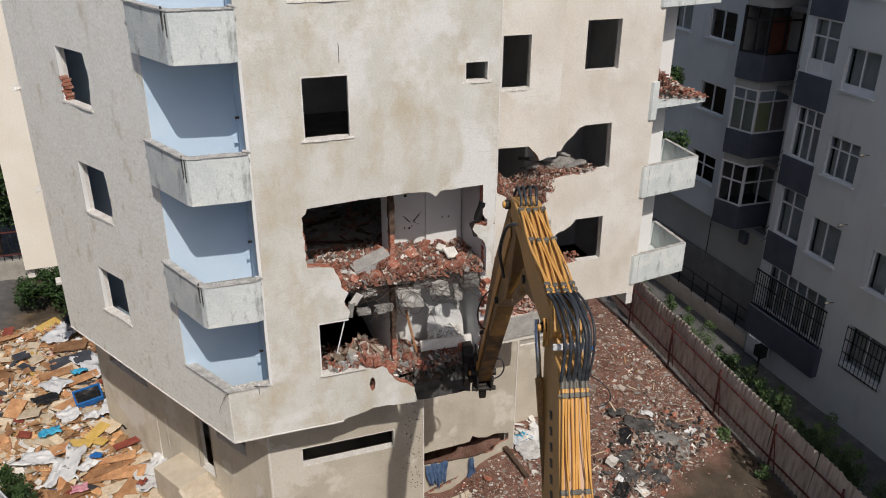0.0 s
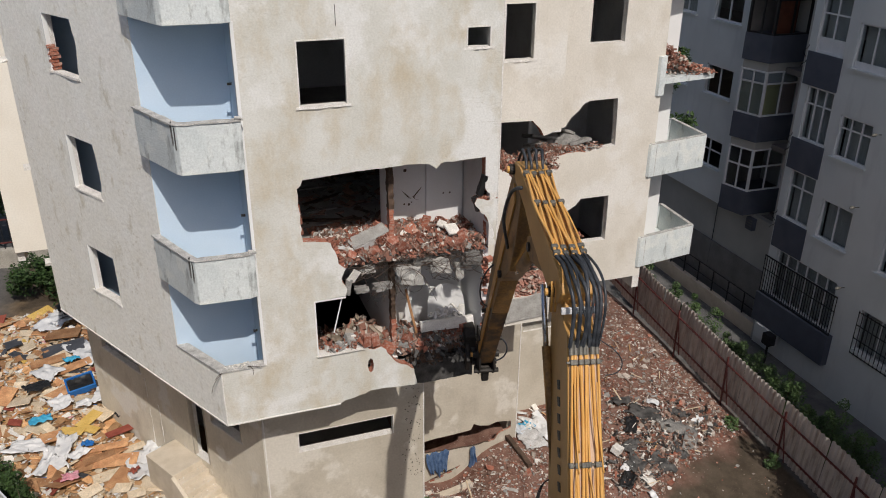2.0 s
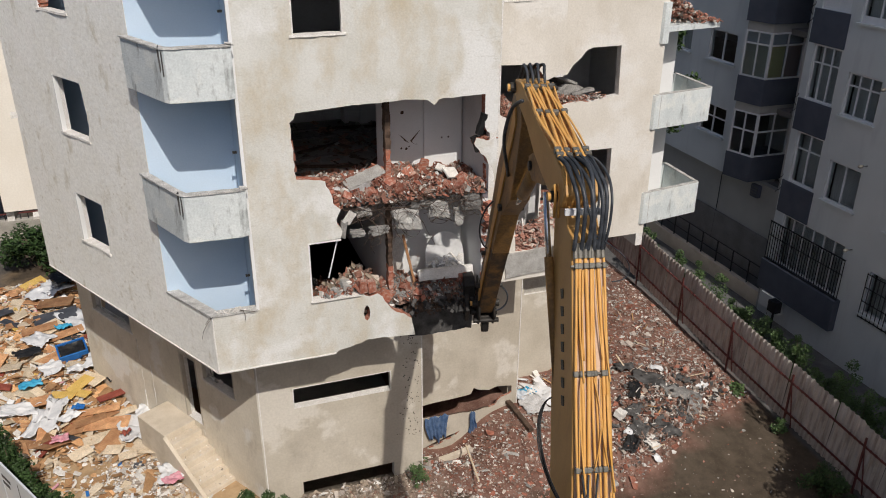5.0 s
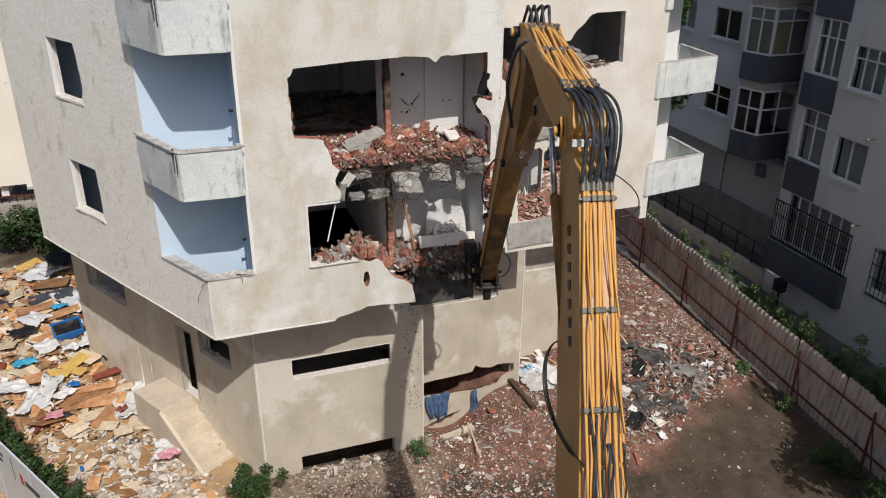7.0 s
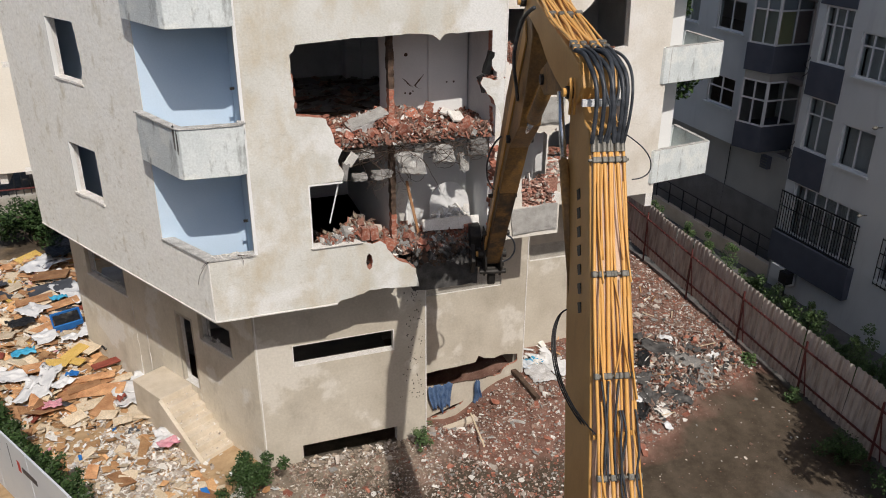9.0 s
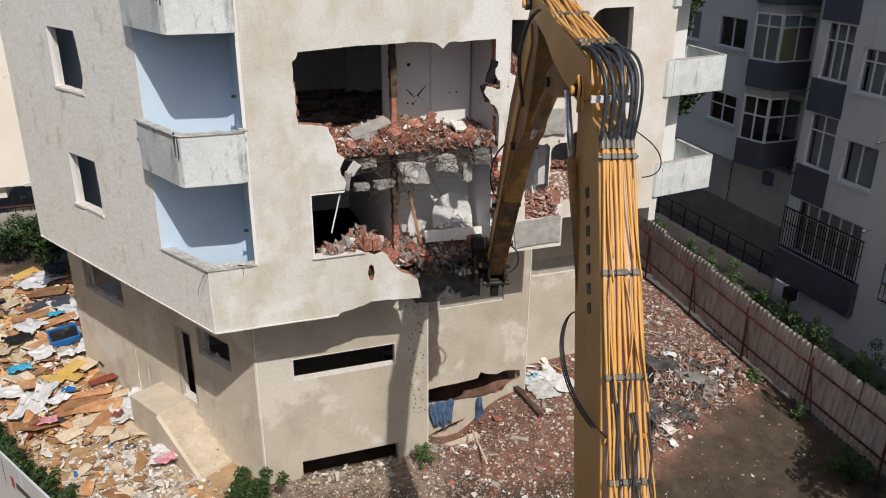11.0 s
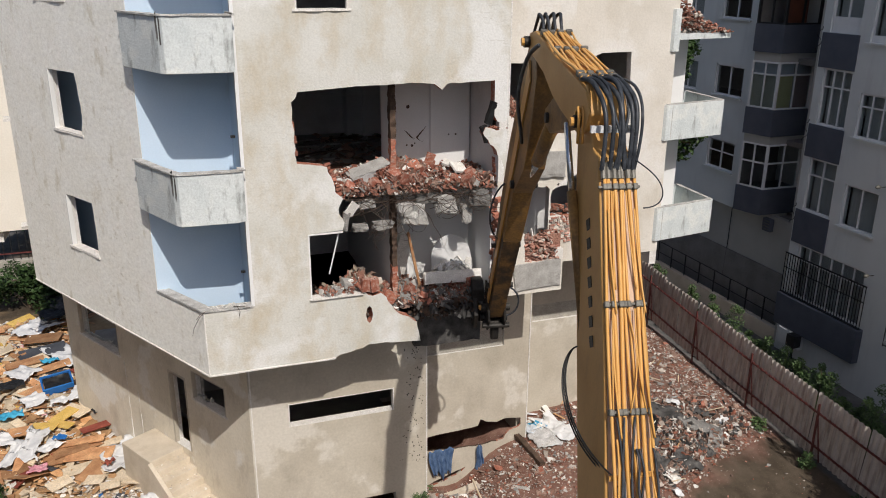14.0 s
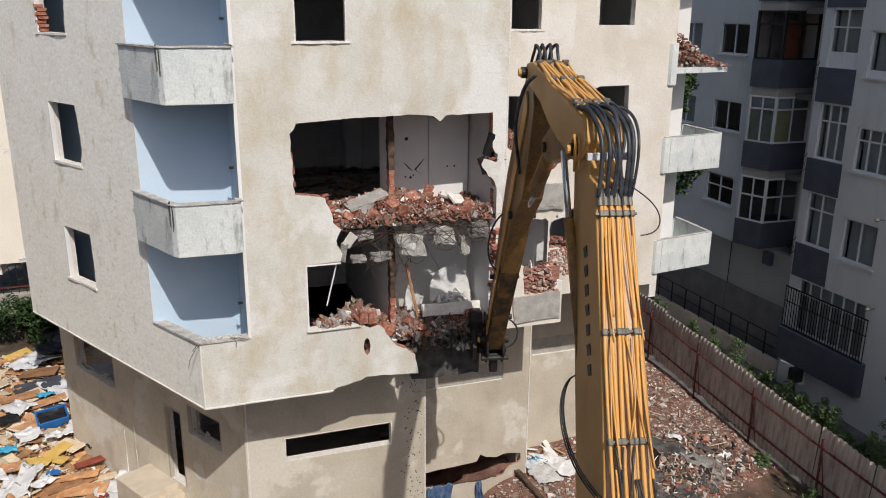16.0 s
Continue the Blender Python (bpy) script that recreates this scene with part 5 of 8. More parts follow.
# low wall with a rail in the passage
low = thing("garden_wall", "low grey wall with a dark rail, in the shaded passage", "wall")
part("base", Shape().box(Matrix.Translation((18.75, 10.6, 0.0)), 0.22, 8.3, 0.7), [PALE_CONCRETE], low, bevel=0.015)
for i in range(9):
    part("post", Shape().box(Matrix.Translation((18.75, 6.5 + i * 1.02, 0.83)), 0.04, 0.04, 0.96), [BLACK_IRON], low)
for z in (0.8, 1.3):
    part("rail", Shape().box(Matrix.Translation((18.75, 10.6, z)), 0.03, 8.5, 0.03), [BLACK_IRON], low)
bin_box = thing("meter_box", "dark metal box on a post", "box")
part("post", Shape().box(Matrix.Translation((17.9, 4.9, 0.1)), 0.06, 0.06, 0.9), [BLACK_IRON], bin_box)
part("box", Shape().box(Matrix.Translation((17.9, 4.9, 0.75)), 0.32, 0.4, 0.45), [BLACK_IRON], bin_box, bevel=0.02)

# unseen block beyond the street corner, added to keep the passage in shade
south = thing("south_sun_blocker", "plain tall unseen block added to shade the passage", "building")
part("wall", Shape().box(Matrix.Translation((21.0, -17.5, 10.5)), 10.0, 8.0, 22), [N_WALL], south)
# unseen block behind the camera, added to cut the sky light
for nm_y in (-46.0,):
    opposite = thing("opposite_sky_blocker", "plain unseen block added across the street to cut sky light", "building")
    part("wall", Shape().box(Matrix.Translation((-4, nm_y, 8)), 46, 10, 17), [N_WALL], opposite)
# unseen dark block, added to keep western sky light off the side walls
west = thing("west_sky_blocker", "plain unseen block added to cut sky light from the west", "building")
part("wall", Shape().box(Matrix.Translation((-20.5, -2, 7.5)), 10, 36, 16), [N_BASE], west)

# ---- corrugated fence ----
fence = thing("corrugated_fence", "dusty grey corrugated metal fence with dark red rails and posts", "fence")


def fence_sheet():
    sh = Shape()
    pts = []
    for i in range(5):
        for d, s in ((0.0, 0.0), (0.0, 0.08), (0.048, 0.10), (0.048, 0.155)):
            pts.append((d, i * 0.2 + s))
    pts.append((0.0, 1.0))
    vs = [(d, s, z) for z in (0, 2.15) for d, s in pts] + [(d + 0.003, s, z) for z in (0, 2.15) for d, s in pts]
    k = len(pts)
    fs = [(i, k + i, k + i + 1, i + 1) for i in range(k - 1)] + [(2 * k + i + 1, 3 * k + i + 1, 3 * k + i, 2 * k + i) for i in range(k - 1)]
    fs += [(k + i, 3 * k + i, 3 * k + i + 1, k + i + 1) for i in range(k - 1)]
    return sh.add(vs, fs)


FALL = 0.073


def fence_top(y):
    return 1.22 + 0.075 * y + 0.0015 * y * y


sheet = part("sheet", fence_sheet(), [FENCE_SHEET], fence)
sheet.location = (15.18, -9.0, fence_top(-9) - 2.15)
sheet.rotation_euler = (FALL, 0, 0)
for i in range(1, 27):
    o = sheet.copy()
    scene.collection.objects.link(o)
    o.location = (15.18 + rng.uniform(-0.012, 0.012), -9.0 + i * 1.0, fence_top(-9 + i) - 2.15 + rng.uniform(-0.03, 0.03))
    o.rotation_euler = (FALL + rng.uniform(-0.006, 0.006), rng.uniform(-0.02, 0.02), 0)
for i in range(8):
    y = 0.68 + 3.04 * (i - 3)
    t = fence_top(y)
    part("post", Shape().bar((15.1, y, t - 2.4), (15.1, y, t - 0.3), 0.05, 0.05), [RED_STEEL], fence, "dark red steel post")
    part("brace", Shape().bar((15.12, y + 0.05, t - 0.5), (15.07, y - 0.35, t - 2.1), 0.03, 0.03), [RED_STEEL], fence)
for dz in (0.62, 1.72):
    for i in range(8):
        ya, yb = -9 + 3.25 * i, -9 + 3.25 * (i + 1) - 0.004
        part("rail", Shape().bar((15.13, ya, fence_top(ya) - dz), (15.13, yb, fence_top(yb) - dz), 0.045, 0.045), [RED_STEEL], fence, "dark red rail")
sh = Shape()
for i in range(130):
    y = -9 + i * 0.2
    for dz in (0.585, 1.685):
        sh.box(Matrix.Translation((15.09, y, fence_top(y) - dz)), 0.045, 0.055, 0.075)
tagged(part("bolts", sh, [RED_STEEL], fence), kind="stuff")

# ---- plants ----


def leaf_cloud(spots, count, size, spread, seed, sh=None, slot=0):
    """Many small bent leaves round the given spots (x, y, z, radius)."""
    r = random.Random(seed)
    sh = sh or Shape()
    for _ in range(count):
        x, y, z, rad = spots[r.randrange(len(spots))]
        d = Vector((r.gauss(0, 1), r.gauss(0, 1), r.gauss(0, 1)))
        d = d.normalized() * rad * (r.random() ** 0.4) * spread
        p = Vector((x, y, z)) + d
        s = size * r.uniform(0.6, 1.4)
        e = Euler((r.uniform(-0.9, 0.9), r.uniform(-0.9, 0.9), r.uniform(0, 6.3))).to_matrix()
        pts = [e @ Vector(q) * s + p for q in ((-0.5, 0, 0), (0, -0.28, 0.06), (0.5, 0, -0.05), (0, 0.28, 0.06))]
        sh.add(pts, [(0, 1, 2), (0, 2, 3)], slot)
    return sh


def hedge(name, label, path, height, width, count, leaf, mat, seed, z0=GZ, gaps=0.0):
    r = random.Random(seed)
    spots = []
    for a, b in zip(path, path[1:]):
        n = max(2, int(math.hypot(b[0] - a[0], b[1] - a[1]) / 0.17))
        for i in range(n):
            f = i / n
            h = height * r.uniform(0.6, 1.08) * (0.9 + 0.35 * noise.noise(Vector((f * 7 + a[1], seed, 3))))
            if gaps and noise.noise(Vector((a[1] + (b[1] - a[1]) * f, seed, 0)) * 0.9) < gaps - 0.5:
                continue
            for zz, fat in ((0.3, 1.0), (0.55, 1.0), (0.76, 0.85), (0.92, 0.6)):
                spots.append((a[0] + (b[0] - a[0]) * f + r.uniform(-0.3, 0.3) * width, a[1] + (b[1] - a[1]) * f + r.uniform(-0.2, 0.2), z0 + h * zz, fat * width * r.uniform(0.35, 0.6)))
    t = thing(name, label, "hedge")
    stems = Shape()
    for i in range(0, len(spots), 9):
        x, y, z, _ = spots[i]
        stems.tube([(x, y, z0 - 0.1), (x + 0.05, y, z), (x + 0.02, y + 0.06, z + 0.3)], [0.018, 0.012, 0.006], 5)
    tagged(part("stems", stems, [BARK], t), kind="stuff")
    part("leaves", leaf_cloud(spots, count, leaf, 1.0, seed + 1), [mat], t)
    return t


def tree(name, label, x, y, h, crown_r, count, leaf, mat, seed, z0=GZ, crown_low=0.35, foot=None):
    r = random.Random(seed)
    t = thing(name, label, "tree")
    trunk = Shape()
    top = Vector((x + r.uniform(-0.4, 0.4), y + r.uniform(-0.4, 0.4), z0 + h * 0.8))
    low_pt = Vector((x, y, z0 - 0.3))
    root = Vector((*(foot or (x, y)), z0 - 0.3))
    mid = (root + top) / 2 + Vector((r.uniform(-0.25, 0.25), r.uniform(-0.25, 0.25), 0))
    trunk.tube([root, mid, top], [h * 0.011, h * 0.009, h * 0.005], 8)
    spots = []
    for i in range(16):
        f = r.uniform(crown_low, 0.95)
        a = r.uniform(0, 6.283)
        p0 = low_pt.lerp(top, f)
        ln = crown_r * r.uniform(0.5, 1.0) * (1.15 - 0.6 * abs(f - 0.55))
        p1 = p0 + Vector((math.cos(a) * ln, math.sin(a) * ln, ln * r.uniform(0.1, 0.6)))
        trunk.tube([p0, (p0 + p1) / 2 + Vector((0, 0, 0.08 * ln)), p1], [h * 0.009, h * 0.006, h * 0.002], 5)
        for k in range(4):
            q = p0.lerp(p1, r.uniform(0.45, 1.1))
            spots.append((q.x + r.uniform(-0.3, 0.3), q.y + r.uniform(-0.3, 0.3), q.z + r.uniform(-0.2, 0.3), crown_r * r.uniform(0.14, 0.3)))
    part("trunk", trunk, [BARK], t)
    part("crown", leaf_cloud(spots, count, leaf, 1.0, seed + 1), [mat], t)
    return t


hedge("hedge", "row of leafy green shrubs along the fence", [(15.75, -3.5), (15.8, 0.5), (15.7, 4), (15.9, 7), (15.7, 10.5)], 2.15, 0.6, 40000, 0.08, LEAF_BRIGHT, 3, gaps=0.3)
hedge("hedge", "dark clipped hedge behind a site hoarding", [(-8.9, 6.6), (-7.4, 3.6), (-5.9, 1.1), (-4.9, -0.6), (-4.2, -1.8)], 1.75, 0.55, 14000, 0.11, LEAF_DARK, 5)
tree("tree", "leafy green tree between the two houses", 14.0, 9.3, 14.2, 2.05, 8500, 0.19, LEAF, 11, crown_low=0.56, foot=(12.2, 11.4))
tree("tree", "small leafy tree beside the corrugated fence", 15.6, -8.3, 9.6, 3.0, 8500, 0.22, LEAF, 29, crown_low=0.45)
tree("tree", "dark green tree beyond the garden fence", -11.5, 26.0, 8.0, 3.4, 8000, 0.3, LEAF, 17, crown_low=0.2)
tree("tree", "dark green tree beyond the garden fence", -8.6, 29.0, 8.0, 3.0, 7000, 0.3, LEAF, 23, crown_low=0.2)


def bush(x, y, h, w, count, leaf, mat, seed, label):
    r = random.Random(seed)
    spots = [(x + r.gauss(0, 0.4) * w, y + r.gauss(0, 0.4) * w, ground_z(x, y) + h * r.uniform(0.15, 0.85), w * r.uniform(0.2, 0.4)) for _ in range(22)]
    t = thing("bush", label, "bush")
    stems = Shape()
    for s in spots[:12]:
        stems.tube([(x, y, ground_z(x, y) - 0.1), ((x + s[0]) / 2, (y + s[1]) / 2, s[2] * 0.6 + ground_z(x, y) * 0.4), (s[0], s[1], s[2])], [0.02, 0.014, 0.006], 5)
    tagged(part("stems", stems, [BARK], t), kind="stuff")
    part("leaves", leaf_cloud(spots, count, leaf, 1.0, seed + 2), [mat], t)


bush(-8.6, 19.3, 1.9, 1.5, 5000, 0.16, LEAF_DARK, 31, "round dark green bush beside a garden wall")
bush(-1.85, 0.75, 1.25, 0.8, 4200, 0.075, LEAF, 37, "small green bush at the foot of the wall")
bush(2.75, 1.05, 0.9, 0.3, 700, 0.07, LEAF_BRIGHT, 41, "spindly weed at the foot of the wall")
bush(14.72, 0.45, 0.5, 0.28, 600, 0.08, LEAF_BRIGHT, 43, "low weed beside the fence")
bush(14.4, -2.2, 0.9, 0.7, 1800, 0.09, LEAF_DARK, 47, "dark shrub beside the fence")
bush(14.3, -4.2, 1.3, 0.9, 2400, 0.09, LEAF_DARK, 48, "dark shrub beside the fence")
bush(14.65, 2.5, 0.4, 0.35, 350, 0.11, LEAF_BRIGHT, 53, "low weed beside the fence")

# ---- garden wall and site hoarding ----
gw = thing("garden_wall", "low stone wall topped with a dark iron fence", "wall")
part("base", Shape().box(Matrix.Translation((-10.6, 23.2, 0.15)), 9.0, 0.35, 1.0), [WALL_GREY], gw, bevel=0.02)
for i in range(28):
    part("bar", Shape().box(Matrix.Translation((-15.0 + i * 0.32, 23.2, 1.4)), 0.035, 0.035, 1.6), [BLACK_IRON], gw)
for z in (0.95, 2.1):
    part("rail", Shape().box(Matrix.Translation((-10.6, 23.2, z)), 9.0, 0.05, 0.06), [RED_STEEL], gw, "dark red rail")
hoard = thing("site_hoarding", "pale blue-white site hoarding with dark printed marks", "hoarding")
HA, HB = Vector((-8.7, 4.7, 0)), Vector((-3.6, -4.1, 0))
hd = (HB - HA).normalized()
hn = Vector((hd.y, -hd.x, 0))
for i in range(5):
    a, b = HA + hd * (i * 2.03), HA + hd * (i * 2.03 + 2.0)
    sh = Shape().bar((a.x, a.y, 0.8), (b.x, b.y, 0.8), 2.1, 0.05, up=(hn.x, hn.y, 0))
    part("board", sh, [HOARD], hoard, bevel=0.006)


def print_bar(s, z, w, h, mat, lean=0.0):
    c = HA + hd * s
    p = Vector((c.x, c.y, z)) + hn * 0.03
    m = Matrix((hd, Vector((0, 0, 1)), hn)).transposed().to_4x4()
    m.translation = p
    part("print", Shape().box(m, w, h, 0.006), [mat], hoard)


for s, z, w, h in ((2.3, 1.45, 0.5, 0.1), (2.25, 1.25, 0.4, 0.1), (4.05, 1.25, 0.75, 0.16)):
    print_bar(s, z, w, h, INK)
print_bar(3.05, 1.35, 0.02, 0.7, INK)
print_bar(3.5, 1.25, 0.14, 0.3, RED_INK)

# ---- the long-reach excavator ----
digger = thing("excavator", "yellow long-reach demolition excavator with its arm at the torn wall", "excavator")
HEAD = radians(13.4)
UH, SIDE = Vector((math.sin(HEAD), math.cos(HEAD), 0)), Vector((math.cos(HEAD), -math.sin(HEAD), 0))
ARM0 = Vector((1.571, -8.72, 0))
REACH, GROW = Vector((-2.636, -15.768, 13.166)), 1.08


def arm_pt(u, z, w=0.0):
    """A point of the arm: u ahead, z up, w across from its near side face."""
    return REACH + (ARM0 + UH * u + SIDE * w + Vector((0, 0, z)) - REACH) * GROW


def base_pt(u, z, w=0.0):
    """A point of the machine's body, in metres over the ground."""
    return ARM0 + UH * u + SIDE * w + Vector((0.25, 0.2, z))


def boom_pt(u, z, w=0.0):
    """A point of the lower boom, which widens and swings a little towards its foot."""
    f = (10.8 - z) / 2.6
    return arm_pt(u, z, 0.045 - 0.165 * f + w * (0.82 + 0.23 * f))


def plate(poly, w0, w1, slot=0, at=arm_pt):
    n = len(poly)
    vs = [at(u, z, w0) for u, z in poly] + [at(u, z, w1) for u, z in poly]
    area = sum(poly[i][0] * poly[(i + 1) % n][1] - poly[(i + 1) % n][0] * poly[i][1] for i in range(n))
    fs = [tuple(range(n)), tuple(range(2 * n - 1, n - 1, -1))] + [(i, n + i, n + (i + 1) % n, (i + 1) % n) for i in range(n)]
    if area < 0:
        fs = [f[::-1] for f in fs]
    return Shape().add(vs, [f[::-1] for f in fs], slot)


BW = 0.5
part("lower_boom", plate([(-4.1, 2.0), (-3.3, 1.6), (0.34, 9.0), (1.16, 10.66), (1.42, 11.4), (1.3, 11.66), (1.05, 11.6), (0.72, 11.3), (0.50, 11.25), (-0.55, 9.43), (-1.17, 8.16)],
                         0.0, BW, at=boom_pt), [YELLOW], digger, "yellow box-section boom", bevel=0.02)
part("upper_boom", plate([(0.80, 11.66), (0.87, 11.77), (0.99, 11.89), (1.3, 11.95), (2.56, 12.13), (3.33, 12.28), (3.75, 12.35), (4.14, 12.3), (4.22, 12.14), (4.0, 12.0), (3.66, 11.95),
                          (3.16, 11.84), (2.6, 11.62), (2.1, 11.5), (1.64, 11.43), (1.25, 11.36), (0.95, 11.45)], 0.03, BW - 0.03), [YELLOW], digger, "yellow upper boom with a curved belly", bevel=0.02)
part("stick", plate([(3.95, 12.25), (4.4, 12.1), (5.7, 10.4), (6.5, 8.94), (6.0, 8.46), (5.2, 9.6), (4.4, 10.2), (4.0, 10.95), (3.75, 11.7)], 0.08, BW - 0.08),
     [AMBER], digger, "grimy amber stick", bevel=0.02)
part("stick_tip", plate([(6.5, 8.94), (7.4, 7.3), (7.85, 6.4), (7.5, 6.3), (6.95, 7.1), (6.0, 8.46)], 0.085, BW - 0.085), [GRIME], digger, "blackened greasy end of the stick", bevel=0.02)
for u, z, r0 in ((7.2, 7.15, 0.06), (7.75, 6.2, 0.08), (7.45, 6.15, 0.06), (6.6, 8.2, 0.05)):
    part("pin", Shape().tube([arm_pt(u, z, -0.03), arm_pt(u, z, BW + 0.03)], r0, 12), [DARK_METAL], digger)
part("stick_rib", plate([(4.2, 11.9), (7.45, 6.8), (7.35, 6.7), (4.1, 11.6)], 0.05, 0.075), [YELLOW], digger)
for u, z, r0 in ((1.14, 11.53, 0.08), (4.12, 12.17, 0.09), (7.6, 6.5, 0.09)):
    part("pin", Shape().tube([arm_pt(u, z, -0.05), arm_pt(u, z, BW + 0.05)], r0, 14), [DARK_METAL], digger, "greasy steel pin", smooth=False)
    part("pin_cap", Shape().tube([arm_pt(u, z, -0.09), arm_pt(u, z, -0.03)], r0 * 0.7, 10), [YELLOW_PIPE], digger)
# rams
part("ram_bracket", plate([(1.9, 11.5), (2.6, 11.72), (3.42, 11.3), (3.35, 11.08), (3.1, 11.02), (2.4, 11.2)], 0.14, 0.36), [AMBER], digger, "grimy bracket that holds the ram", bevel=0.02)
part("arm_ram", Shape().tube([arm_pt(3.1, 11.32, 0.25), arm_pt(4.2, 10.37, 0.25), arm_pt(4.22, 10.36, 0.25)], [0.115, 0.115, 0.08], 16), [AMBER], digger, "grimy hydraulic ram", smooth=True)
part("ram_rod", Shape().tube([arm_pt(4.2, 10.37, 0.25), arm_pt(5.1, 9.8, 0.25)], 0.07, 12), [CHROME], digger, "polished ram rod", smooth=True)
part("ram_pin", Shape().tube([arm_pt(5.18, 9.76, 0.02), arm_pt(5.18, 9.76, 0.48)], 0.075, 14), [DARK_METAL], digger)
part("ram_pin", Shape().tube([arm_pt(3.2, 11.22, 0.1), arm_pt(3.2, 11.22, 0.4)], 0.08, 14), [DARK_METAL], digger)
part("boom_ram", Shape().tube([arm_pt(1.5, 11.45, -0.03), arm_pt(1.09, 10.68, -0.03)], 0.042, 12), [CHROME], digger, "polished ram rod", smooth=True)
part("ram_barrel", Shape().tube([arm_pt(1.11, 10.72, -0.03), boom_pt(0.36, 9.25, 0.06)], [0.065, 0.06], 12), [AMBER], digger, smooth=True)
part("cross_bar", Shape().bar(arm_pt(0.6, 11.54, -0.0), arm_pt(0.6, 11.54, 0.44), 0.05, 0.08), [SHEET_WHITE], digger, "white cross bar")
# tool at the end of the stick
TOOL = surf("wet_black_steel", (0.012, 0.012, 0.012), (0.04, 0.034, 0.028), scale=7, rough=0.6, metal=0.2, fine=30, bump=0.4, bump_dist=0.02)
for w0, w1 in ((0.06, 0.11), (0.39, 0.44)):
    part("tool_bracket", plate([(7.38, 6.72), (7.7, 6.7), (7.98, 6.45), (8.0, 6.15), (7.75, 6.0), (7.5, 6.02), (7.3, 6.3)], w0, w1), [TOOL], digger, "black grimy tool bracket", bevel=0.02)
    part("tool_jaw", plate([(7.62, 6.3), (7.85, 6.6), (8.3, 6.85), (8.62, 6.7), (8.72, 6.4), (8.6, 6.42), (8.52, 6.2), (8.42, 6.3), (8.3, 6.05), (8.2, 6.18), (8.05, 5.92), (7.8, 5.95)], w0 - 0.24, w1 - 0.2), [TOOL], digger, "black toothed tool jaw", bevel=0.015)
for u, z, r0, w0, w1 in ((7.72, 6.42, 0.1, 0.02, 0.48), (7.85, 6.12, 0.13, 0.1, 0.4), (8.25, 6.5, 0.12, -0.2, 0.2), (7.62, 6.12, 0.08, 0.0, 0.5), (8.45, 6.38, 0.07, -0.22, 0.22)):
    part("tool_pin", Shape().tube([arm_pt(u, z, w0), arm_pt(u, z, w0 + 0.04), arm_pt(u, z, w1 - 0.04), arm_pt(u, z, w1)], [r0 * 0.8, r0, r0, r0 * 0.8], 14), [TOOL], digger)
part("tool_body", plate([(7.9, 6.05), (7.86, 6.8), (8.05, 6.95), (8.4, 6.92), (8.5, 6.6), (8.46, 6.1), (8.2, 5.98)], -0.2, 0.06), [TOOL], digger, "black grimy body of the tool", bevel=0.03)
part("tool_ram", Shape().tube([arm_pt(7.35, 7.0, 0.25), arm_pt(7.75, 6.55, 0.2), arm_pt(8.1, 6.35, 0.1)], [0.09, 0.09, 0.06], 12), [TOOL], digger, smooth=True)
part("tool_foot", plate([(7.5, 6.1), (7.72, 6.08), (7.74, 5.86), (7.62, 5.74), (7.52, 5.82)], 0.17, 0.33), [TOOL], digger, bevel=0.03)
band = [boom_pt(p.x - 0.014, p.y + 0.008, w) for p in (Vector((0.44, 11.15)), Vector((-0.55, 9.43)), Vector((-1.17, 8.16)), Vector((-3.8, 2.63))) for w in (0.03, BW - 0.03)]
quads = [(2 * i, 2 * i + 1, 2 * i + 3, 2 * i + 2) for i in range(3)] + [(8 + 2 * i + 2, 8 + 2 * i + 3, 8 + 2 * i + 1, 8 + 2 * i) for i in range(3)]
quads += [(2 * i, 2 * i + 2, 10 + 2 * i, 8 + 2 * i) for i in range(3)] + [(2 * i + 3, 2 * i + 1, 9 + 2 * i, 11 + 2 * i) for i in range(3)] + [(1, 0, 8, 9), (6, 7, 15, 14)]
part("front_plate", Shape().add(band + [p + UH * 0.02 for p in band], quads),
     [DUSTY_YELLOW], digger, "dusty pale front of the boom")
# lower boom pipes, on the face turned to the operator
bd = (Vector((-0.55, 9.43)) - Vector((0.50, 11.25))).normalized()
bn = Vector((bd.y, -bd.x))
if bn.x > 0:
    bn = -bn
START, LONG = Vector((0.46, 11.17)), 8.8
PIPES = [(0.045, 0.02), (0.115, 0.024), (0.195, 0.024), (0.26, 0.018), (0.30, 0.015), (0.385, 0.024), (0.455, 0.018)]
for w, r0 in PIPES:
    a = START + bn * 0.05
    pts = [boom_pt(a.x + bd.x * s, a.y + bd.y * s, w + 0.014 * math.sin(s * 1.9 + w * 30)) for s in [LONG * i / 30 for i in range(31)]]
    part("pipe", Shape().tube(pts, r0, 8), [YELLOW_PIPE], digger, "yellow hydraulic pipe", smooth=True)
for s in (0.25, 1.5, 2.59, 3.65, 4.75, 5.85, 6.9):
    a = START + bn * 0.05 + bd * s
    m = Matrix((SIDE, UH * bd.x + Vector((0, 0, bd.y)), UH * bn.x + Vector((0, 0, bn.y)))).transposed().to_4x4()
    m.translation = boom_pt(a.x, a.y, 0.25)
    part("clamp_strap", Shape().box(m, 0.49, 0.03, 0.035), [GREY_METAL], digger, bevel=0.006)
    for w, r0 in PIPES:
        m.translation = boom_pt(a.x, a.y, w + 0.014 * math.sin(s * 1.9 + w * 30))
        part("pipe_clamp", Shape().box(m, r0 * 2 + 0.022, 0.075, r0 * 2 + 0.04), [GREY_METAL], digger, "grey pipe clamp", bevel=0.014)
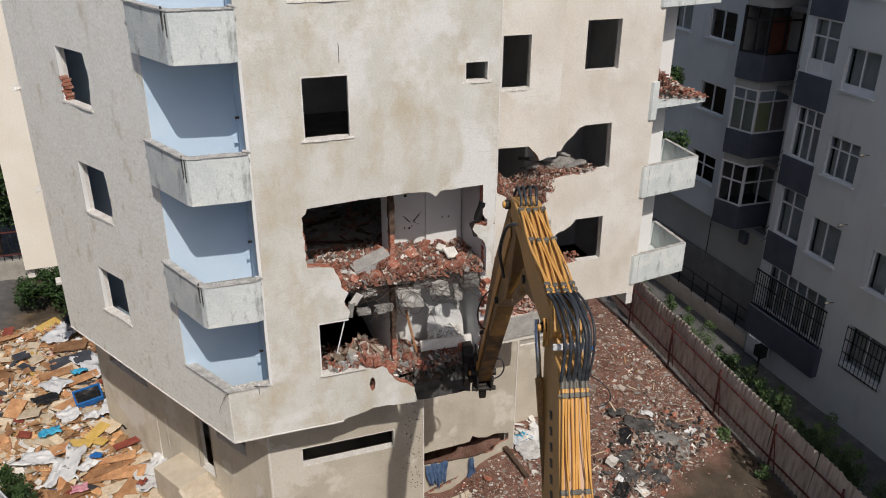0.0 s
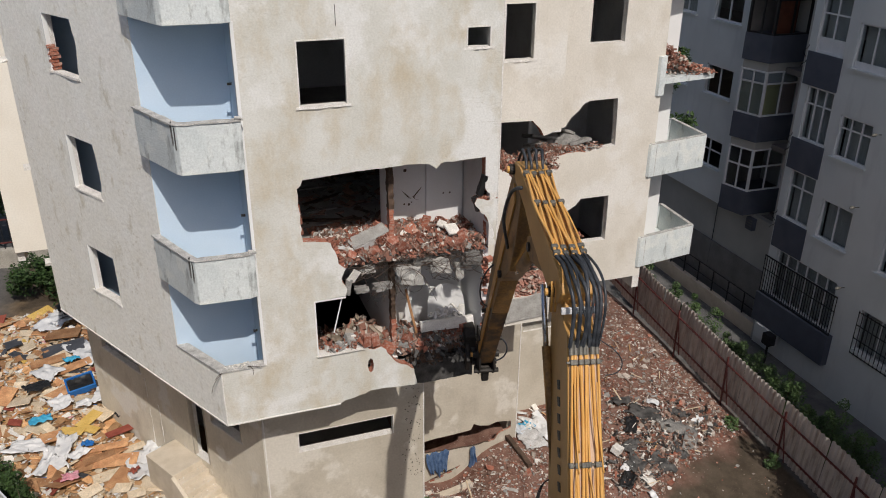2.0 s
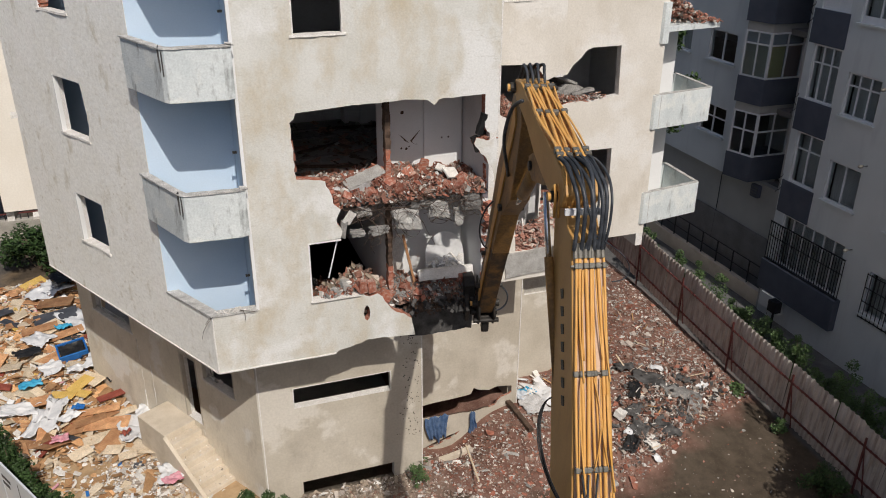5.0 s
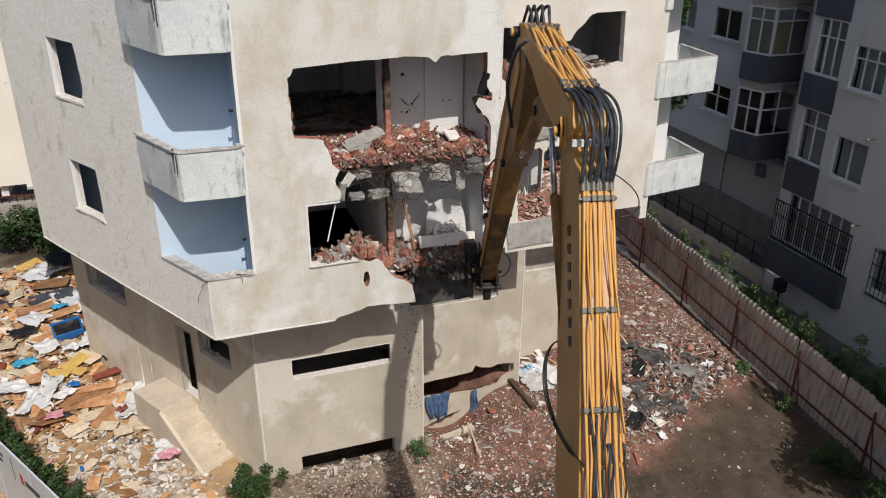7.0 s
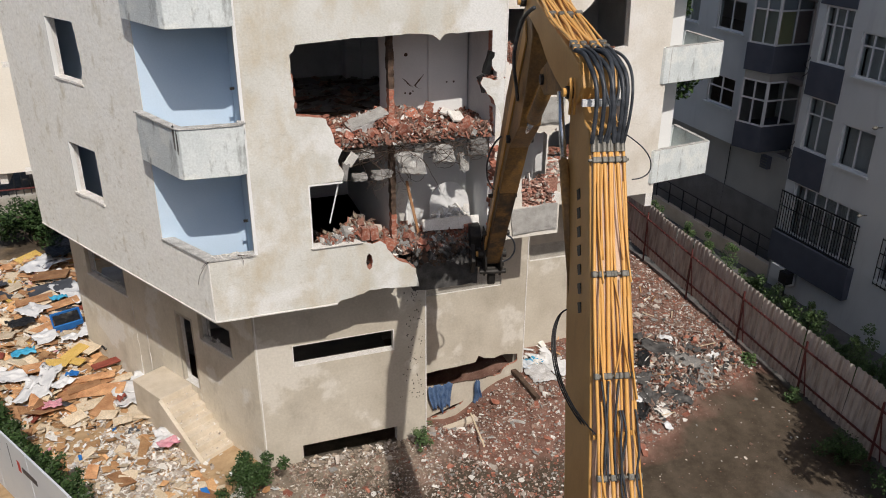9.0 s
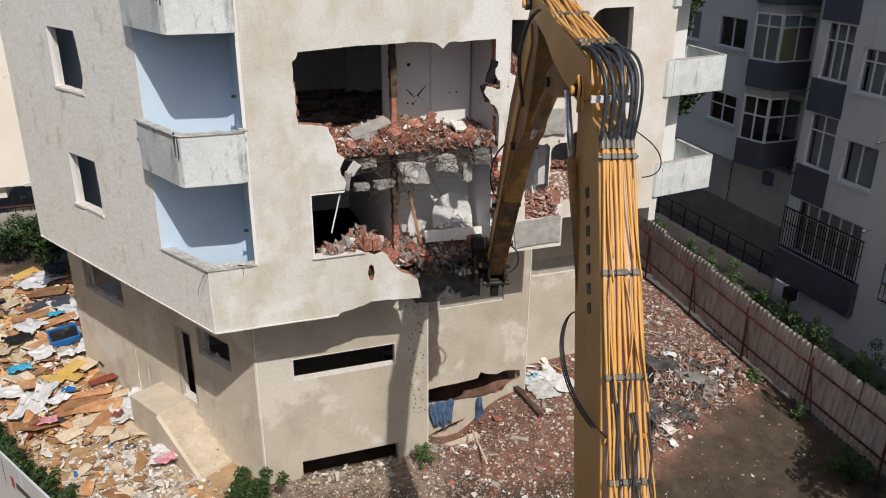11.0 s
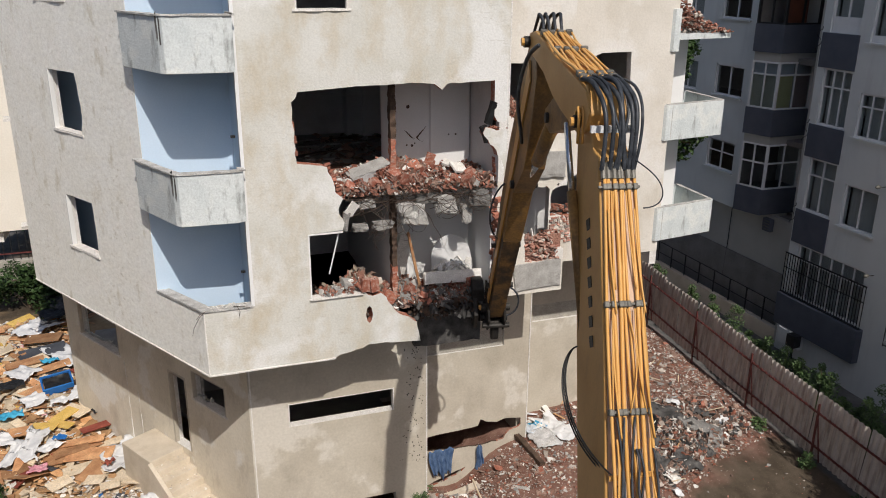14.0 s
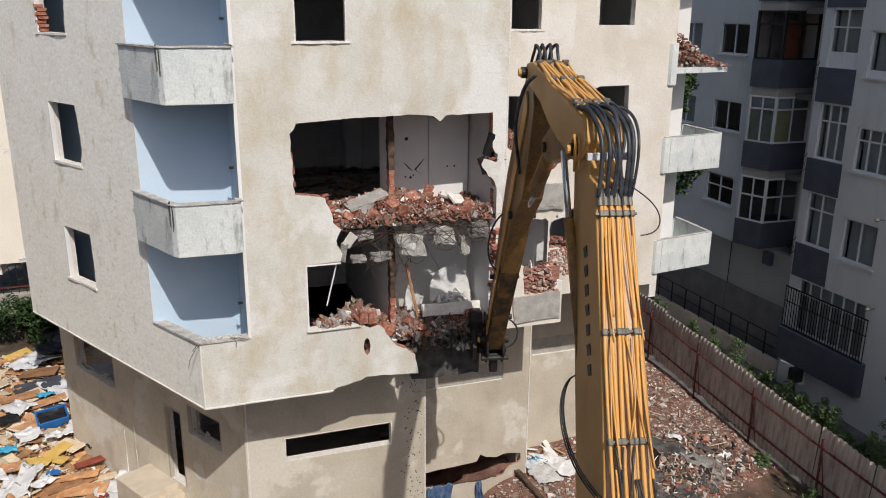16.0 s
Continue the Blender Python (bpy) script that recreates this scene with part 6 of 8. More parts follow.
for w, r0 in PIPES:
    a, b = START + bn * 0.05 - bd * 0.02, START + bn * 0.05 + bd * 0.16
    part("hose_fitting", Shape().tube([boom_pt(a.x, a.y, w), boom_pt(b.x, b.y, w)], r0 + 0.012, 8), [GREY_METAL], digger)
# upper boom pipes
TOP_LINE = [Vector((1.22, 12.0)), Vector((2.57, 12.2)), Vector((3.5, 12.37))]


def top_at(s):
    """A place along the upper boom's back, s metres from the elbow."""
    for a, b in zip(TOP_LINE, TOP_LINE[1:]):
        if s <= (b - a).length or b is TOP_LINE[-1]:
            return a + (b - a).normalized() * s, (b - a).normalized()
        s -= (b - a).length


for i, w in enumerate((0.05, 0.1, 0.155, 0.21, 0.27, 0.33, 0.385, 0.44)):
    pts = []
    for k in range(16):
        q, _ = top_at(2.3 * k / 15)
        pts.append(arm_pt(q.x, q.y + 0.012 * math.sin(i * 2 + k * 0.8), w + 0.022 * math.sin(k * 0.55 + i * 1.7)))
    part("pipe", Shape().tube(pts, 0.015 if i % 2 else 0.023, 8), [YELLOW_PIPE], digger, "yellow hydraulic pipe", smooth=True)
for s in (0.06, 0.2, 1.36, 2.2):
    for w0, w1 in ((0.02, 0.13), (0.14, 0.23), (0.25, 0.35), (0.37, 0.48)):
        q, ud = top_at(s + 0.02 * math.sin(w0 * 40))
        m = Matrix((SIDE, UH * ud.x + Vector((0, 0, ud.y)), UH * -ud.y + Vector((0, 0, ud.x)))).transposed().to_4x4()
        m.translation = arm_pt(q.x, q.y, (w0 + w1) / 2)
        part("pipe_clamp", Shape().box(m, (w1 - w0) * 0.9, 0.075, 0.085), [GREY_METAL], digger, "grey pipe clamp", bevel=0.014)


hr = random.Random(4)


def hose(a, b, c, d, r0, rings=True):
    """A rubber hose along a bent line from a by b and c to d, ribbed."""
    pts, rad = [], []
    n = 140 if rings else 30
    wave = hr.uniform(0, 6)
    for i in range(n + 1):
        t = i / n
        p = Vector(a) * (1 - t) ** 3 + Vector(b) * 3 * t * (1 - t) ** 2 + Vector(c) * 3 * t * t * (1 - t) + Vector(d) * t ** 3
        if rings:
            k = 0.016 * math.sin(math.pi * t)
            p = p + SIDE * (k * math.sin(t * 9 + wave)) + Vector((0, 0, 1)) * (k * 0.6 * math.cos(t * 7 + wave))
        pts.append(p)
        rad.append(r0 * (1.1 if i % 2 else 0.84) if rings else r0)
    return Shape().tube(pts, rad, 8)


for i, (w, mid, at) in enumerate(((0.05, 0.13, 0.02), (0.12, 0.21, 0.13), (0.19, 0.28, 0.33), (0.26, 0.36, 0.23), (0.33, 0.42, 0.385), (0.39, 0.47, 0.44), (0.46, 0.58, 0.47))):
    thin = i == 6
    sh = hose(arm_pt(1.22, 12.0, w), arm_pt(0.8, 12.02 + hr.uniform(0, 0.05), w + 0.03), arm_pt(0.34, 12.02, mid), boom_pt(0.38, 11.14, at), 0.019 if thin else 0.028, not thin)
    part("hose", sh, [RUBBER], digger, "ribbed black rubber hose", smooth=True)
for a, b, r0 in ((0.4, 0.16, 0.017), (0.3, 0.2, 0.018), (0.16, 0.42, 0.017)):
    part("hose", hose(arm_pt(1.2, 12.04, a), arm_pt(0.72, 12.06, a + 0.03), arm_pt(0.33, 11.9, a + (0.07 if a > 0.4 else 0.0)), boom_pt(0.38, 11.05, b), r0, True), [RUBBER], digger, smooth=True)
for a in (0.06, 0.14, 0.24):
    part("pipe", Shape().tube([arm_pt(1.05, 11.95, a), arm_pt(0.9, 11.8, a + 0.01), arm_pt(0.86, 11.62, a + 0.02), arm_pt(0.9, 11.48, a + 0.02)], 0.017, 8), [YELLOW_PIPE], digger, smooth=True)
for a in (-0.02, 0.03):
    part("pipe", Shape().tube([arm_pt(1.02, 11.3, a), arm_pt(1.02, 11.6, a), arm_pt(1.08, 11.7, a), arm_pt(1.16, 11.64, a), arm_pt(1.2, 11.5, a)], 0.02, 8), [YELLOW_PIPE], digger, "bent yellow pipe round the elbow pin", smooth=True)
part("hose", hose(arm_pt(0.38, 11.36, 0.3), arm_pt(0.36, 11.24, 0.44), arm_pt(0.34, 11.16, 0.6), arm_pt(0.34, 11.06, 0.68), 0.008, False), [RUBBER], digger, smooth=True)
part("hose", hose(arm_pt(0.34, 11.06, 0.68), arm_pt(0.34, 10.93, 0.8), arm_pt(0.34, 10.73, 0.82), arm_pt(0.36, 10.72, 0.57), 0.008, False), [RUBBER], digger, "thin slack hose looping beside the pipes", smooth=True)
for i, w in enumerate((0.1, 0.18, 0.27, 0.36)):
    part("hose", hose(arm_pt(3.55, 12.36, w), arm_pt(3.65, 12.68, w), arm_pt(4.1, 12.66, w + 0.03), arm_pt(4.25, 12.15, w), 0.024), [RUBBER], digger, "hose loop over the arm joint", smooth=True)
part("hose", hose(arm_pt(3.2, 12.2, -0.03), arm_pt(4.0, 11.9, -0.2), arm_pt(3.9, 11.3, -0.16), arm_pt(4.5, 10.6, 0.05), 0.03), [RUBBER], digger, smooth=True)
part("hose", hose(arm_pt(7.5, 7.0, 0.45), arm_pt(7.5, 6.9, 0.85), arm_pt(7.6, 6.3, 0.8), arm_pt(7.6, 6.3, 0.45), 0.02, False), [RUBBER], digger, smooth=True)
part("hose", hose(arm_pt(5.9, 9.6, 0.06), arm_pt(6.0, 9.3, -0.25), arm_pt(6.2, 8.6, -0.2), arm_pt(6.4, 8.4, 0.06), 0.018, False), [RUBBER], digger, smooth=True)
# loose hose beside the lower boom
for k in (0, 1, 2):
    part("hose", hose(arm_pt(0.35, 9.1, -0.05), arm_pt(0.35 - 0.05 * k, 9.1, -0.26 - 0.06 * k), arm_pt(0.1, 8.25 - 0.08 * k, -0.34), boom_pt(-1.16 - 0.03 * k, 8.42 - 0.06 * k, 0.03 + 0.04 * k), 0.010, False), [BLACK_PLASTIC], digger, "slack black hose", smooth=True)
for w in (0.08, 0.42):
    for s in (0.5, 1.75, 2.85):
        p0 = START + bn * 0.09 + bd * s
        k = 0.1 * math.sin(s * 5 + w * 9)
        part("hose", hose(boom_pt(p0.x, p0.y, w), boom_pt(p0.x + bd.x * 0.5, p0.y + bd.y * 0.5, w + k * 0.6), boom_pt(p0.x + bd.x * 0.6, p0.y + bd.y * 0.6, w - k), boom_pt(p0.x + bd.x * 1.1, p0.y + bd.y * 1.1, w + 0.05), 0.011, False),
             [YELLOW_PIPE], digger, smooth=True)
for w in (0.27, 0.3, 0.44):
    p0 = START + bn * 0.1 + bd * 2.95
    part("hose", hose(boom_pt(p0.x, p0.y, w), boom_pt(p0.x + bd.x * 0.3, p0.y + bd.y * 0.3, w + 0.08), boom_pt(p0.x + bd.x * 0.6, p0.y + bd.y * 0.6, w - 0.07), boom_pt(p0.x + bd.x * 0.95, p0.y + bd.y * 0.95, w + 0.02), 0.014), [RUBBER], digger, smooth=True)
lr = random.Random(19)
for k in range(9):
    s0 = (0.3, 1.55, 2.64)[k % 3]
    w0 = lr.uniform(0.05, 0.46)
    w1, w2 = w0 + lr.uniform(-0.1, 0.1), w0 + lr.uniform(-0.09, 0.09)
    pts = []
    for q in range(13):
        f = q / 12
        p0 = START + bn * (0.075 + 0.02 * math.sin(math.pi * f)) + bd * (s0 + 1.05 * f)
        w = w0 + (w1 - w0) * f + (w2 - (w0 + w1) / 2) * 0.8 * math.sin(math.pi * f)
        pts.append(boom_pt(p0.x, p0.y, max(0.03, min(0.48, w))))
    part("hose", Shape().tube(pts, 0.009 if k % 3 < 2 else 0.014, 7), [YELLOW_PIPE if k % 3 < 2 else RUBBER], digger, smooth=True)
part("hose_bracket", Shape().bar(boom_pt(-1.14, 8.36, 0.02), boom_pt(-1.14, 8.4, 0.5), 0.03, 0.05), [YELLOW_PIPE], digger)
# plain bars where the maker's lettering stands on the boom's side
for i in range(7):
    s = 0.55 + i * 0.215
    a = START + bd * s - bn * 0.40
    m = Matrix((UH * bd.x + Vector((0, 0, bd.y)), UH * bn.x + Vector((0, 0, bn.y)), -SIDE)).transposed().to_4x4()
    m.translation = boom_pt(a.x, a.y, -0.003)
    part("print", Shape().box(m, 0.13, 0.13, 0.012), [DARK_METAL], digger, "dark painted mark")
# body and tracks, under the camera
body_u, body_w = -5.2, 0.25
m0 = Matrix((SIDE, UH, Vector((0, 0, 1)))).transposed().to_4x4()
for nm, du, dw, z, sx, sy, sz, mat in (("house_body", -1.3, 0.5, 1.75, 2.9, 3.6, 1.5, YELLOW), ("counterweight", -3.5, 0.5, 1.7, 2.9, 0.9, 1.4, DARK_METAL), ("cab", 0.6, -0.5, 2.3, 1.0, 1.6, 1.9, YELLOW),
                                      ("turntable", -1.0, 0.5, 0.85, 1.8, 1.8, 0.35, DARK_METAL)):
    m = m0.copy()
    m.translation = base_pt(body_u + du, z, body_w + dw)
    part(nm, Shape().box(m, sx, sy, sz), [mat], digger, bevel=0.08)
for dw in (-1.2, 1.2):
    n = 12
    loop = [(1.9 + 0.42 * math.cos(a), 0.42 + 0.42 * math.sin(a)) for a in [math.pi / 2 - math.pi * i / n for i in range(n + 1)]]
    loop += [(-2.4 - 0.42 * math.cos(a), 0.42 + 0.42 * math.sin(a)) for a in [-math.pi / 2 + math.pi * i / n for i in range(n + 1)]]
    poly = [(body_u - 0.6 + u, GZ + z) for u, z in loop]
    part("track", plate(poly, body_w + dw + 0.2, body_w + dw + 0.8, at=base_pt), [DARK_METAL], digger, "steel crawler track")

# ---- rubble in and round the hole ----


def scatter(name, label, n, place, sizes, mats, seed, flat=0.8, weights=None, category="rubble", wild=False, plates=0.0):
    """Loose broken lumps; place(r) gives a point."""
    global rng
    rng = random.Random(seed)
    sh = Shape()
    for _ in range(n):
        p = place(rng)
        if p is None:
            continue
        s = sizes[0] + (sizes[1] - sizes[0]) * rng.random() ** 2.2
        slot = rng.choices(range(len(mats)), weights)[0] if weights else rng.randrange(len(mats))
        turn = Euler((rng.uniform(-1.4, 1.4), rng.uniform(-1.4, 1.4), rng.uniform(0, 6.3))) if wild else None
        if plates and rng.random() < plates:
            sh.shard(p, s * 0.8, slot, min(0.3, flat * 0.45), turn)
        else:
            sh.chunk(p, s, slot, flat, turn)
    return tagged(sh.make(name, mats), label, category, kind="stuff")


def mound(name, label, x0, x1, y0, y1, z0, height, mats, seed, step=0.09):
    """A heap of crushed matter as a rough sheet with a skirt."""
    nx, ny = int((x1 - x0) / step), int((y1 - y0) / step)
    vs = []
    for j in range(ny + 1):
        for i in range(nx + 1):
            x, y = x0 + (x1 - x0) * i / nx, y0 + (y1 - y0) * j / ny
            e = min(i, nx - i, j * 2 + 3, ny - j) / 5
            h = height(x, y) * min(1, e) + noise.noise(Vector((x * 5, y * 5, seed))) * 0.05 + noise.noise(Vector((x * 14, y * 14, seed))) * 0.025
            vs.append((x, y, z0 + max(-0.02, h)))
    fs = [(j * (nx + 1) + i, j * (nx + 1) + i + 1, (j + 1) * (nx + 1) + i + 1, (j + 1) * (nx + 1) + i) for j in range(ny) for i in range(nx)]
    sh = Shape().add(vs, fs)
    return tagged(sh.make(name, mats), label, "rubble", kind="stuff")


def pile2(x, y):
    """Height of the heap on the upper torn floor."""
    d = max(0.0, min(1, (x - 0.3) / 0.7)) * max(0.0, min(1, (4.25 - x) / 0.3))
    return d * (0.04 + 0.27 * math.exp(-((y - 1.0) / 0.55) ** 2) * (0.75 + 0.45 * math.sin(x * 1.7 + 4.6)) + 0.05 * math.sin(x * 3.3))


def pile1(x, y):
    d = max(0.0, min(1, (x - 0.1) / 0.4)) * max(0.0, min(1, (4.2 - x) / 0.3))
    return d * (0.12 + 0.42 * math.exp(-((y - 0.9) / 0.7) ** 2) + 0.08 * math.sin(x * 3.1 + 1))


mound("crushed_rubble", "heap of crushed red brick on a torn floor", 0.3, 4.15, 0.35, 2.6, FLOORS[1], pile2, [RED_DUST], 1)
mound("crushed_rubble", "heap of crushed brick and mortar on a torn floor", 0.0, 4.12, 0.35, 2.6, FLOORS[0], pile1, [DUST], 2)


def on2(r):
    x, y = r.uniform(0.3, 4.15), 0.25 + 1.9 * r.random() ** 1.3
    return (x, y, FLOORS[1] + max(0.05, pile2(x, y)) + r.uniform(-0.02, 0.1))


def on1(r):
    x, y = r.uniform(0.0, 4.1), 0.25 + 2.1 * r.random() ** 1.2
    return (x, y, FLOORS[0] + max(0.03, pile1(x, y)) + r.uniform(-0.02, 0.08))


scatter("brick_rubble", "broken hollow red bricks, mortar and plaster on a torn floor", 5600, on2, (0.02, 0.15), [BRICK, DUSTY_BIT, PLASTER_BIT, RED_DUST, DUST, CONCRETE], 5, weights=(3.4, 1.7, 0.9, 3.0, 2.6, 0.7), flat=0.36, wild=True, plates=0.55)
scatter("brick_rubble", "broken bricks, mortar and plaster on a torn floor", 4200, on1, (0.02, 0.15), [BRICK, DARK_CONCRETE, PLASTER_BIT, DUST], 6, weights=(3.2, 3, 1.0, 3), flat=0.36, wild=True, plates=0.5)
# whole and broken hollow bricks, told apart one by one


def hollow_brick(long, seed):
    """A hollow clay brick: four webs round two by three channels, one end broken off askew."""
    r = random.Random(seed)
    sh = Shape()
    w, h, t = 0.19, 0.135, 0.014
    cut = [r.uniform(-0.05, 0.02) for _ in range(8)]

    def web(x0, x1, z0, z1, k):
        a, b = -long / 2, long / 2 + cut[k]
        c = long / 2 + cut[(k + 3) % 8]
        pts = [(x0, a, z0), (x1, a, z0), (x1, b, z0), (x0, c, z0), (x0, a, z1), (x1, a, z1), (x1, c, z1), (x0, b, z1)]
        sh.add(pts, [(3, 2, 1, 0), (4, 5, 6, 7), (0, 1, 5, 4), (1, 2, 6, 5), (2, 3, 7, 6), (3, 0, 4, 7)])

    for k, z in enumerate((0, (h - t) / 2, h - t)):
        web(-w / 2, w / 2, z, z + t, k)
    for k, x in enumerate((-w / 2, -w / 6, w / 6 - t, w / 2 - t)):
        web(x, x + t, t, (h - t) / 2, 3 + k)
        web(x, x + t, (h + t) / 2, h - t, 2 + k)
    return sh


BRICK_EACH = surf("red_clay_brick", (0.25, 0.08, 0.05), (0.38, 0.15, 0.10), scale=7, fine=60, bump=0.4, each=0.35, stain=(0.50, 0.42, 0.36), stain_scale=(5, 5, 5), stain_lo=0.46, stain_hi=0.64, stain_amount=0.7)
kinds = []
for q, long in enumerate((0.28, 0.2, 0.15, 0.11)):
    ob = hollow_brick(long, q + 3).make("hollow_brick", [BRICK_EACH])
    kinds.append(ob)
hb = random.Random(88)


def lay_brick(x, y, z, wild=1.1, label="broken hollow red brick lying on a rubble heap"):
    k = kinds[hb.randrange(4)]
    ob = k if not k.get("label") else k.copy()
    if ob is not k:
        scene.collection.objects.link(ob)
    ob.matrix_world = Matrix.LocRotScale(Vector((x, y, z)), Euler((hb.uniform(-wild, wild), hb.uniform(-wild, wild), hb.uniform(0, 6.3))), None)
    return tagged(ob, label, "brick", "loose hollow bricks")


for q in range(52):
    x, y, z = on2(hb)
    lay_brick(0.5 + (x - 0.3) * 0.92, max(0.3, y * 0.8), z)
for q in range(34):
    x, y, z = on1(hb)
    lay_brick(x, max(0.3, y * 0.8), z)
# lip of the upper floor: bricks spilling over its edge
scatter("brick_rubble", "bricks and mortar spilling over a torn floor edge", 1300,
        lambda r: (r.uniform(0.5, 4.2), r.uniform(0.15, 0.55), FLOORS[1] + r.uniform(-0.06, 0.14)), (0.025, 0.14), [BRICK, CONCRETE, PLASTER_BIT, RED_DUST, DUST], 8, weights=(2.6, 1.3, 0.7, 3, 2.8), flat=0.36, wild=True, plates=0.5)


def lump(name, label, at, size, mat, seed, squash=(1, 1, 1), cuts=3):
    """One big broken lump with a knobbly skin."""
    bm = bmesh.new()
    bmesh.ops.create_icosphere(bm, subdivisions=cuts, radius=1)
    for v in bm.verts:
        n = noise.noise(v.co * 1.3 + Vector((seed, seed * 2, 0))) * 0.4 + noise.noise(v.co * 3.5 + Vector((seed, 0, 0))) * 0.14 + noise.noise(v.co * 9 + Vector((0, seed, 0))) * 0.05
        v.co = Vector([c / max(0.55, max(abs(c) for c in v.co) * 1.15) * 0.85 for c in v.co]) if cuts > 3 else v.co
        v.co *= 1 + n
        v.co = Vector((v.co.x * squash[0], v.co.y * squash[1], v.co.z * squash[2])) * size
    me = bpy.data.meshes.new(name)
    bm.to_mesh(me)
    bm.free()
    me.materials.append(mat)
    ob = new(name, me)
    ob.location = at
    return tagged(ob, label, "rubble")


PALE_LUMP = surf("pale_broken_concrete", (0.40, 0.385, 0.36), (0.54, 0.53, 0.50), scale=4, fine=45, bump=0.6, bump_dist=0.02, fine_amount=0.25)
for k, (x, y, z, s, sq) in enumerate(((2.3, 0.3, 8.2, 0.33, (1.15, 0.6, 0.9)), (3.05, 0.3, 8.34, 0.26, (1.1, 0.6, 0.95)), (3.85, 0.3, 8.42, 0.28, (1.0, 0.6, 0.9)), (1.3, 0.3, 8.5, 0.17, (1.3, 0.6, 0.7)),
                                       (1.65, 0.3, 7.98, 0.2, (1.3, 0.5, 0.5)), (3.6, 0.45, 8.0, 0.2, (0.7, 0.4, 1.3)), (1.15, 0.35, 7.95, 0.16, (1.2, 0.6, 0.7)), (2.7, 0.4, 8.5, 0.3, (1.4, 0.7, 0.5)))):
    lump("concrete_lump", "broken concrete lump hanging in bent rebar", (x, y, z), s, PALE_LUMP if k in (0, 1, 3, 5) else CONCRETE if k in (4, 6) else DARK_CONCRETE, k * 3.7, sq, 4)
# rebar tangle
rr = random.Random(12)
sh = Shape()
for i in range(105):
    x = rr.uniform(1.1, 4.0)
    p = Vector((x, rr.uniform(0.0, 0.6), FLOORS[1] + rr.uniform(-0.35, 0.05)))
    pts = [p]
    d = Vector((rr.uniform(-1, 1), rr.uniform(-0.35, 0.1), rr.uniform(-0.5, 0.1)))
    for k in range(5):
        d = (d + Vector((rr.uniform(-0.7, 0.7), rr.uniform(-0.3, 0.3), rr.uniform(-0.45, 0.3)))).normalized()
        pts.append(pts[-1] + d * rr.uniform(0.12, 0.26))
    if min(q.x for q in pts) > 0.85 and min(q.z for q in pts) > (8.05 if x > 2.4 else 7.7):
        sh.tube(pts, 0.0055, 5)
for x0, x1, dz in ((0.75, 4.2, -0.05), (0.8, 4.2, -0.12), (0.9, 4.1, -0.2)):
    sh.tube([(x0 + (x1 - x0) * i / 12, 0.2 + rr.uniform(-0.08, 0.08), FLOORS[1] + dz + rr.uniform(-0.07, 0.07)) for i in range(13)], 0.008, 5)
for i in range(9):
    x = rr.uniform(1.0, 2.2)
    pts = [Vector((x, 0.3, 7.95))]
    for k in range(6):
        pts.append(pts[-1] + Vector((rr.uniform(-0.18, 0.18), rr.uniform(-0.06, 0.06), rr.uniform(-0.2, 0.08))))
    sh.tube(pts, 0.005, 5)
for cx, cz, rad in ((2.3, 8.2, 0.36), (3.05, 8.34, 0.29), (3.8, 8.42, 0.26), (1.55, 7.98, 0.24), (1.3, 8.48, 0.2)):
    for q in range(3):
        a0, k = rr.uniform(0, 6.28), rr.uniform(0.75, 1.12)
        lean = rr.uniform(-0.6, 0.6)
        sh.tube([(cx + rad * k * math.cos(a0 + t * 0.4), 0.08 - 0.06 * math.sin(t * 0.5 + q), cz + rad * k * 0.8 * math.sin(a0 + t * 0.4) + lean * rad * math.cos(t * 0.4)) for t in range(10)], 0.0045, 5)
tagged(sh.make("rebar_tangle", [REBAR]), "tangle of bent rusty rebar along a torn slab", "rebar", kind="stuff")
# single large pieces in the hole
def slab_piece(name, label, at, size, turn, mat, category="rubble"):
    bm = bmesh.new()
    bmesh.ops.create_cube(bm, size=1)
    long = max(size)
    bmesh.ops.subdivide_edges(bm, edges=bm.edges[:], cuts=5 if long > 0.3 else 3, use_grid_fill=True)
    k = sum(at) * 3.1
    for v in bm.verts:
        p = Vector((v.co.x * size[0], v.co.y * size[1], v.co.z * size[2]))
        n = noise.noise(p * 5 + Vector((k, 0, 0))) * 0.6 + noise.noise(p * 13 + Vector((0, k, 0))) * 0.4
        edge = sum(1 for c in v.co if abs(c) > 0.49)
        amp = min(min(size) * 0.9, 0.12) * (0.12 if edge < 2 else 0.6)
        v.co = p - v.co.normalized() * abs(n) * amp + Vector((noise.noise(p * 3 + Vector((k, k, 0))), 0, noise.noise(p * 3 + Vector((0, k, k))))) * (min(0.04, long * 0.06) if min(size) > 0.07 else 0)
    me = bpy.data.meshes.new(name)
    bm.to_mesh(me)
    bm.free()
    me.materials.append(mat)
    ob = new(name, me)
    ob.matrix_world = pose(*at, *turn)
    return tagged(ob, label, category)


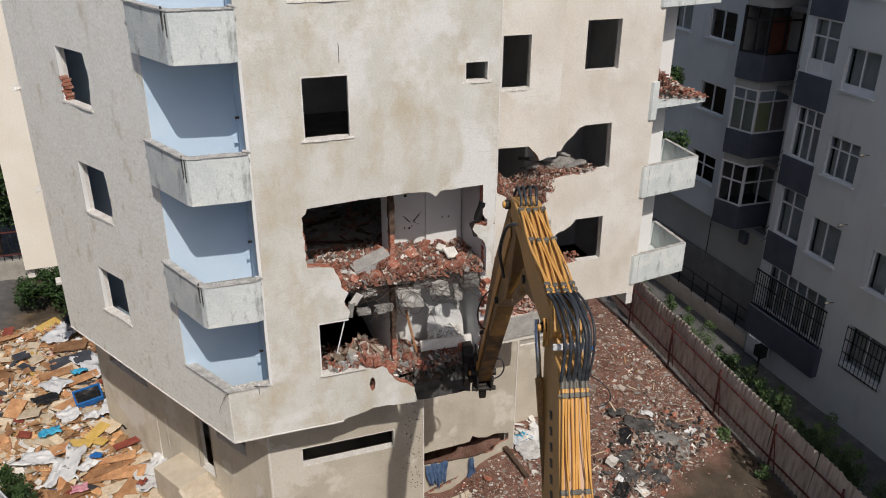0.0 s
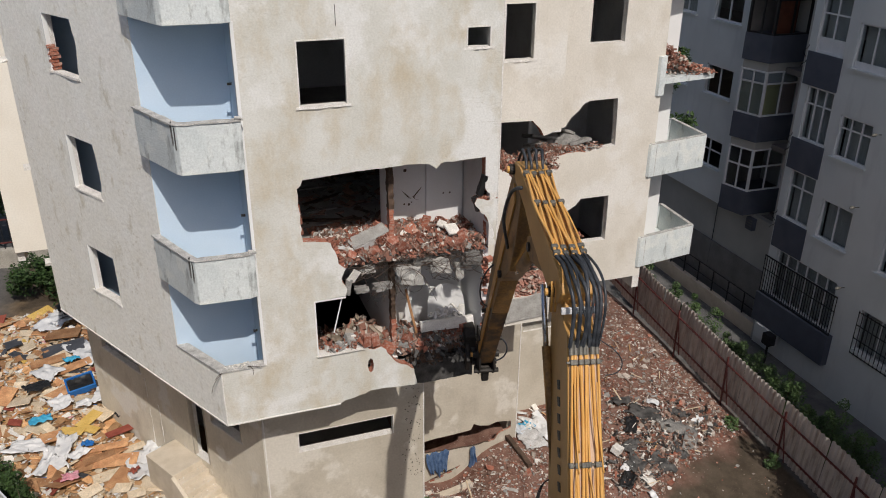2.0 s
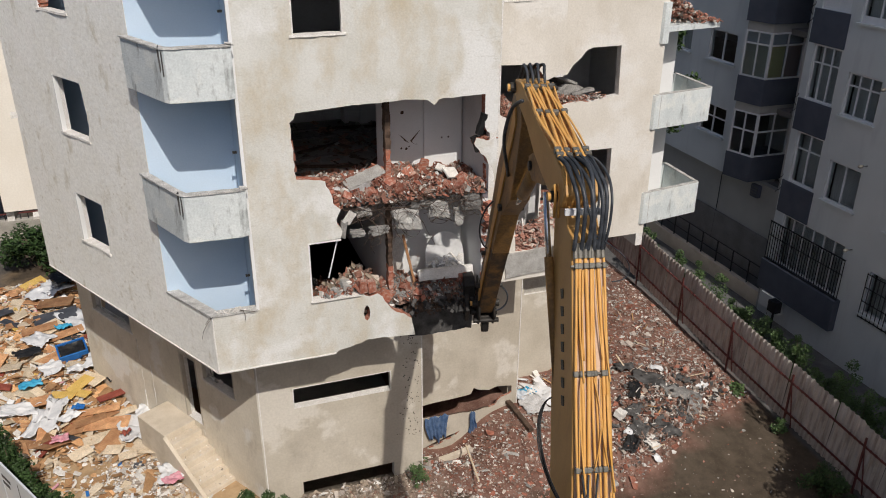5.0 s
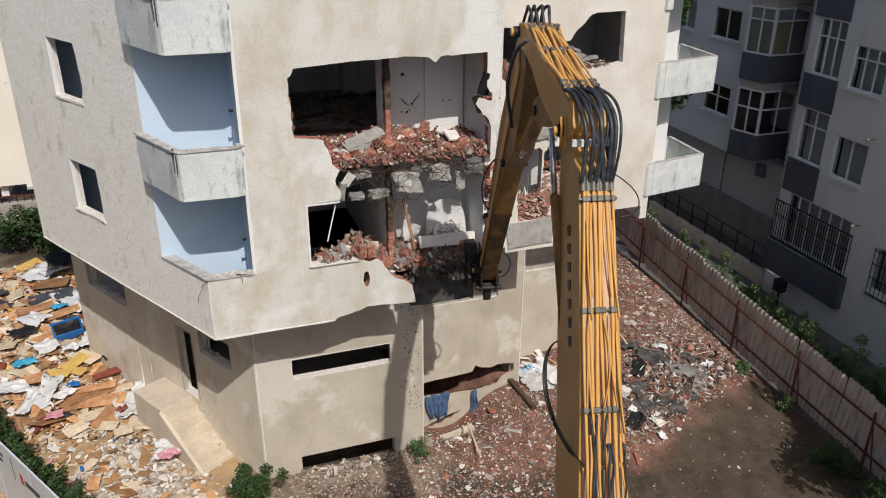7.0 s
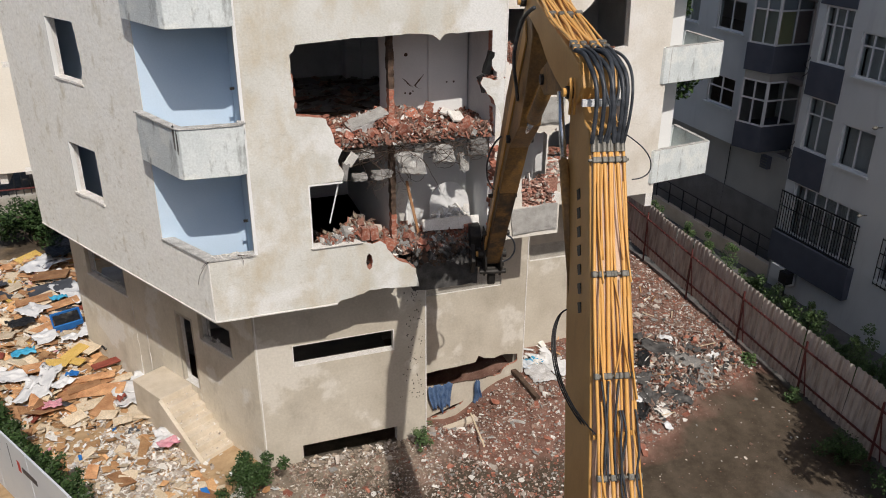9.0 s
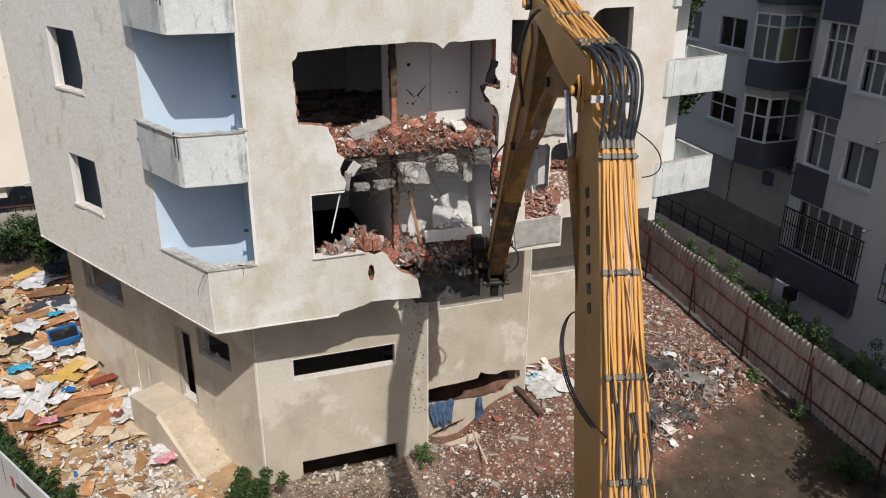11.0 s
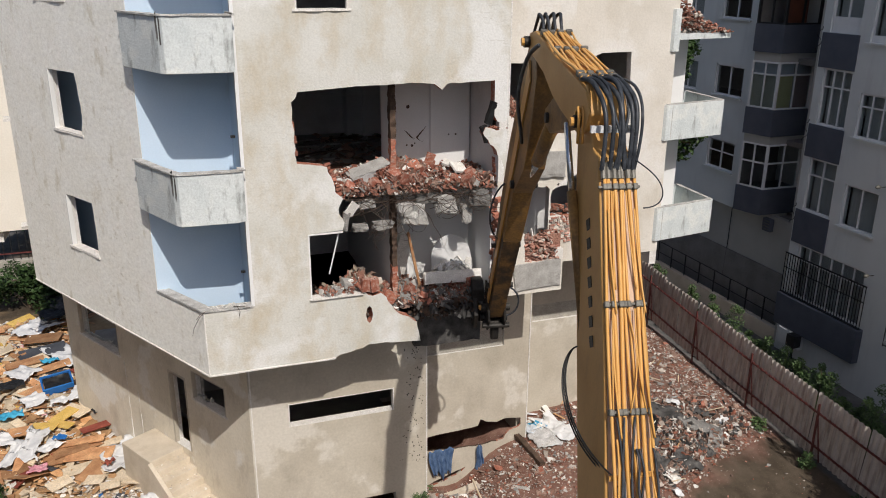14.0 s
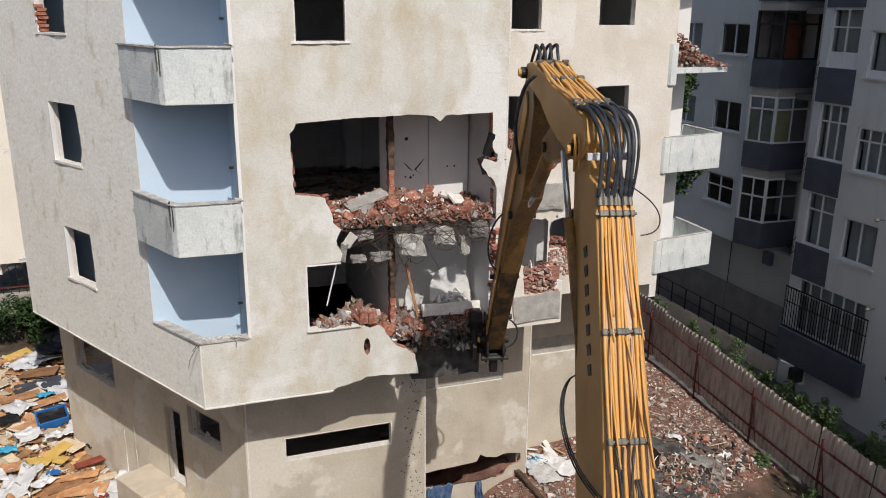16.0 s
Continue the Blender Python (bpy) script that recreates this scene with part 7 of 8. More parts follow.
chunk = thing("fallen_wall_chunk", "grey plastered chunk of hollow brick wall lying on the heap", "rubble", at=(1.42, 0.62, 9.06))
chunk.rotation_euler = (radians(14), radians(-14), radians(14))
part("plaster_skin", rough_run([(-0.46, 0.03, 0.105), (0.1, 0.03, 0.105), (0.5, 0.03, 0.105)], 0.36, 0.03, 0.012, 0.08), [CONCRETE], chunk, "grey mortar skin")
part("mortar_joint", rough_run([(-0.42, 0, 0.0), (0.12, 0, 0.0)], 0.3, 0.17, 0.014, 0.08), [WHITE_BOARD], chunk, "pale mortared course")
bricks = hollow_brick(0.3, 14)
for k in range(2):
    one = part("brick", bricks if k == 0 else hollow_brick(0.3, 15), [BRICK_EACH], chunk)
    one.location, one.rotation_euler = (0.29 + 0.19 * k, 0.0, -0.06), (0, 0, 0.04 * k)
slab_piece("fallen_wall_chunk", "broken slab of red hollow brick", (2.45, 0.75, 9.12), (0.34, 0.3, 0.08), (25, -12, 15), BRICK_WALL)
slab_piece("fallen_wall_chunk", "pale mortar slab lying on the heap", (0.95, 0.6, 8.95), (0.5, 0.2, 0.06), (20, -8, 8), WHITE_BOARD)
slab_piece("fallen_plaster_chunk", "white plaster slab lying on brick rubble", (3.5, 0.7, 9.02), (0.36, 0.32, 0.05), (30, 10, 20), PLASTER_BIT)
slab_piece("fallen_plaster_chunk", "white plaster slab lying on brick rubble", (3.3, 0.9, 9.1), (0.2, 0.2, 0.05), (20, -20, 50), PLASTER_BIT)
slab_piece("fallen_plaster_chunk", "white plaster slab lying on brick rubble", (2.3, 1.2, 9.05), (0.4, 0.2, 0.05), (50, 0, 10), PLASTER_BIT)
slab_piece("brick_shard", "upright shard of red brick wall", (2.9, 1.0, 9.15), (0.2, 0.08, 0.36), (10, 20, 20), BRICK_WALL)
slab_piece("brick_shard", "broken corner of red brick wall", (1.72, 0.2, 6.36), (0.32, 0.2, 0.26), (0, 30, 0), BRICK_WALL)
slab_piece("concrete_slab_piece", "grey broken slab on a window sill", (0.85, 0.3, 6.72), (0.36, 0.24, 0.16), (15, 20, 10), CONCRETE)
scatter("brick_rubble", "broken brick and mortar on a window sill", 170, lambda r: (lambda x: (x, r.uniform(0.0, 0.4), 6.62 + r.random() * 0.22 * max(0.1, (x - 0.15) / 0.95)))(r.uniform(0.2, 1.15)), (0.03, 0.13), [BRICK, CONCRETE, RED_DUST, PLASTER_BIT], 93, weights=(3, 3, 2, 0.8), flat=0.5, wild=True)
slab_piece("ceiling_board", "white broken ceiling board lying aslant", (3.38, 0.66, 6.47), (1.42, 0.12, 0.28), (-8, 2, 1), PLASTER_BIT, "board")
slab_piece("timber_prop", "splintered wooden batten leaning in the hole", (2.42, 0.6, 7.0), (0.06, 0.06, 1.4), (6, -13, 0), CARD_EACH, "batten")
slab_piece("metal_strip", "white metal strip hanging from the torn slab", (0.525, 0.1, 7.56), (0.03, 0.014, 1.0), (0, 14.6, 0), SHEET_WHITE, "strip")
slab_piece("fallen_door", "cracked white door standing on the floor of a room", (2.35, 1.4, 6.75), (0.35, 0.06, 1.3), (12, 8, 10), PLASTER_BIT, "panel")
arch = [(0.52 * math.cos(a), 0.2 + 0.62 * math.sin(a) ** 0.85) for a in [math.pi * i / 14 for i in range(15)]] + [(-0.52, -0.3), (0.52, -0.3)]
vs = [(x, -0.02, z) for x, z in arch] + [(x, 0.02, z) for x, z in arch]
n = len(arch)
sh = Shape().add(vs, [tuple(range(n - 1, -1, -1)), tuple(range(n, 2 * n))] + [(i, (i + 1) % n, n + (i + 1) % n, n + i) for i in range(n)])
ob = sh.make("arched_panel", [INNER])
ob.matrix_world = pose(3.53, 1.15, 6.46, -12, 0, 6)
tagged(ob, "grey arched panel leaning in a torn room", "panel")
scatter("plaster_crumbs", "heap of white plaster crumbs before an arched panel", 420, lambda r: (lambda x, f: (x, 0.78 + 0.25 * r.random(), 6.3 + f * r.random() ** 1.3))((lambda q: 3.5 + q)(max(-0.45, min(0.45, r.gauss(0, 0.2)))), 0.42),
        (0.03, 0.17), [PLASTER_BIT, SHEET_WHITE], 91, flat=0.5, wild=True)
slab_piece("torn_plaster", "white triangular flap of torn plaster", (0.93, 0.12, 8.45), (0.22, 0.04, 0.3), (10, 38, 25), PLASTER_BIT, "plaster")
slab_piece("torn_plaster", "grey broken piece of wall hanging at the hole's edge", (0.78, 0.12, 8.2), (0.16, 0.1, 0.4), (0, 12, 0), DARK_CONCRETE, "plaster")
for x, z, a in ((1.13, 6.62, 4), (1.32, 6.6, -6)):
    ob = hollow_brick(0.3, int(z * 100 + a)).make("hollow_brick", [BRICK_EACH])
    ob.matrix_world = pose(x, 0.08, z + 0.16, 90, a, 12)
    tagged(ob, "red hollow brick standing on a broken sill", "brick", "loose hollow bricks")
# what lies on the floor of the dark room
scatter("crushed_rubble", "dark debris on the floor of a room", 420, lambda r: (r.uniform(-0.9, 3.6), r.uniform(1.9, 6.6), FLOORS[1] + 0.03), (0.04, 0.3), [DARK_CONCRETE, DARK_BROWN, DUST], 92, flat=0.25)
for k, (x, y, w, a) in enumerate(((0.4, 3.4, 1.8, 8), (1.0, 2.7, 1.5, -14), (0.2, 2.5, 1.2, 3), (1.1, 4.2, 1.3, 24), (1.6, 5.2, 2.2, 4), (2.4, 5.8, 1.4, -8), (0.9, 5.9, 2.0, 2))):
    slab_piece("loose_plank", "dark plank on the floor of a room", (x, y, FLOORS[1] + 0.05), (w, 0.16, 0.04), (0, 0, a), DARK_BROWN if k % 2 else DARK_CONCRETE, "plank")
# smudges and fixing holes on the bared room wall
sh = Shape()
smr = random.Random(8)
for x, z, w, y in ((2.65, 10.24, 0.05, 1.744), (3.6, 9.58, 0.022, 1.654), (3.77, 9.58, 0.025, 1.654), (2.62, 9.37, 0.025, 1.744), (2.74, 9.35, 0.035, 1.744), (2.81, 9.4, 0.02, 1.744)):
    sh.add([(x + w * math.cos(a) * smr.uniform(0.7, 1.1), y, z + w * math.sin(a) * smr.uniform(0.7, 1.2)) for a in [-i * 0.6283 for i in range(10)]], [tuple(range(10))])


def stroke(pts, wide):
    """A brush-like mark that follows the points on the wall and thins out at both ends."""
    n = len(pts)
    rows = []
    for i, (x, z) in enumerate(pts):
        k = wide * math.sin(math.pi * (i + 0.4) / n) * smr.uniform(0.7, 1.2)
        rows += [(x - k, 1.743, z + k * 0.4), (x + k, 1.743, z - k * 0.4)]
    sh.add(rows, [(2 * i, 2 * i + 1, 2 * i + 3, 2 * i + 2) for i in range(n - 1)])


for k in range(5):
    stroke([(2.55 + 0.03 * k + 0.05 * q, 9.72 - 0.02 * k - 0.055 * q + 0.012 * math.sin(q + k)) for q in range(4)], 0.011)
stroke([(3.08 - 0.045 * q, 9.78 - 0.05 * q) for q in range(6)] + [(2.9, 9.48), (2.96, 9.44), (3.02, 9.44)], 0.02)
tagged(sh.make("wall_marks", [DARK_BROWN]), "dark smudges and fixing holes on a bared room wall", "stain", kind="stuff")
# lower right of the hole: rubble coloured dark for the arm's shadow
rngd = random.Random(21)
scatter("crushed_rubble", "rubble under the machine's tool, coloured dark for the arm's shadow", 700, lambda r: (r.uniform(2.3, 4.1), r.uniform(0.1, 1.0), FLOORS[0] + r.uniform(-0.05, 0.4)), (0.03, 0.16), [DARK_BROWN, CHARCOAL], 22, weights=(1, 2), flat=0.4, wild=True)
# dark spatter on the ground storey wall
sp = random.Random(77)
sh = Shape()
for i in range(110):
    x, z = 2.75 + sp.gauss(0, 0.2), 2.6 + sp.uniform(-1.6, 1.7)
    if x < 3.0:
        d = sp.uniform(0.008, 0.026)
        sh.add([(x + d * math.cos(a) * sp.uniform(0.6, 1), 1.615, z + d * math.sin(a) * sp.uniform(0.7, 1.3)) for a in (0, 1.05, 2.1, 3.15, 4.2, 5.25)], [(0, 1, 2, 3, 4, 5)])
tagged(sh.make("spatter", [DARK_METAL]), "dark spatter and chips on a wall", "stain", kind="stuff")
sh = Shape()
z = 5.9
while z < 8.62:
    tall = rngd.uniform(0.035, 0.11)
    if rngd.random() < 0.72:
        m = Matrix.LocRotScale(Vector((4.23 + rngd.uniform(-0.03, 0.03), 0.3 + rngd.uniform(-0.16, 0.06), z)), Euler((rngd.uniform(-0.25, 0.25), rngd.uniform(-0.3, 0.3), rngd.uniform(-0.5, 0.5))), None)
        sh.box(m, rngd.uniform(0.08, 0.18), rngd.uniform(0.1, 0.2), tall, jit=0.2)
    z += tall + 0.01
for i in range(9):
    sh.box(Matrix.Translation((4.2, 0.2 + rngd.uniform(-0.04, 0.06), 8.8 + i * 0.06)), 0.12, 0.16, 0.055, jit=0.15)
for z0, tall, out in ((10.4, 0.2, 0.06), (10.17, 0.16, 0.03), (9.92, 0.13, 0.0), (9.66, 0.1, -0.01)):
    sh.box(Matrix.Translation((-0.2 - out + rngd.uniform(-0.01, 0.01), 0.12, z0 + tall / 2)), 0.1, 0.19, tall, jit=0.1)
for i in range(9):
    m = Matrix.LocRotScale(Vector((0.45 + 0.03 * i + rngd.uniform(-0.05, 0.05), 0.13, 9.42 - i * 0.075 + rngd.uniform(-0.02, 0.02))), Euler((rngd.uniform(-0.3, 0.3), rngd.uniform(-0.4, 0.4), rngd.uniform(-0.5, 0.5))), None)
    sh.box(m, rngd.uniform(0.07, 0.17), 0.17, rngd.uniform(0.03, 0.075), jit=0.22)
tagged(sh.make("brick_stubs", [BRICK]), "stubs of red brick on a torn wall edge", "rubble", kind="stuff")
# edge beam left below the hole, its black standing for the tool's shadow
part("edge_beam", rough_run([(2.5, 0.92, 5.32), (4.15, 0.92, 5.28)], 0.24, 1.16, 0.02, 0.14), [CHARCOAL], block, "edge beam below the hole, coloured black for the tool's shadow")
# dusty slabs heaped in the lower room
for x, y, z, w, d, a, b in ((0.95, 0.75, 6.55, 0.5, 0.34, 24, 12), (1.35, 0.95, 6.5, 0.5, 0.3, -22, 26), (1.6, 0.8, 6.5, 0.4, 0.3, 40, -20), (0.6, 0.9, 6.42, 0.45, 0.3, 12, 33)):
    slab_piece("torn_plaster", "dusty brown slab of torn plaster on a heap in a room", (x, y, z), (w, d, 0.07), (a, b, a * 3), GRAVEL if w < 0.5 else DUSTY_BIT, "plaster")
scatter("brick_rubble", "dusty heap of rubble inside the lower room", 520, lambda r: (lambda x, y: (x, y, 6.0 + 0.75 * r.random() ** 0.6 * (1 - abs(x - 1.25) / 0.9)))(r.uniform(0.4, 1.9), r.uniform(0.5, 1.5)), (0.04, 0.2), [GRAVEL, DUST, RED_DUST, DUSTY_BIT], 144, flat=0.4, wild=True, plates=0.5)
# grey slabs fallen inside the upper opening
for x, y, z, w, d, a, b, c in ((7.3, 3.9, 10.0, 1.0, 0.5, -18, 14, 10), (7.9, 4.1, 10.1, 0.9, 0.5, -30, 22, -14), (7.0, 3.6, 9.9, 0.7, 0.3, -10, 8, 22), (8.3, 3.6, 9.86, 0.7, 0.36, -12, -6, 5)):
    slab_piece("concrete_fragment", "grey broken slab lying inside a torn opening", (x, y, z), (w, d, 0.09), (a, b, c), DARK_CONCRETE, "rubble")
# bricks bared in the middle wall
def in_b(r):
    x = r.uniform(5.9, 6.95)
    return (x, 2.3 + r.uniform(0, 0.35), 6.1 + r.random() * (0.3 + 0.4 * r.random()))


scatter("brick_rubble", "broken red brick in the breach of the middle wall", 260, in_b, (0.03, 0.14), [BRICK, PLASTER_BIT, RED_DUST, DUSTY_BIT], 24, weights=(2.6, 1.0, 3.4, 2.2), flat=0.4, wild=True, plates=0.6)
PINK_BRICK = surf("dusty_pink_brick", (0.40, 0.185, 0.135), (0.52, 0.30, 0.235), scale=8, fine=50, bump=0.5, island=0.35, stain=(0.62, 0.54, 0.48), stain_scale=(5, 5, 5), stain_lo=0.48, stain_hi=0.66, stain_amount=0.6)
sh = Shape()
bp_r = random.Random(35)
for j in range(11):
    z = 6.07 + j * 0.066
    for i in range(8):
        x = 5.94 + i * 0.14 + (0.07 if j % 2 else 0) + bp_r.uniform(-0.03, 0.03)
        if x > 6.8 or z > 6.78 - 0.25 * (x - 5.9) + 0.12 * math.sin(x * 9):
            continue
        for q in range(2):
            wild = bp_r.random() < 0.6
            m = Matrix.LocRotScale(Vector((x + bp_r.uniform(-0.05, 0.05), 2.17 + bp_r.uniform(-0.07, 0.05), z + bp_r.uniform(-0.03, 0.03))),
                                   Euler((bp_r.uniform(-0.5, 0.5), bp_r.uniform(-1.4, 1.4) if wild else 0.05, bp_r.uniform(-0.6, 0.6))), None)
            sh.box(m, bp_r.uniform(0.05, 0.15), bp_r.uniform(0.05, 0.12), bp_r.uniform(0.015, 0.05), jit=0.25, slot=bp_r.choices((0, 1), (5, 1))[0])
tagged(sh.make("bared_bricks", [PINK_BRICK, DUSTY_BIT]), "broken courses of dusty red brick in the breach of a wall", "brick", kind="stuff")
part("breach_back", Shape().box(Matrix.Translation((6.42, 2.29, 6.36)), 1.08, 0.06, 0.6), [RED_DUST], block, "red brick core behind broken courses")
sh = Shape()
bw = random.Random(33)
for j in range(12):
    for i in range(6):
        x, z = 7.03 + i * 0.135 + (0.07 if j % 2 else 0) + bw.uniform(-0.03, 0.03), 6.1 + j * 0.068
        if bw.random() < 0.9 and z < 6.92 - 0.1 * (x - 7) and z > 6.12 + 0.25 * max(0.0, 7.35 - x):
            m = Matrix.LocRotScale(Vector((x, 3.045 + bw.uniform(-0.02, 0.015), z)), Euler((bw.uniform(-0.3, 0.3), bw.uniform(-0.6, 0.6) if bw.random() < 0.4 else 0.03, bw.uniform(-0.3, 0.3))), None)
            sh.box(m, bw.uniform(0.07, 0.15), 0.06, bw.uniform(0.03, 0.06), jit=0.2, slot=bw.choices((0, 1), (4, 1))[0])
tagged(sh.make("bared_bricks", [PINK_BRICK, DUSTY_BIT]), "red bricks bared where the plaster fell off", "brick", kind="stuff")
def in_upper(r):
    x = r.uniform(5.3, 8.2)
    y = (2.12 if x < 6.95 else 3.07) + r.uniform(0, 0.8 if x < 6.95 else 0.5)
    if 6.9 < x < 7.1:
        y = r.uniform(2.2, 3.3)
    return (x, y, 9.66 + r.random() * (0.16 + 0.3 * math.exp(-((x - 6.6) / 0.8) ** 2)))


scatter("brick_rubble", "broken red brick and dust below torn upper windows", 3000, in_upper, (0.01, 0.075), [BRICK, RED_DUST, DUSTY_BIT, DUST], 25, weights=(1.2, 6, 2.4, 3), flat=0.4, wild=True, plates=0.5)
slab_piece("rubble_heap", "heaped red brick dust in a torn wall", (6.2, 2.62, 9.3), (1.5, 0.5, 0.75), (14, 3, 0), RED_DUST, "rubble")


def in_tear(r):
    x = r.uniform(5.35, 6.95)
    low = 9.22 + 0.55 * min(1, abs(x - 6.3) / 0.8) ** 1.3
    y = 2.1 + 0.45 * r.random()
    return (x, y, low + r.uniform(-0.03, 0.12) + (y - 2.1) * 0.9)


scatter("brick_rubble", "broken red brick spilling from a torn wall", 2400, in_tear, (0.012, 0.085), [BRICK, RED_DUST, DUSTY_BIT, DUST], 28, weights=(2, 6.5, 2.2, 1.5), flat=0.4, wild=True, plates=0.5)
slab_piece("fallen_slab", "grey broken slab lying in a torn window", (7.9, 3.7, 9.9), (0.9, 0.5, 0.1), (12, -10, 15), DARK_CONCRETE)
scatter("brick_rubble", "broken red brick on the sill of a torn window", 700, lambda r: (r.uniform(7.0, 8.9), 3.2 + r.uniform(-0.12, 0.5), 9.72 + r.uniform(-0.02, 0.1)), (0.015, 0.1), [BRICK, RED_DUST, CONCRETE, DUSTY_BIT], 26, weights=(2, 3, 2, 3), flat=0.4, plates=0.6)
scatter("brick_rubble", "broken red brick on the sill of a torn window", 140, lambda r: (r.uniform(7.2, 8.6), 3.2 + r.uniform(-0.1, 0.5), 6.85 + r.uniform(0, 0.2)), (0.03, 0.14), [BRICK, RED_DUST, CONCRETE], 27, weights=(4, 4, 1))

# ---- rubble field before the block ----


def field(r):
    for _ in range(40):
        x, y = r.uniform(-1.6, 15.08), r.uniform(-1.6, 12.0)
        if y > 1.5 and x < 3.1 or y > 4.1 and x < 7.3 or y > 5.4 and x < 10.5:
            continue
        if x < 2.6 and r.random() < 0.75:
            continue
        bare = x > 8 and y < 0.39 * (x - 9.4) + 0.35 * noise.noise(Vector((x * 1.1, y * 1.1, 8)))
        if bare and r.random() < 0.985:
            continue
        if y > 9 and r.random() < 0.5:
            continue
        return (x, y, ground_z(x, y) + 0.02)
    return None


scatter("rubble_field", "spread of crushed brick, mortar and plaster before the block", 21000, field, (0.014, 0.085), [BRICK, CONCRETE, DUSTY_BIT, DUST, PLASTER_BIT], 51, weights=(2.6, 1.4, 2.8, 5.6, 1.1), plates=0.35)
scatter("rubble_field", "larger broken bricks and mortar lumps before the block", 900, field, (0.05, 0.26), [BRICK, CONCRETE, DUSTY_BIT, DUST, PLASTER_BIT], 52, flat=0.4, weights=(2.2, 1.7, 3.4, 2.4, 2.2), plates=0.75)


def by_wall(r):
    x, y = r.uniform(-1.4, 3.0), 1.6 - 2.6 * r.random() ** 1.4
    return (x, y, ground_z(x, y) + 0.01)


scatter("gravel_strip", "pale gravel and mortar crumbs at the wall's foot", 5500, by_wall, (0.012, 0.06), [GRAVEL, DUSTY_BIT, PLASTER_BIT, DUST], 56, flat=0.5, weights=(7, 1.5, 0.35, 2))
scatter("gravel_strip", "broken mortar heaped before a basement opening", 260, lambda r: (lambda x: (x, r.uniform(1.2, 1.6), GZ + r.uniform(0, 0.16)))(r.uniform(-0.4, 2.3)), (0.04, 0.15), [GRAVEL, DUSTY_BIT, PLASTER_BIT], 57, flat=0.5, weights=(4, 2, 1))
scatter("dark_rubble", "dark roofing felt and broken concrete on a heap", 2300, lambda r: (lambda u, v: (11.7 + u, 2.25 + 0.39 * u + v, ground_z(11.7 + u, 2.25 + 0.39 * u + v) + r.uniform(0.02, 0.12)))(r.gauss(0, 1.2), abs(r.gauss(0, 1.1)) - 0.95),
        (0.03, 0.19), [CHARCOAL, DUST, DUSTY_BIT, PLASTER_BIT, BRICK], 53, flat=0.4, weights=(2.6, 5.0, 1.8, 1.1, 1.2), wild=True, plates=0.6)
scatter("white_scraps", "white plaster and plastic scraps at the wall's foot", 26, lambda r: (lambda x, y: (x, y, ground_z(x, y) + 0.08))(8.0 + r.gauss(0, 0.45), 4.7 + r.gauss(0, 0.35)),
        (0.1, 0.4), [SHEET_WHITE, PLASTER_BIT], 54, flat=0.3)
scatter("pebbles", "stones and brick crumbs on bare earth", 260, lambda r: (lambda x, y: (x, y, ground_z(x, y) + 0.005))(r.uniform(6.5, 14.5), r.uniform(-4.5, 0.8)), (0.012, 0.04), [BRICK, CONCRETE, DUSTY_BIT], 55)


def sheet_piece(name, label, x, y, w, h, mat, seed, lift=0.25, category="sheet", z=None, rot=None, base=0.05):
    """A crumpled sheet lying on the ground."""
    r = random.Random(seed)
    n = 16
    a = r.uniform(0, 6.3) if rot is None else rot
    vs = []
    for j in range(n + 1):
        for i in range(n + 1):
            u, v = (i / n - 0.5) * w, (j / n - 0.5) * h
            u += 0.22 * w * noise.noise(Vector((u * 3, v * 3, seed + 0.5))) + 0.08 * w * noise.noise(Vector((u * 9, v * 9, seed)))
            v += 0.22 * h * noise.noise(Vector((u * 3, v * 3, seed + 9.5))) + 0.08 * h * noise.noise(Vector((u * 9, v * 9, seed + 4)))
            px, py = x + u * math.cos(a) - v * math.sin(a), y + u * math.sin(a) + v * math.cos(a)
            g = ground_z(px, py) if z is None else z
            vs.append((px, py, g + base + lift * (0.5 + 0.5 * noise.noise(Vector((u * 4 / max(w, 0.4), v * 4 / max(h, 0.4), seed)))) * 0.55 + 0.06 * abs(noise.noise(Vector((u * 6, v * 6, seed + 2)))) + 0.014 * noise.noise(Vector((u * 17, v * 17, seed)))))
    fs = [(j * (n + 1) + i, j * (n + 1) + i + 1, (j + 1) * (n + 1) + i + 1, (j + 1) * (n + 1) + i) for j in range(n) for i in range(n)]
    ob = Shape().add(vs, fs).make(name, [mat], smooth=True)
    s = ob.modifiers.new("thickness", "SOLIDIFY")
    s.thickness = 0.012
    return tagged(ob, label, category)


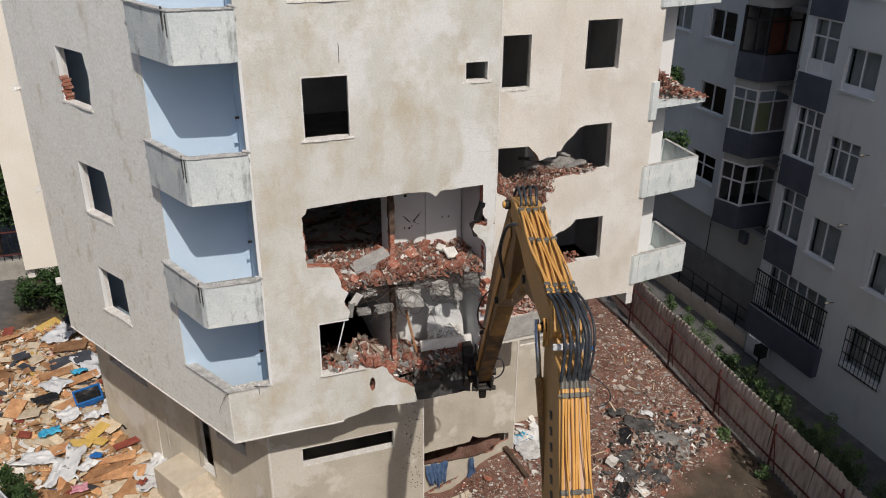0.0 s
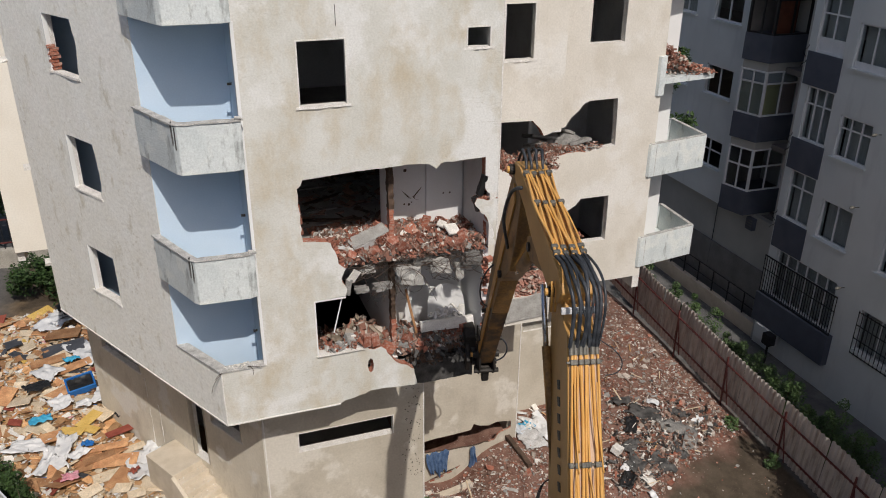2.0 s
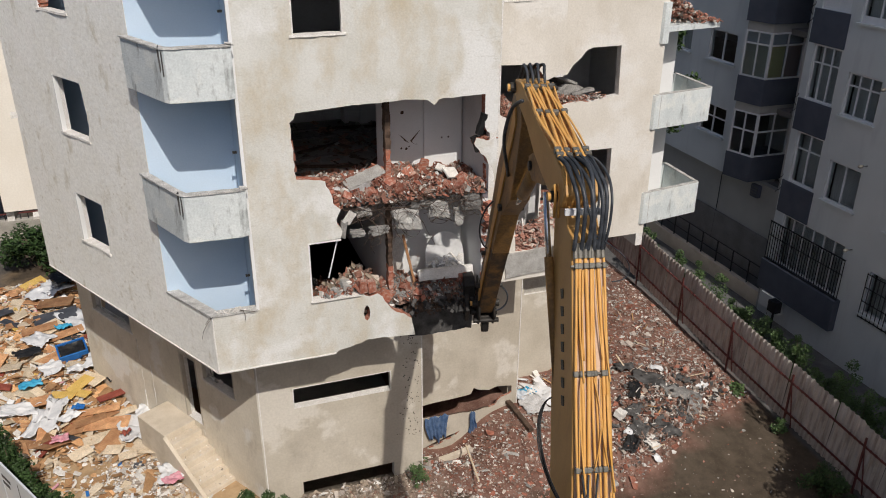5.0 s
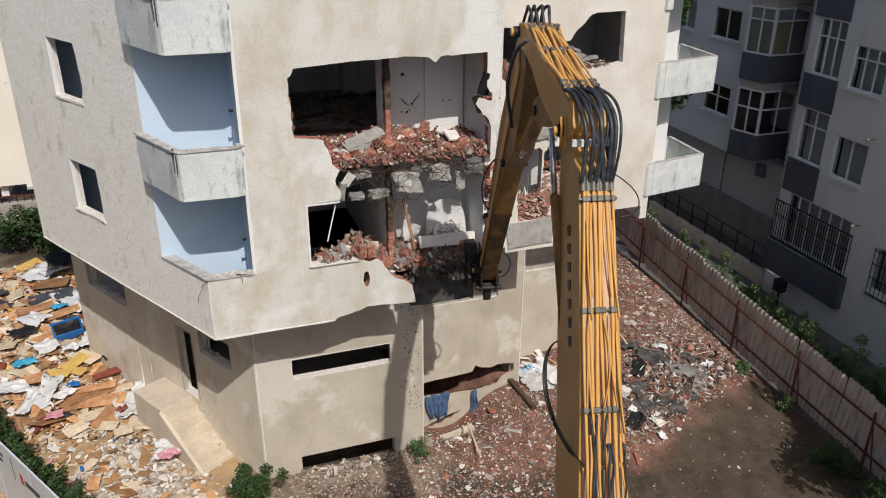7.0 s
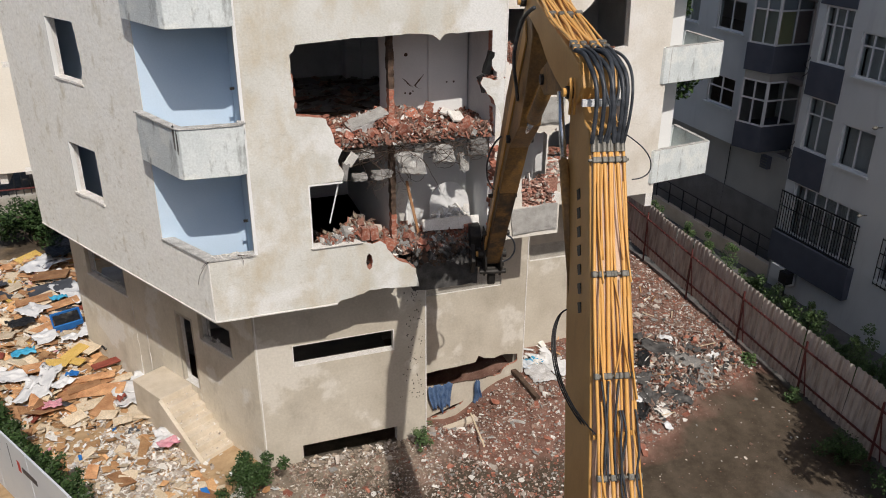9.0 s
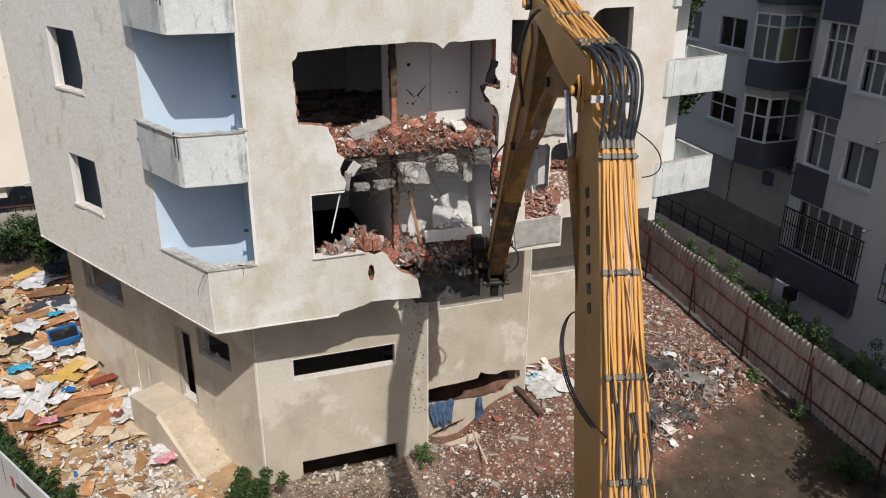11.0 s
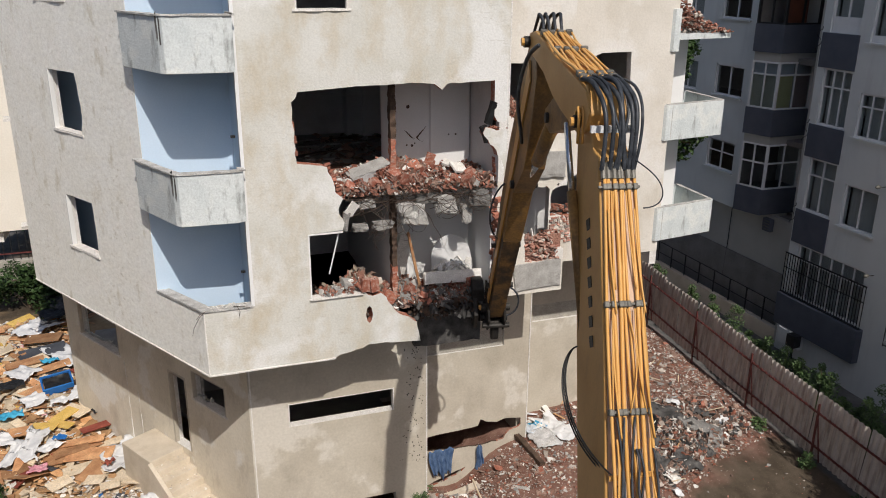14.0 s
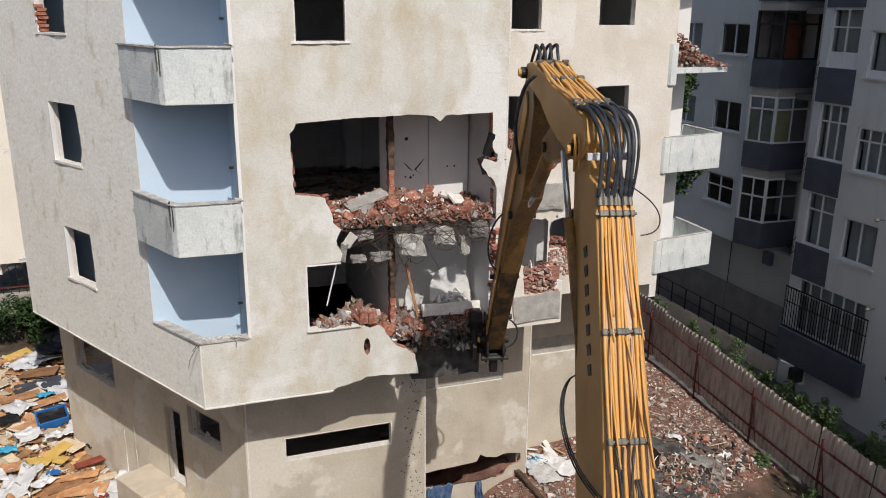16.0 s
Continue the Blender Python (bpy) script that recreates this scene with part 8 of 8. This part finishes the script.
def hung_cloth(x, y, z, w, h, seed, taper):
    """A cloth caught at its top edge, gathered into hanging folds that narrow downwards."""
    n, rows = 28, 14
    vs = []
    for j in range(rows + 1):
        f = j / rows
        for i in range(n + 1):
            u = i / n - 0.5
            fold = math.sin(i * 1.15 + seed + 0.6 * math.sin(f * 3 + seed)) * (0.03 + 0.035 * f) + 0.02 * math.sin(i * 2.7 + f * 4)
            hang = h * f * (1 - 0.22 * abs(math.sin(u * 5 + seed)))
            vs.append((x + u * w * (1 - taper * f ** 1.5) + 0.03 * math.sin(f * 5 + seed), y - 0.06 - fold, z - hang + 0.04 * math.sin(i * 0.5 + seed)))
    fs = [(j * (n + 1) + i, (j + 1) * (n + 1) + i, (j + 1) * (n + 1) + i + 1, j * (n + 1) + i + 1) for j in range(rows) for i in range(n)]
    ob = Shape().add(vs, fs).make("hanging_cloth", [DENIM], smooth=True)
    s = ob.modifiers.new("thickness", "SOLIDIFY")
    s.thickness = 0.012
    return tagged(ob, "dark blue cloth hanging in folds from a broken strip window", "cloth")


hung_cloth(4.36, 4.2, -0.5, 0.8, 1.05, 3, 0.35)
hung_cloth(5.62, 4.2, -0.62, 0.16, 1.0, 4, -1.2)
sheet_piece("plastic_sheet", "white plastic sheet on brick rubble", 8.2, 4.35, 0.9, 0.6, SHEET_WHITE, 71)
sheet_piece("plastic_sheet", "torn white plastic sheet lying at the wall's foot", 7.6, 3.9, 0.9, 0.7, WHITE_BOARD, 171, 0.2)
sheet_piece("plastic_sheet", "torn bluish plastic sheet lying at the wall's foot", 8.35, 3.9, 0.7, 0.8, SHEET_WHITE, 172, 0.2)
sheet_piece("plastic_bag", "pale blue bag caught in rubble", 7.45, 4.45, 0.5, 0.4, HOARD, 173, 0.3)
sheet_piece("plastic_bag", "blue and white plastic bag on rubble", 7.75, 4.6, 0.4, 0.5, CYAN_PLASTIC, 72)
sheet_piece("plastic_bag", "small blue bag on rubble", 12.2, 8.2, 0.35, 0.4, BLUE_PLASTIC, 73)
sheet_piece("roofing_felt", "torn dark roofing felt on the rubble heap", 11.6, 3.4, 1.1, 0.6, CHARCOAL, 74, 0.3)
sheet_piece("roofing_felt", "torn dark roofing felt on the rubble heap", 12.2, 2.5, 0.9, 0.55, DARK_CONCRETE, 75, 0.3)
sheet_piece("roofing_felt", "torn dark roofing felt on the rubble heap", 10.2, 1.5, 0.6, 0.5, CHARCOAL, 76, 0.3)
sheet_piece("roofing_felt", "torn dark roofing felt on the rubble heap", 11.0, 1.3, 0.8, 0.5, CHARCOAL, 78, 0.35)
sheet_piece("roofing_felt", "torn grey roofing felt on the rubble heap", 12.6, 2.0, 1.0, 0.45, DARK_CONCRETE, 79, 0.3)
sheet_piece("plastic_sheet", "white plastic scrap on the rubble heap", 10.3, 0.9, 0.4, 0.3, PLASTER_BIT, 77)
for k, (x, y, w, h) in enumerate(((10.9, 3.0, 0.7, 0.4), (10.4, 2.2, 0.6, 0.4), (12.9, 3.2, 0.6, 0.4), (9.6, 1.0, 0.7, 0.4), (11.9, 1.6, 0.6, 0.4), (11.2, 4.3, 0.7, 0.5))):
    sheet_piece("roofing_felt", "torn dark roofing felt on the rubble heap", x, y, w, h, CHARCOAL if k % 3 else BLACK_PLASTIC, 180 + k, 0.3)
for k, (x, y, w, h) in enumerate(((9.9, 1.5, 0.5, 0.35), (10.2, 0.4, 0.3, 0.2), (12.3, 3.9, 0.4, 0.3), (13.4, 2.8, 0.5, 0.3), (9.7, 4.2, 0.6, 0.4))):
    sheet_piece("plastic_sheet", "white plastic scrap on the rubble heap", x, y, w, h, SHEET_WHITE, 190 + k, 0.2)
sh = Shape()
sr = random.Random(58)
for k in range(70):
    x, y = 8.4 + 6.2 * sr.random(), 0.4 + 7.5 * sr.random()
    if y < 0.39 * (x - 9.4) + 0.3:
        continue
    a, ln = sr.uniform(0, 6.28), sr.uniform(0.2, 0.75)
    z = ground_z(x, y) + 0.07
    sh.bar((x, y, z), (x + math.cos(a) * ln, y + math.sin(a) * ln, z + sr.uniform(-0.05, 0.12)), sr.uniform(0.015, 0.05), 0.02, slot=k % 3)
tagged(sh.make("splintered_laths", [PALE_BOARD, CARD, DUSTY_BIT]), "splintered wooden laths strewn over the rubble", "laths", kind="stuff")
slab_piece("timber_plank", "dark timber plank lying at the wall's foot", (6.95, 3.5, ground_z(6.95, 3.5) + 0.1), (0.16, 1.6, 0.12), (4, 3, 6), DARK_BROWN, "plank")
slab_piece("wooden_pole", "thin pale pole lying in the rubble", (4.7, 1.9, ground_z(4.7, 1.9) + 0.12), (0.05, 2.4, 0.05), (-14, 0, -12), PALE_BOARD, "pole")
slab_piece("kerb_stone", "low concrete kerb along the wall's foot", (4.2, 3.35, ground_z(4.2, 3.35) + 0.02), (2.2, 0.22, 0.16), (0, -8, 4), PALE_CONCRETE, "kerb")
slab_piece("foam_block", "pale block lying on the rubble", (9.9, 2.2, ground_z(9.9, 2.2) + 0.15), (0.35, 0.3, 0.25), (10, 10, 30), PLASTER_BIT, "block")

# ---- side yard strewn with boards and rubbish ----


def in_yard(r, near=0.0):
    for _ in range(60):
        f = r.random()
        y = 0.6 + 17.0 * f ** 0.8
        right = -1.55 - (y - 1.6) * 0.577 if y < 9.6 else -6.1
        left = -8.7 + (4.7 - y) * 0.575 + 0.9 if y < 4.7 else -9.8 - (y - 4.7) * 0.12
        x = r.uniform(left, right - 0.1)
        if y < 5.6 and x > -4.3 - (y - 4.9) * 0.577 + 0.0 and y > 1.9 and x > -3.4 - (y - 3.5) * 0.577:
            continue
        return x, y
    return None


r_yard = random.Random(61)


def board(mat, label, w, h, t, x, y, dz, tilt, group="loose boards"):
    sh = Shape().box(Matrix.Identity(4), w, h, t, jit=0.06)
    ob = sh.make("board", [mat])
    ob.matrix_world = pose(x, y, ground_z(x, y) + dz, tilt[0], tilt[1], r_yard.uniform(0, 360))
    return tagged(ob, label, "board", group)


for i in range(300):
    p = in_yard(r_yard)
    if p is None:
        continue
    x, y = p
    k = r_yard.random()
    if y < 4.8 and r_yard.random() < 0.8:
        continue
    if k < 0.5:
        mat, lab = CARD_EACH, "brown chipboard panel lying among rubbish"
    elif k < 0.86:
        mat, lab = PALE_BOARD, "pale wooden board lying among rubbish"
    elif k < 0.91:
        mat, lab = DARK_BOARD, "dark grey board lying among rubbish"
    elif k < 0.95:
        mat, lab = RED_BOARD, "dark red board lying among rubbish"
    else:
        mat, lab = YELLOW_FOAM, "yellow foam sheet lying among rubbish"
    w = 0.28 + 0.75 * r_yard.random() ** 1.6
    board(mat, lab, w, w * r_yard.uniform(0.35, 0.9), r_yard.uniform(0.01, 0.03), x, y, r_yard.uniform(0.05, 0.24), (r_yard.uniform(-20, 20), r_yard.uniform(-20, 20)))


def yard_pt(r):
    p = in_yard(r)
    if p is not None and p[1] < 4.8 and r.random() < 0.65:
        return None
    return None if p is None else (p[0], p[1], ground_z(*p) + r.uniform(0.01, 0.14))


scatter("board_scraps", "splintered scraps of board and cardboard over the side yard", 7400, yard_pt, (0.03, 0.36), [CARD, PALE_BOARD, CARD, PLASTER_BIT], 62, flat=0.1, weights=(3.2, 3.4, 2, 1.2), category="scraps", plates=0.6)
scatter("paper_scraps", "white paper and plastic scraps over the side yard", 1500, yard_pt, (0.03, 0.26), [SHEET_WHITE, PLASTER_BIT], 63, flat=0.15, category="scraps", plates=0.6)
scatter("coloured_scraps", "coloured scraps of plastic and cloth over the side yard", 120, yard_pt, (0.08, 0.24), [BLUE_PLASTIC, PINK, RED_BOARD, DARK_BOARD, YELLOW_FOAM, BLACK_PLASTIC], 64, flat=0.3, category="scraps")


def near_stair(r):
    x, y = -4.5 + r.gauss(0, 0.75), 3.0 + r.gauss(0, 1.0)
    return (x, y, ground_z(x, y) + 0.02)


scatter("plaster_crumbs", "white plaster crumbs on sandy ground by the stair", 4600, near_stair, (0.015, 0.15), [PLASTER_BIT, DUSTY_BIT, GRAVEL], 65, flat=0.5, weights=(4, 4, 2), plates=0.6)


def on_stair(r):
    k = r.random()
    f, w = 1.42 + 1.74 * k, r.uniform(0.03, 0.92)
    return stair_pt(f, w, LAND - 0.185 * (int(6 * k) + 1) + 0.012 + (0.05 if r.random() < 0.3 else 0))


scatter("plaster_crumbs", "plaster crumbs and dust lying on the entrance steps", 420, on_stair, (0.008, 0.05), [PLASTER_BIT, PALE_CONCRETE, DUSTY_BIT], 66, flat=0.35, weights=(2, 6, 1), plates=0.5)
for k, (x, y, w, h) in enumerate(((-8.0, 16.2, 1.3, 1.0), (-6.7, 13.4, 0.7, 1.6), (-7.95, 12.3, 0.7, 0.9), (-7.1, 7.5, 0.5, 1.5), (-7.6, 6.9, 0.3, 1.1), (-6.6, 7.1, 0.45, 0.6), (-8.2, 8.0, 0.6, 1.1),
                                 (-4.75, 5.9, 1.2, 0.7), (-4.4, 6.6, 0.7, 0.5), (-3.75, 3.4, 0.7, 0.6), (-6.0, 10.3, 0.5, 0.8), (-7.4, 10.2, 0.7, 0.6), (-6.6, 9.9, 0.5, 0.4))):
    sheet_piece("plastic_sheet", "crumpled white plastic sheet among rubbish", x, y, w * 1.15, h * 1.15, SHEET_WHITE, 100 + k, base=0.26)
sheet_piece("plastic_bag", "bright blue plastic bag among boards", -7.9, 9.3, 0.65, 0.4, CYAN_PLASTIC, 120, 0.35, base=0.3)
sheet_piece("plastic_bag", "light blue plastic bag among boards", -7.2, 13.0, 0.45, 0.4, CYAN_PLASTIC, 121, 0.3, base=0.3)
sheet_piece("cloth", "pink cloth lying on the sandy ground", -6.8, 5.95, 0.5, 0.4, PINK, 122, base=0.3)
sheet_piece("cloth", "pink cloth lying by the stair", -3.7, 3.0, 0.5, 0.4, PINK, 123, base=0.3)
sheet_piece("cloth", "dark blue cloth among boards", -6.35, 7.45, 0.35, 0.3, BLUE_PLASTIC, 124, base=0.3)
sheet_piece("cloth", "small red cloth on white plastic", -4.95, 5.5, 0.3, 0.25, RED_BOARD, 125, 0.4, base=0.35)
sheet_piece("cloth", "black cloth among boards", -5.4, 8.8, 0.4, 0.3, BLACK_PLASTIC, 126, base=0.3)
sheet_piece("cloth", "black cloth among boards", -8.2, 11.4, 0.7, 0.5, BLACK_PLASTIC, 127, base=0.3)


def laid(mat, label, w, h, x, y, turn, dz=0.26, tilt=(5, -4)):
    ob = Shape().box(Matrix.Identity(4), w, h, 0.035, jit=0.05).make("board", [mat])
    ob.matrix_world = pose(x, y, ground_z(x, y) + dz, tilt[0], tilt[1], turn)
    return tagged(ob, label, "board", "loose boards")


laid(DARK_BOARD, "large dark grey board lying among rubbish", 1.5, 0.75, -7.5, 14.0, 10, 0.32)
laid(RED_BOARD, "dark red board lying among rubbish", 1.1, 0.3, -5.3, 8.0, 14, 0.3)
laid(DARK_BROWN, "dark brown board beside a blue crate", 0.8, 0.5, -6.15, 11.0, -8)
for x, y, w, h, a in ((-6.4, 8.9, 0.9, 0.4, 50), (-6.9, 8.4, 0.8, 0.35, -25), (-6.3, 8.3, 0.5, 0.3, -40)):
    laid(YELLOW_FOAM, "yellow foam sheet lying among rubbish", w, h, x, y, a, 0.3)
for x, y, w, h, a in ((-5.8, 7.2, 1.3, 0.28, -6), (-6.0, 6.7, 0.9, 0.3, 12), (-7.6, 15.1, 1.3, 0.6, -12), (-7.0, 12.5, 1.1, 0.4, 20), (-7.4, 10.9, 1.0, 0.5, 30), (-5.5, 6.4, 1.3, 0.5, -14), (-8.0, 13.2, 1.2, 0.45, 8)):
    laid(CARD_EACH, "long brown chipboard panel lying among rubbish", w, h, x, y, a, 0.28)
for x, y, w, h, a in ((-6.1, 9.2, 1.0, 0.5, -50), (-5.7, 5.8, 0.9, 0.4, 8), (-5.6, 9.6, 0.7, 0.5, 20), (-5.3, 5.0, 0.5, 0.35, -20), (-6.2, 5.2, 0.6, 0.4, 30), (-4.9, 4.6, 0.5, 0.3, 5), (-5.0, 7.0, 0.7, 0.3, 12)):
    laid(PALE_BOARD, "large pale board lying on sandy ground", w, h, x, y, a, 0.24)

# three dark crumpled sheets at the far end of the side yard
for k, (x, y, w, h, mat) in enumerate(((-7.2, 17.0, 1.3, 1.3, BLACK_PLASTIC), (-6.9, 18.2, 1.6, 1.2, BLACK_PLASTIC), (-7.4, 17.6, 0.7, 0.5, DARK_BOARD))):
    sheet_piece("tarpaulin", "dark crumpled sheet lying under the block", x, y, w, h, mat, 140 + k, 0.9, base=0.3)

# the blue crate with a black liner
crate = thing("blue_crate", "blue plastic crate lined with a black bag", "crate", at=(-6.75, 11.1, ground_z(-6.75, 11.1) + 0.26))
crate.rotation_euler = (radians(16), radians(-4), radians(12))
for nm, c, sz in (("side", (0, -0.32, 0.14), (0.95, 0.06, 0.28)), ("side", (0, 0.32, 0.14), (0.95, 0.06, 0.28)), ("side", (-0.45, 0, 0.14), (0.06, 0.575, 0.28)), ("side", (0.45, 0, 0.14), (0.06, 0.575, 0.28)), ("base", (0, 0, 0.02), (0.83, 0.57, 0.04))):
    part(nm, Shape().box(Matrix.Translation(c), *sz), [BLUE_PLASTIC], crate, bevel=0.015)
liner = Shape()
n = 8
vs = [((i / n - 0.5) * 0.8, (j / n - 0.5) * 0.54, 0.22 + 0.05 * noise.noise(Vector((i * 0.9, j * 0.9, 2))) - 0.1 * (1 - max(abs(i / n - 0.5), abs(j / n - 0.5)) * 2)) for j in range(n + 1) for i in range(n + 1)]
liner.add(vs, [(j * (n + 1) + i, j * (n + 1) + i + 1, (j + 1) * (n + 1) + i + 1, (j + 1) * (n + 1) + i) for j in range(n) for i in range(n)])
part("liner", liner, [BLACK_PLASTIC], crate, "black plastic liner", smooth=True)

# beam and base of the breach in the middle wall
slab_piece("concrete_beam", "bared grey concrete beam across the breach", (6.38, 2.14, 8.58), (1.0, 0.28, 0.66), (0, 1, 0), CONCRETE, "beam")
slab_piece("concrete_beam", "bared grey concrete beam under the breach", (6.25, 2.16, 5.66), (1.34, 0.24, 0.72), (0, -2, 0), CONCRETE, "beam")

# torn bits at the right edge of the hole; their black also paints dark voids
slab_piece("lining_and_void", "black torn lining and painted dark void at the hole's edge", (3.98, 0.06, 10.32), (0.16, 0.12, 0.5), (8, 14, 10), BLACK_PLASTIC, "lining")
slab_piece("lining_and_void", "black torn lining and painted dark void at the hole's edge", (3.86, 0.08, 9.86), (0.16, 0.1, 0.36), (-6, -18, 20), BLACK_PLASTIC, "lining")
slab_piece("lining_and_void", "black piece standing for the dark void in a wall gap", (4.22, 0.24, 10.08), (0.3, 0.08, 0.34), (0, 0, 0), BLACK_PLASTIC, "lining")
scatter("brick_rubble", "red brick bared in a gap of the wall", 40, lambda r: (r.uniform(4.0, 4.33), r.uniform(0.02, 0.2), 9.97 + r.uniform(0, 0.05)), (0.03, 0.09), [BRICK, RED_DUST], 94, flat=0.5)
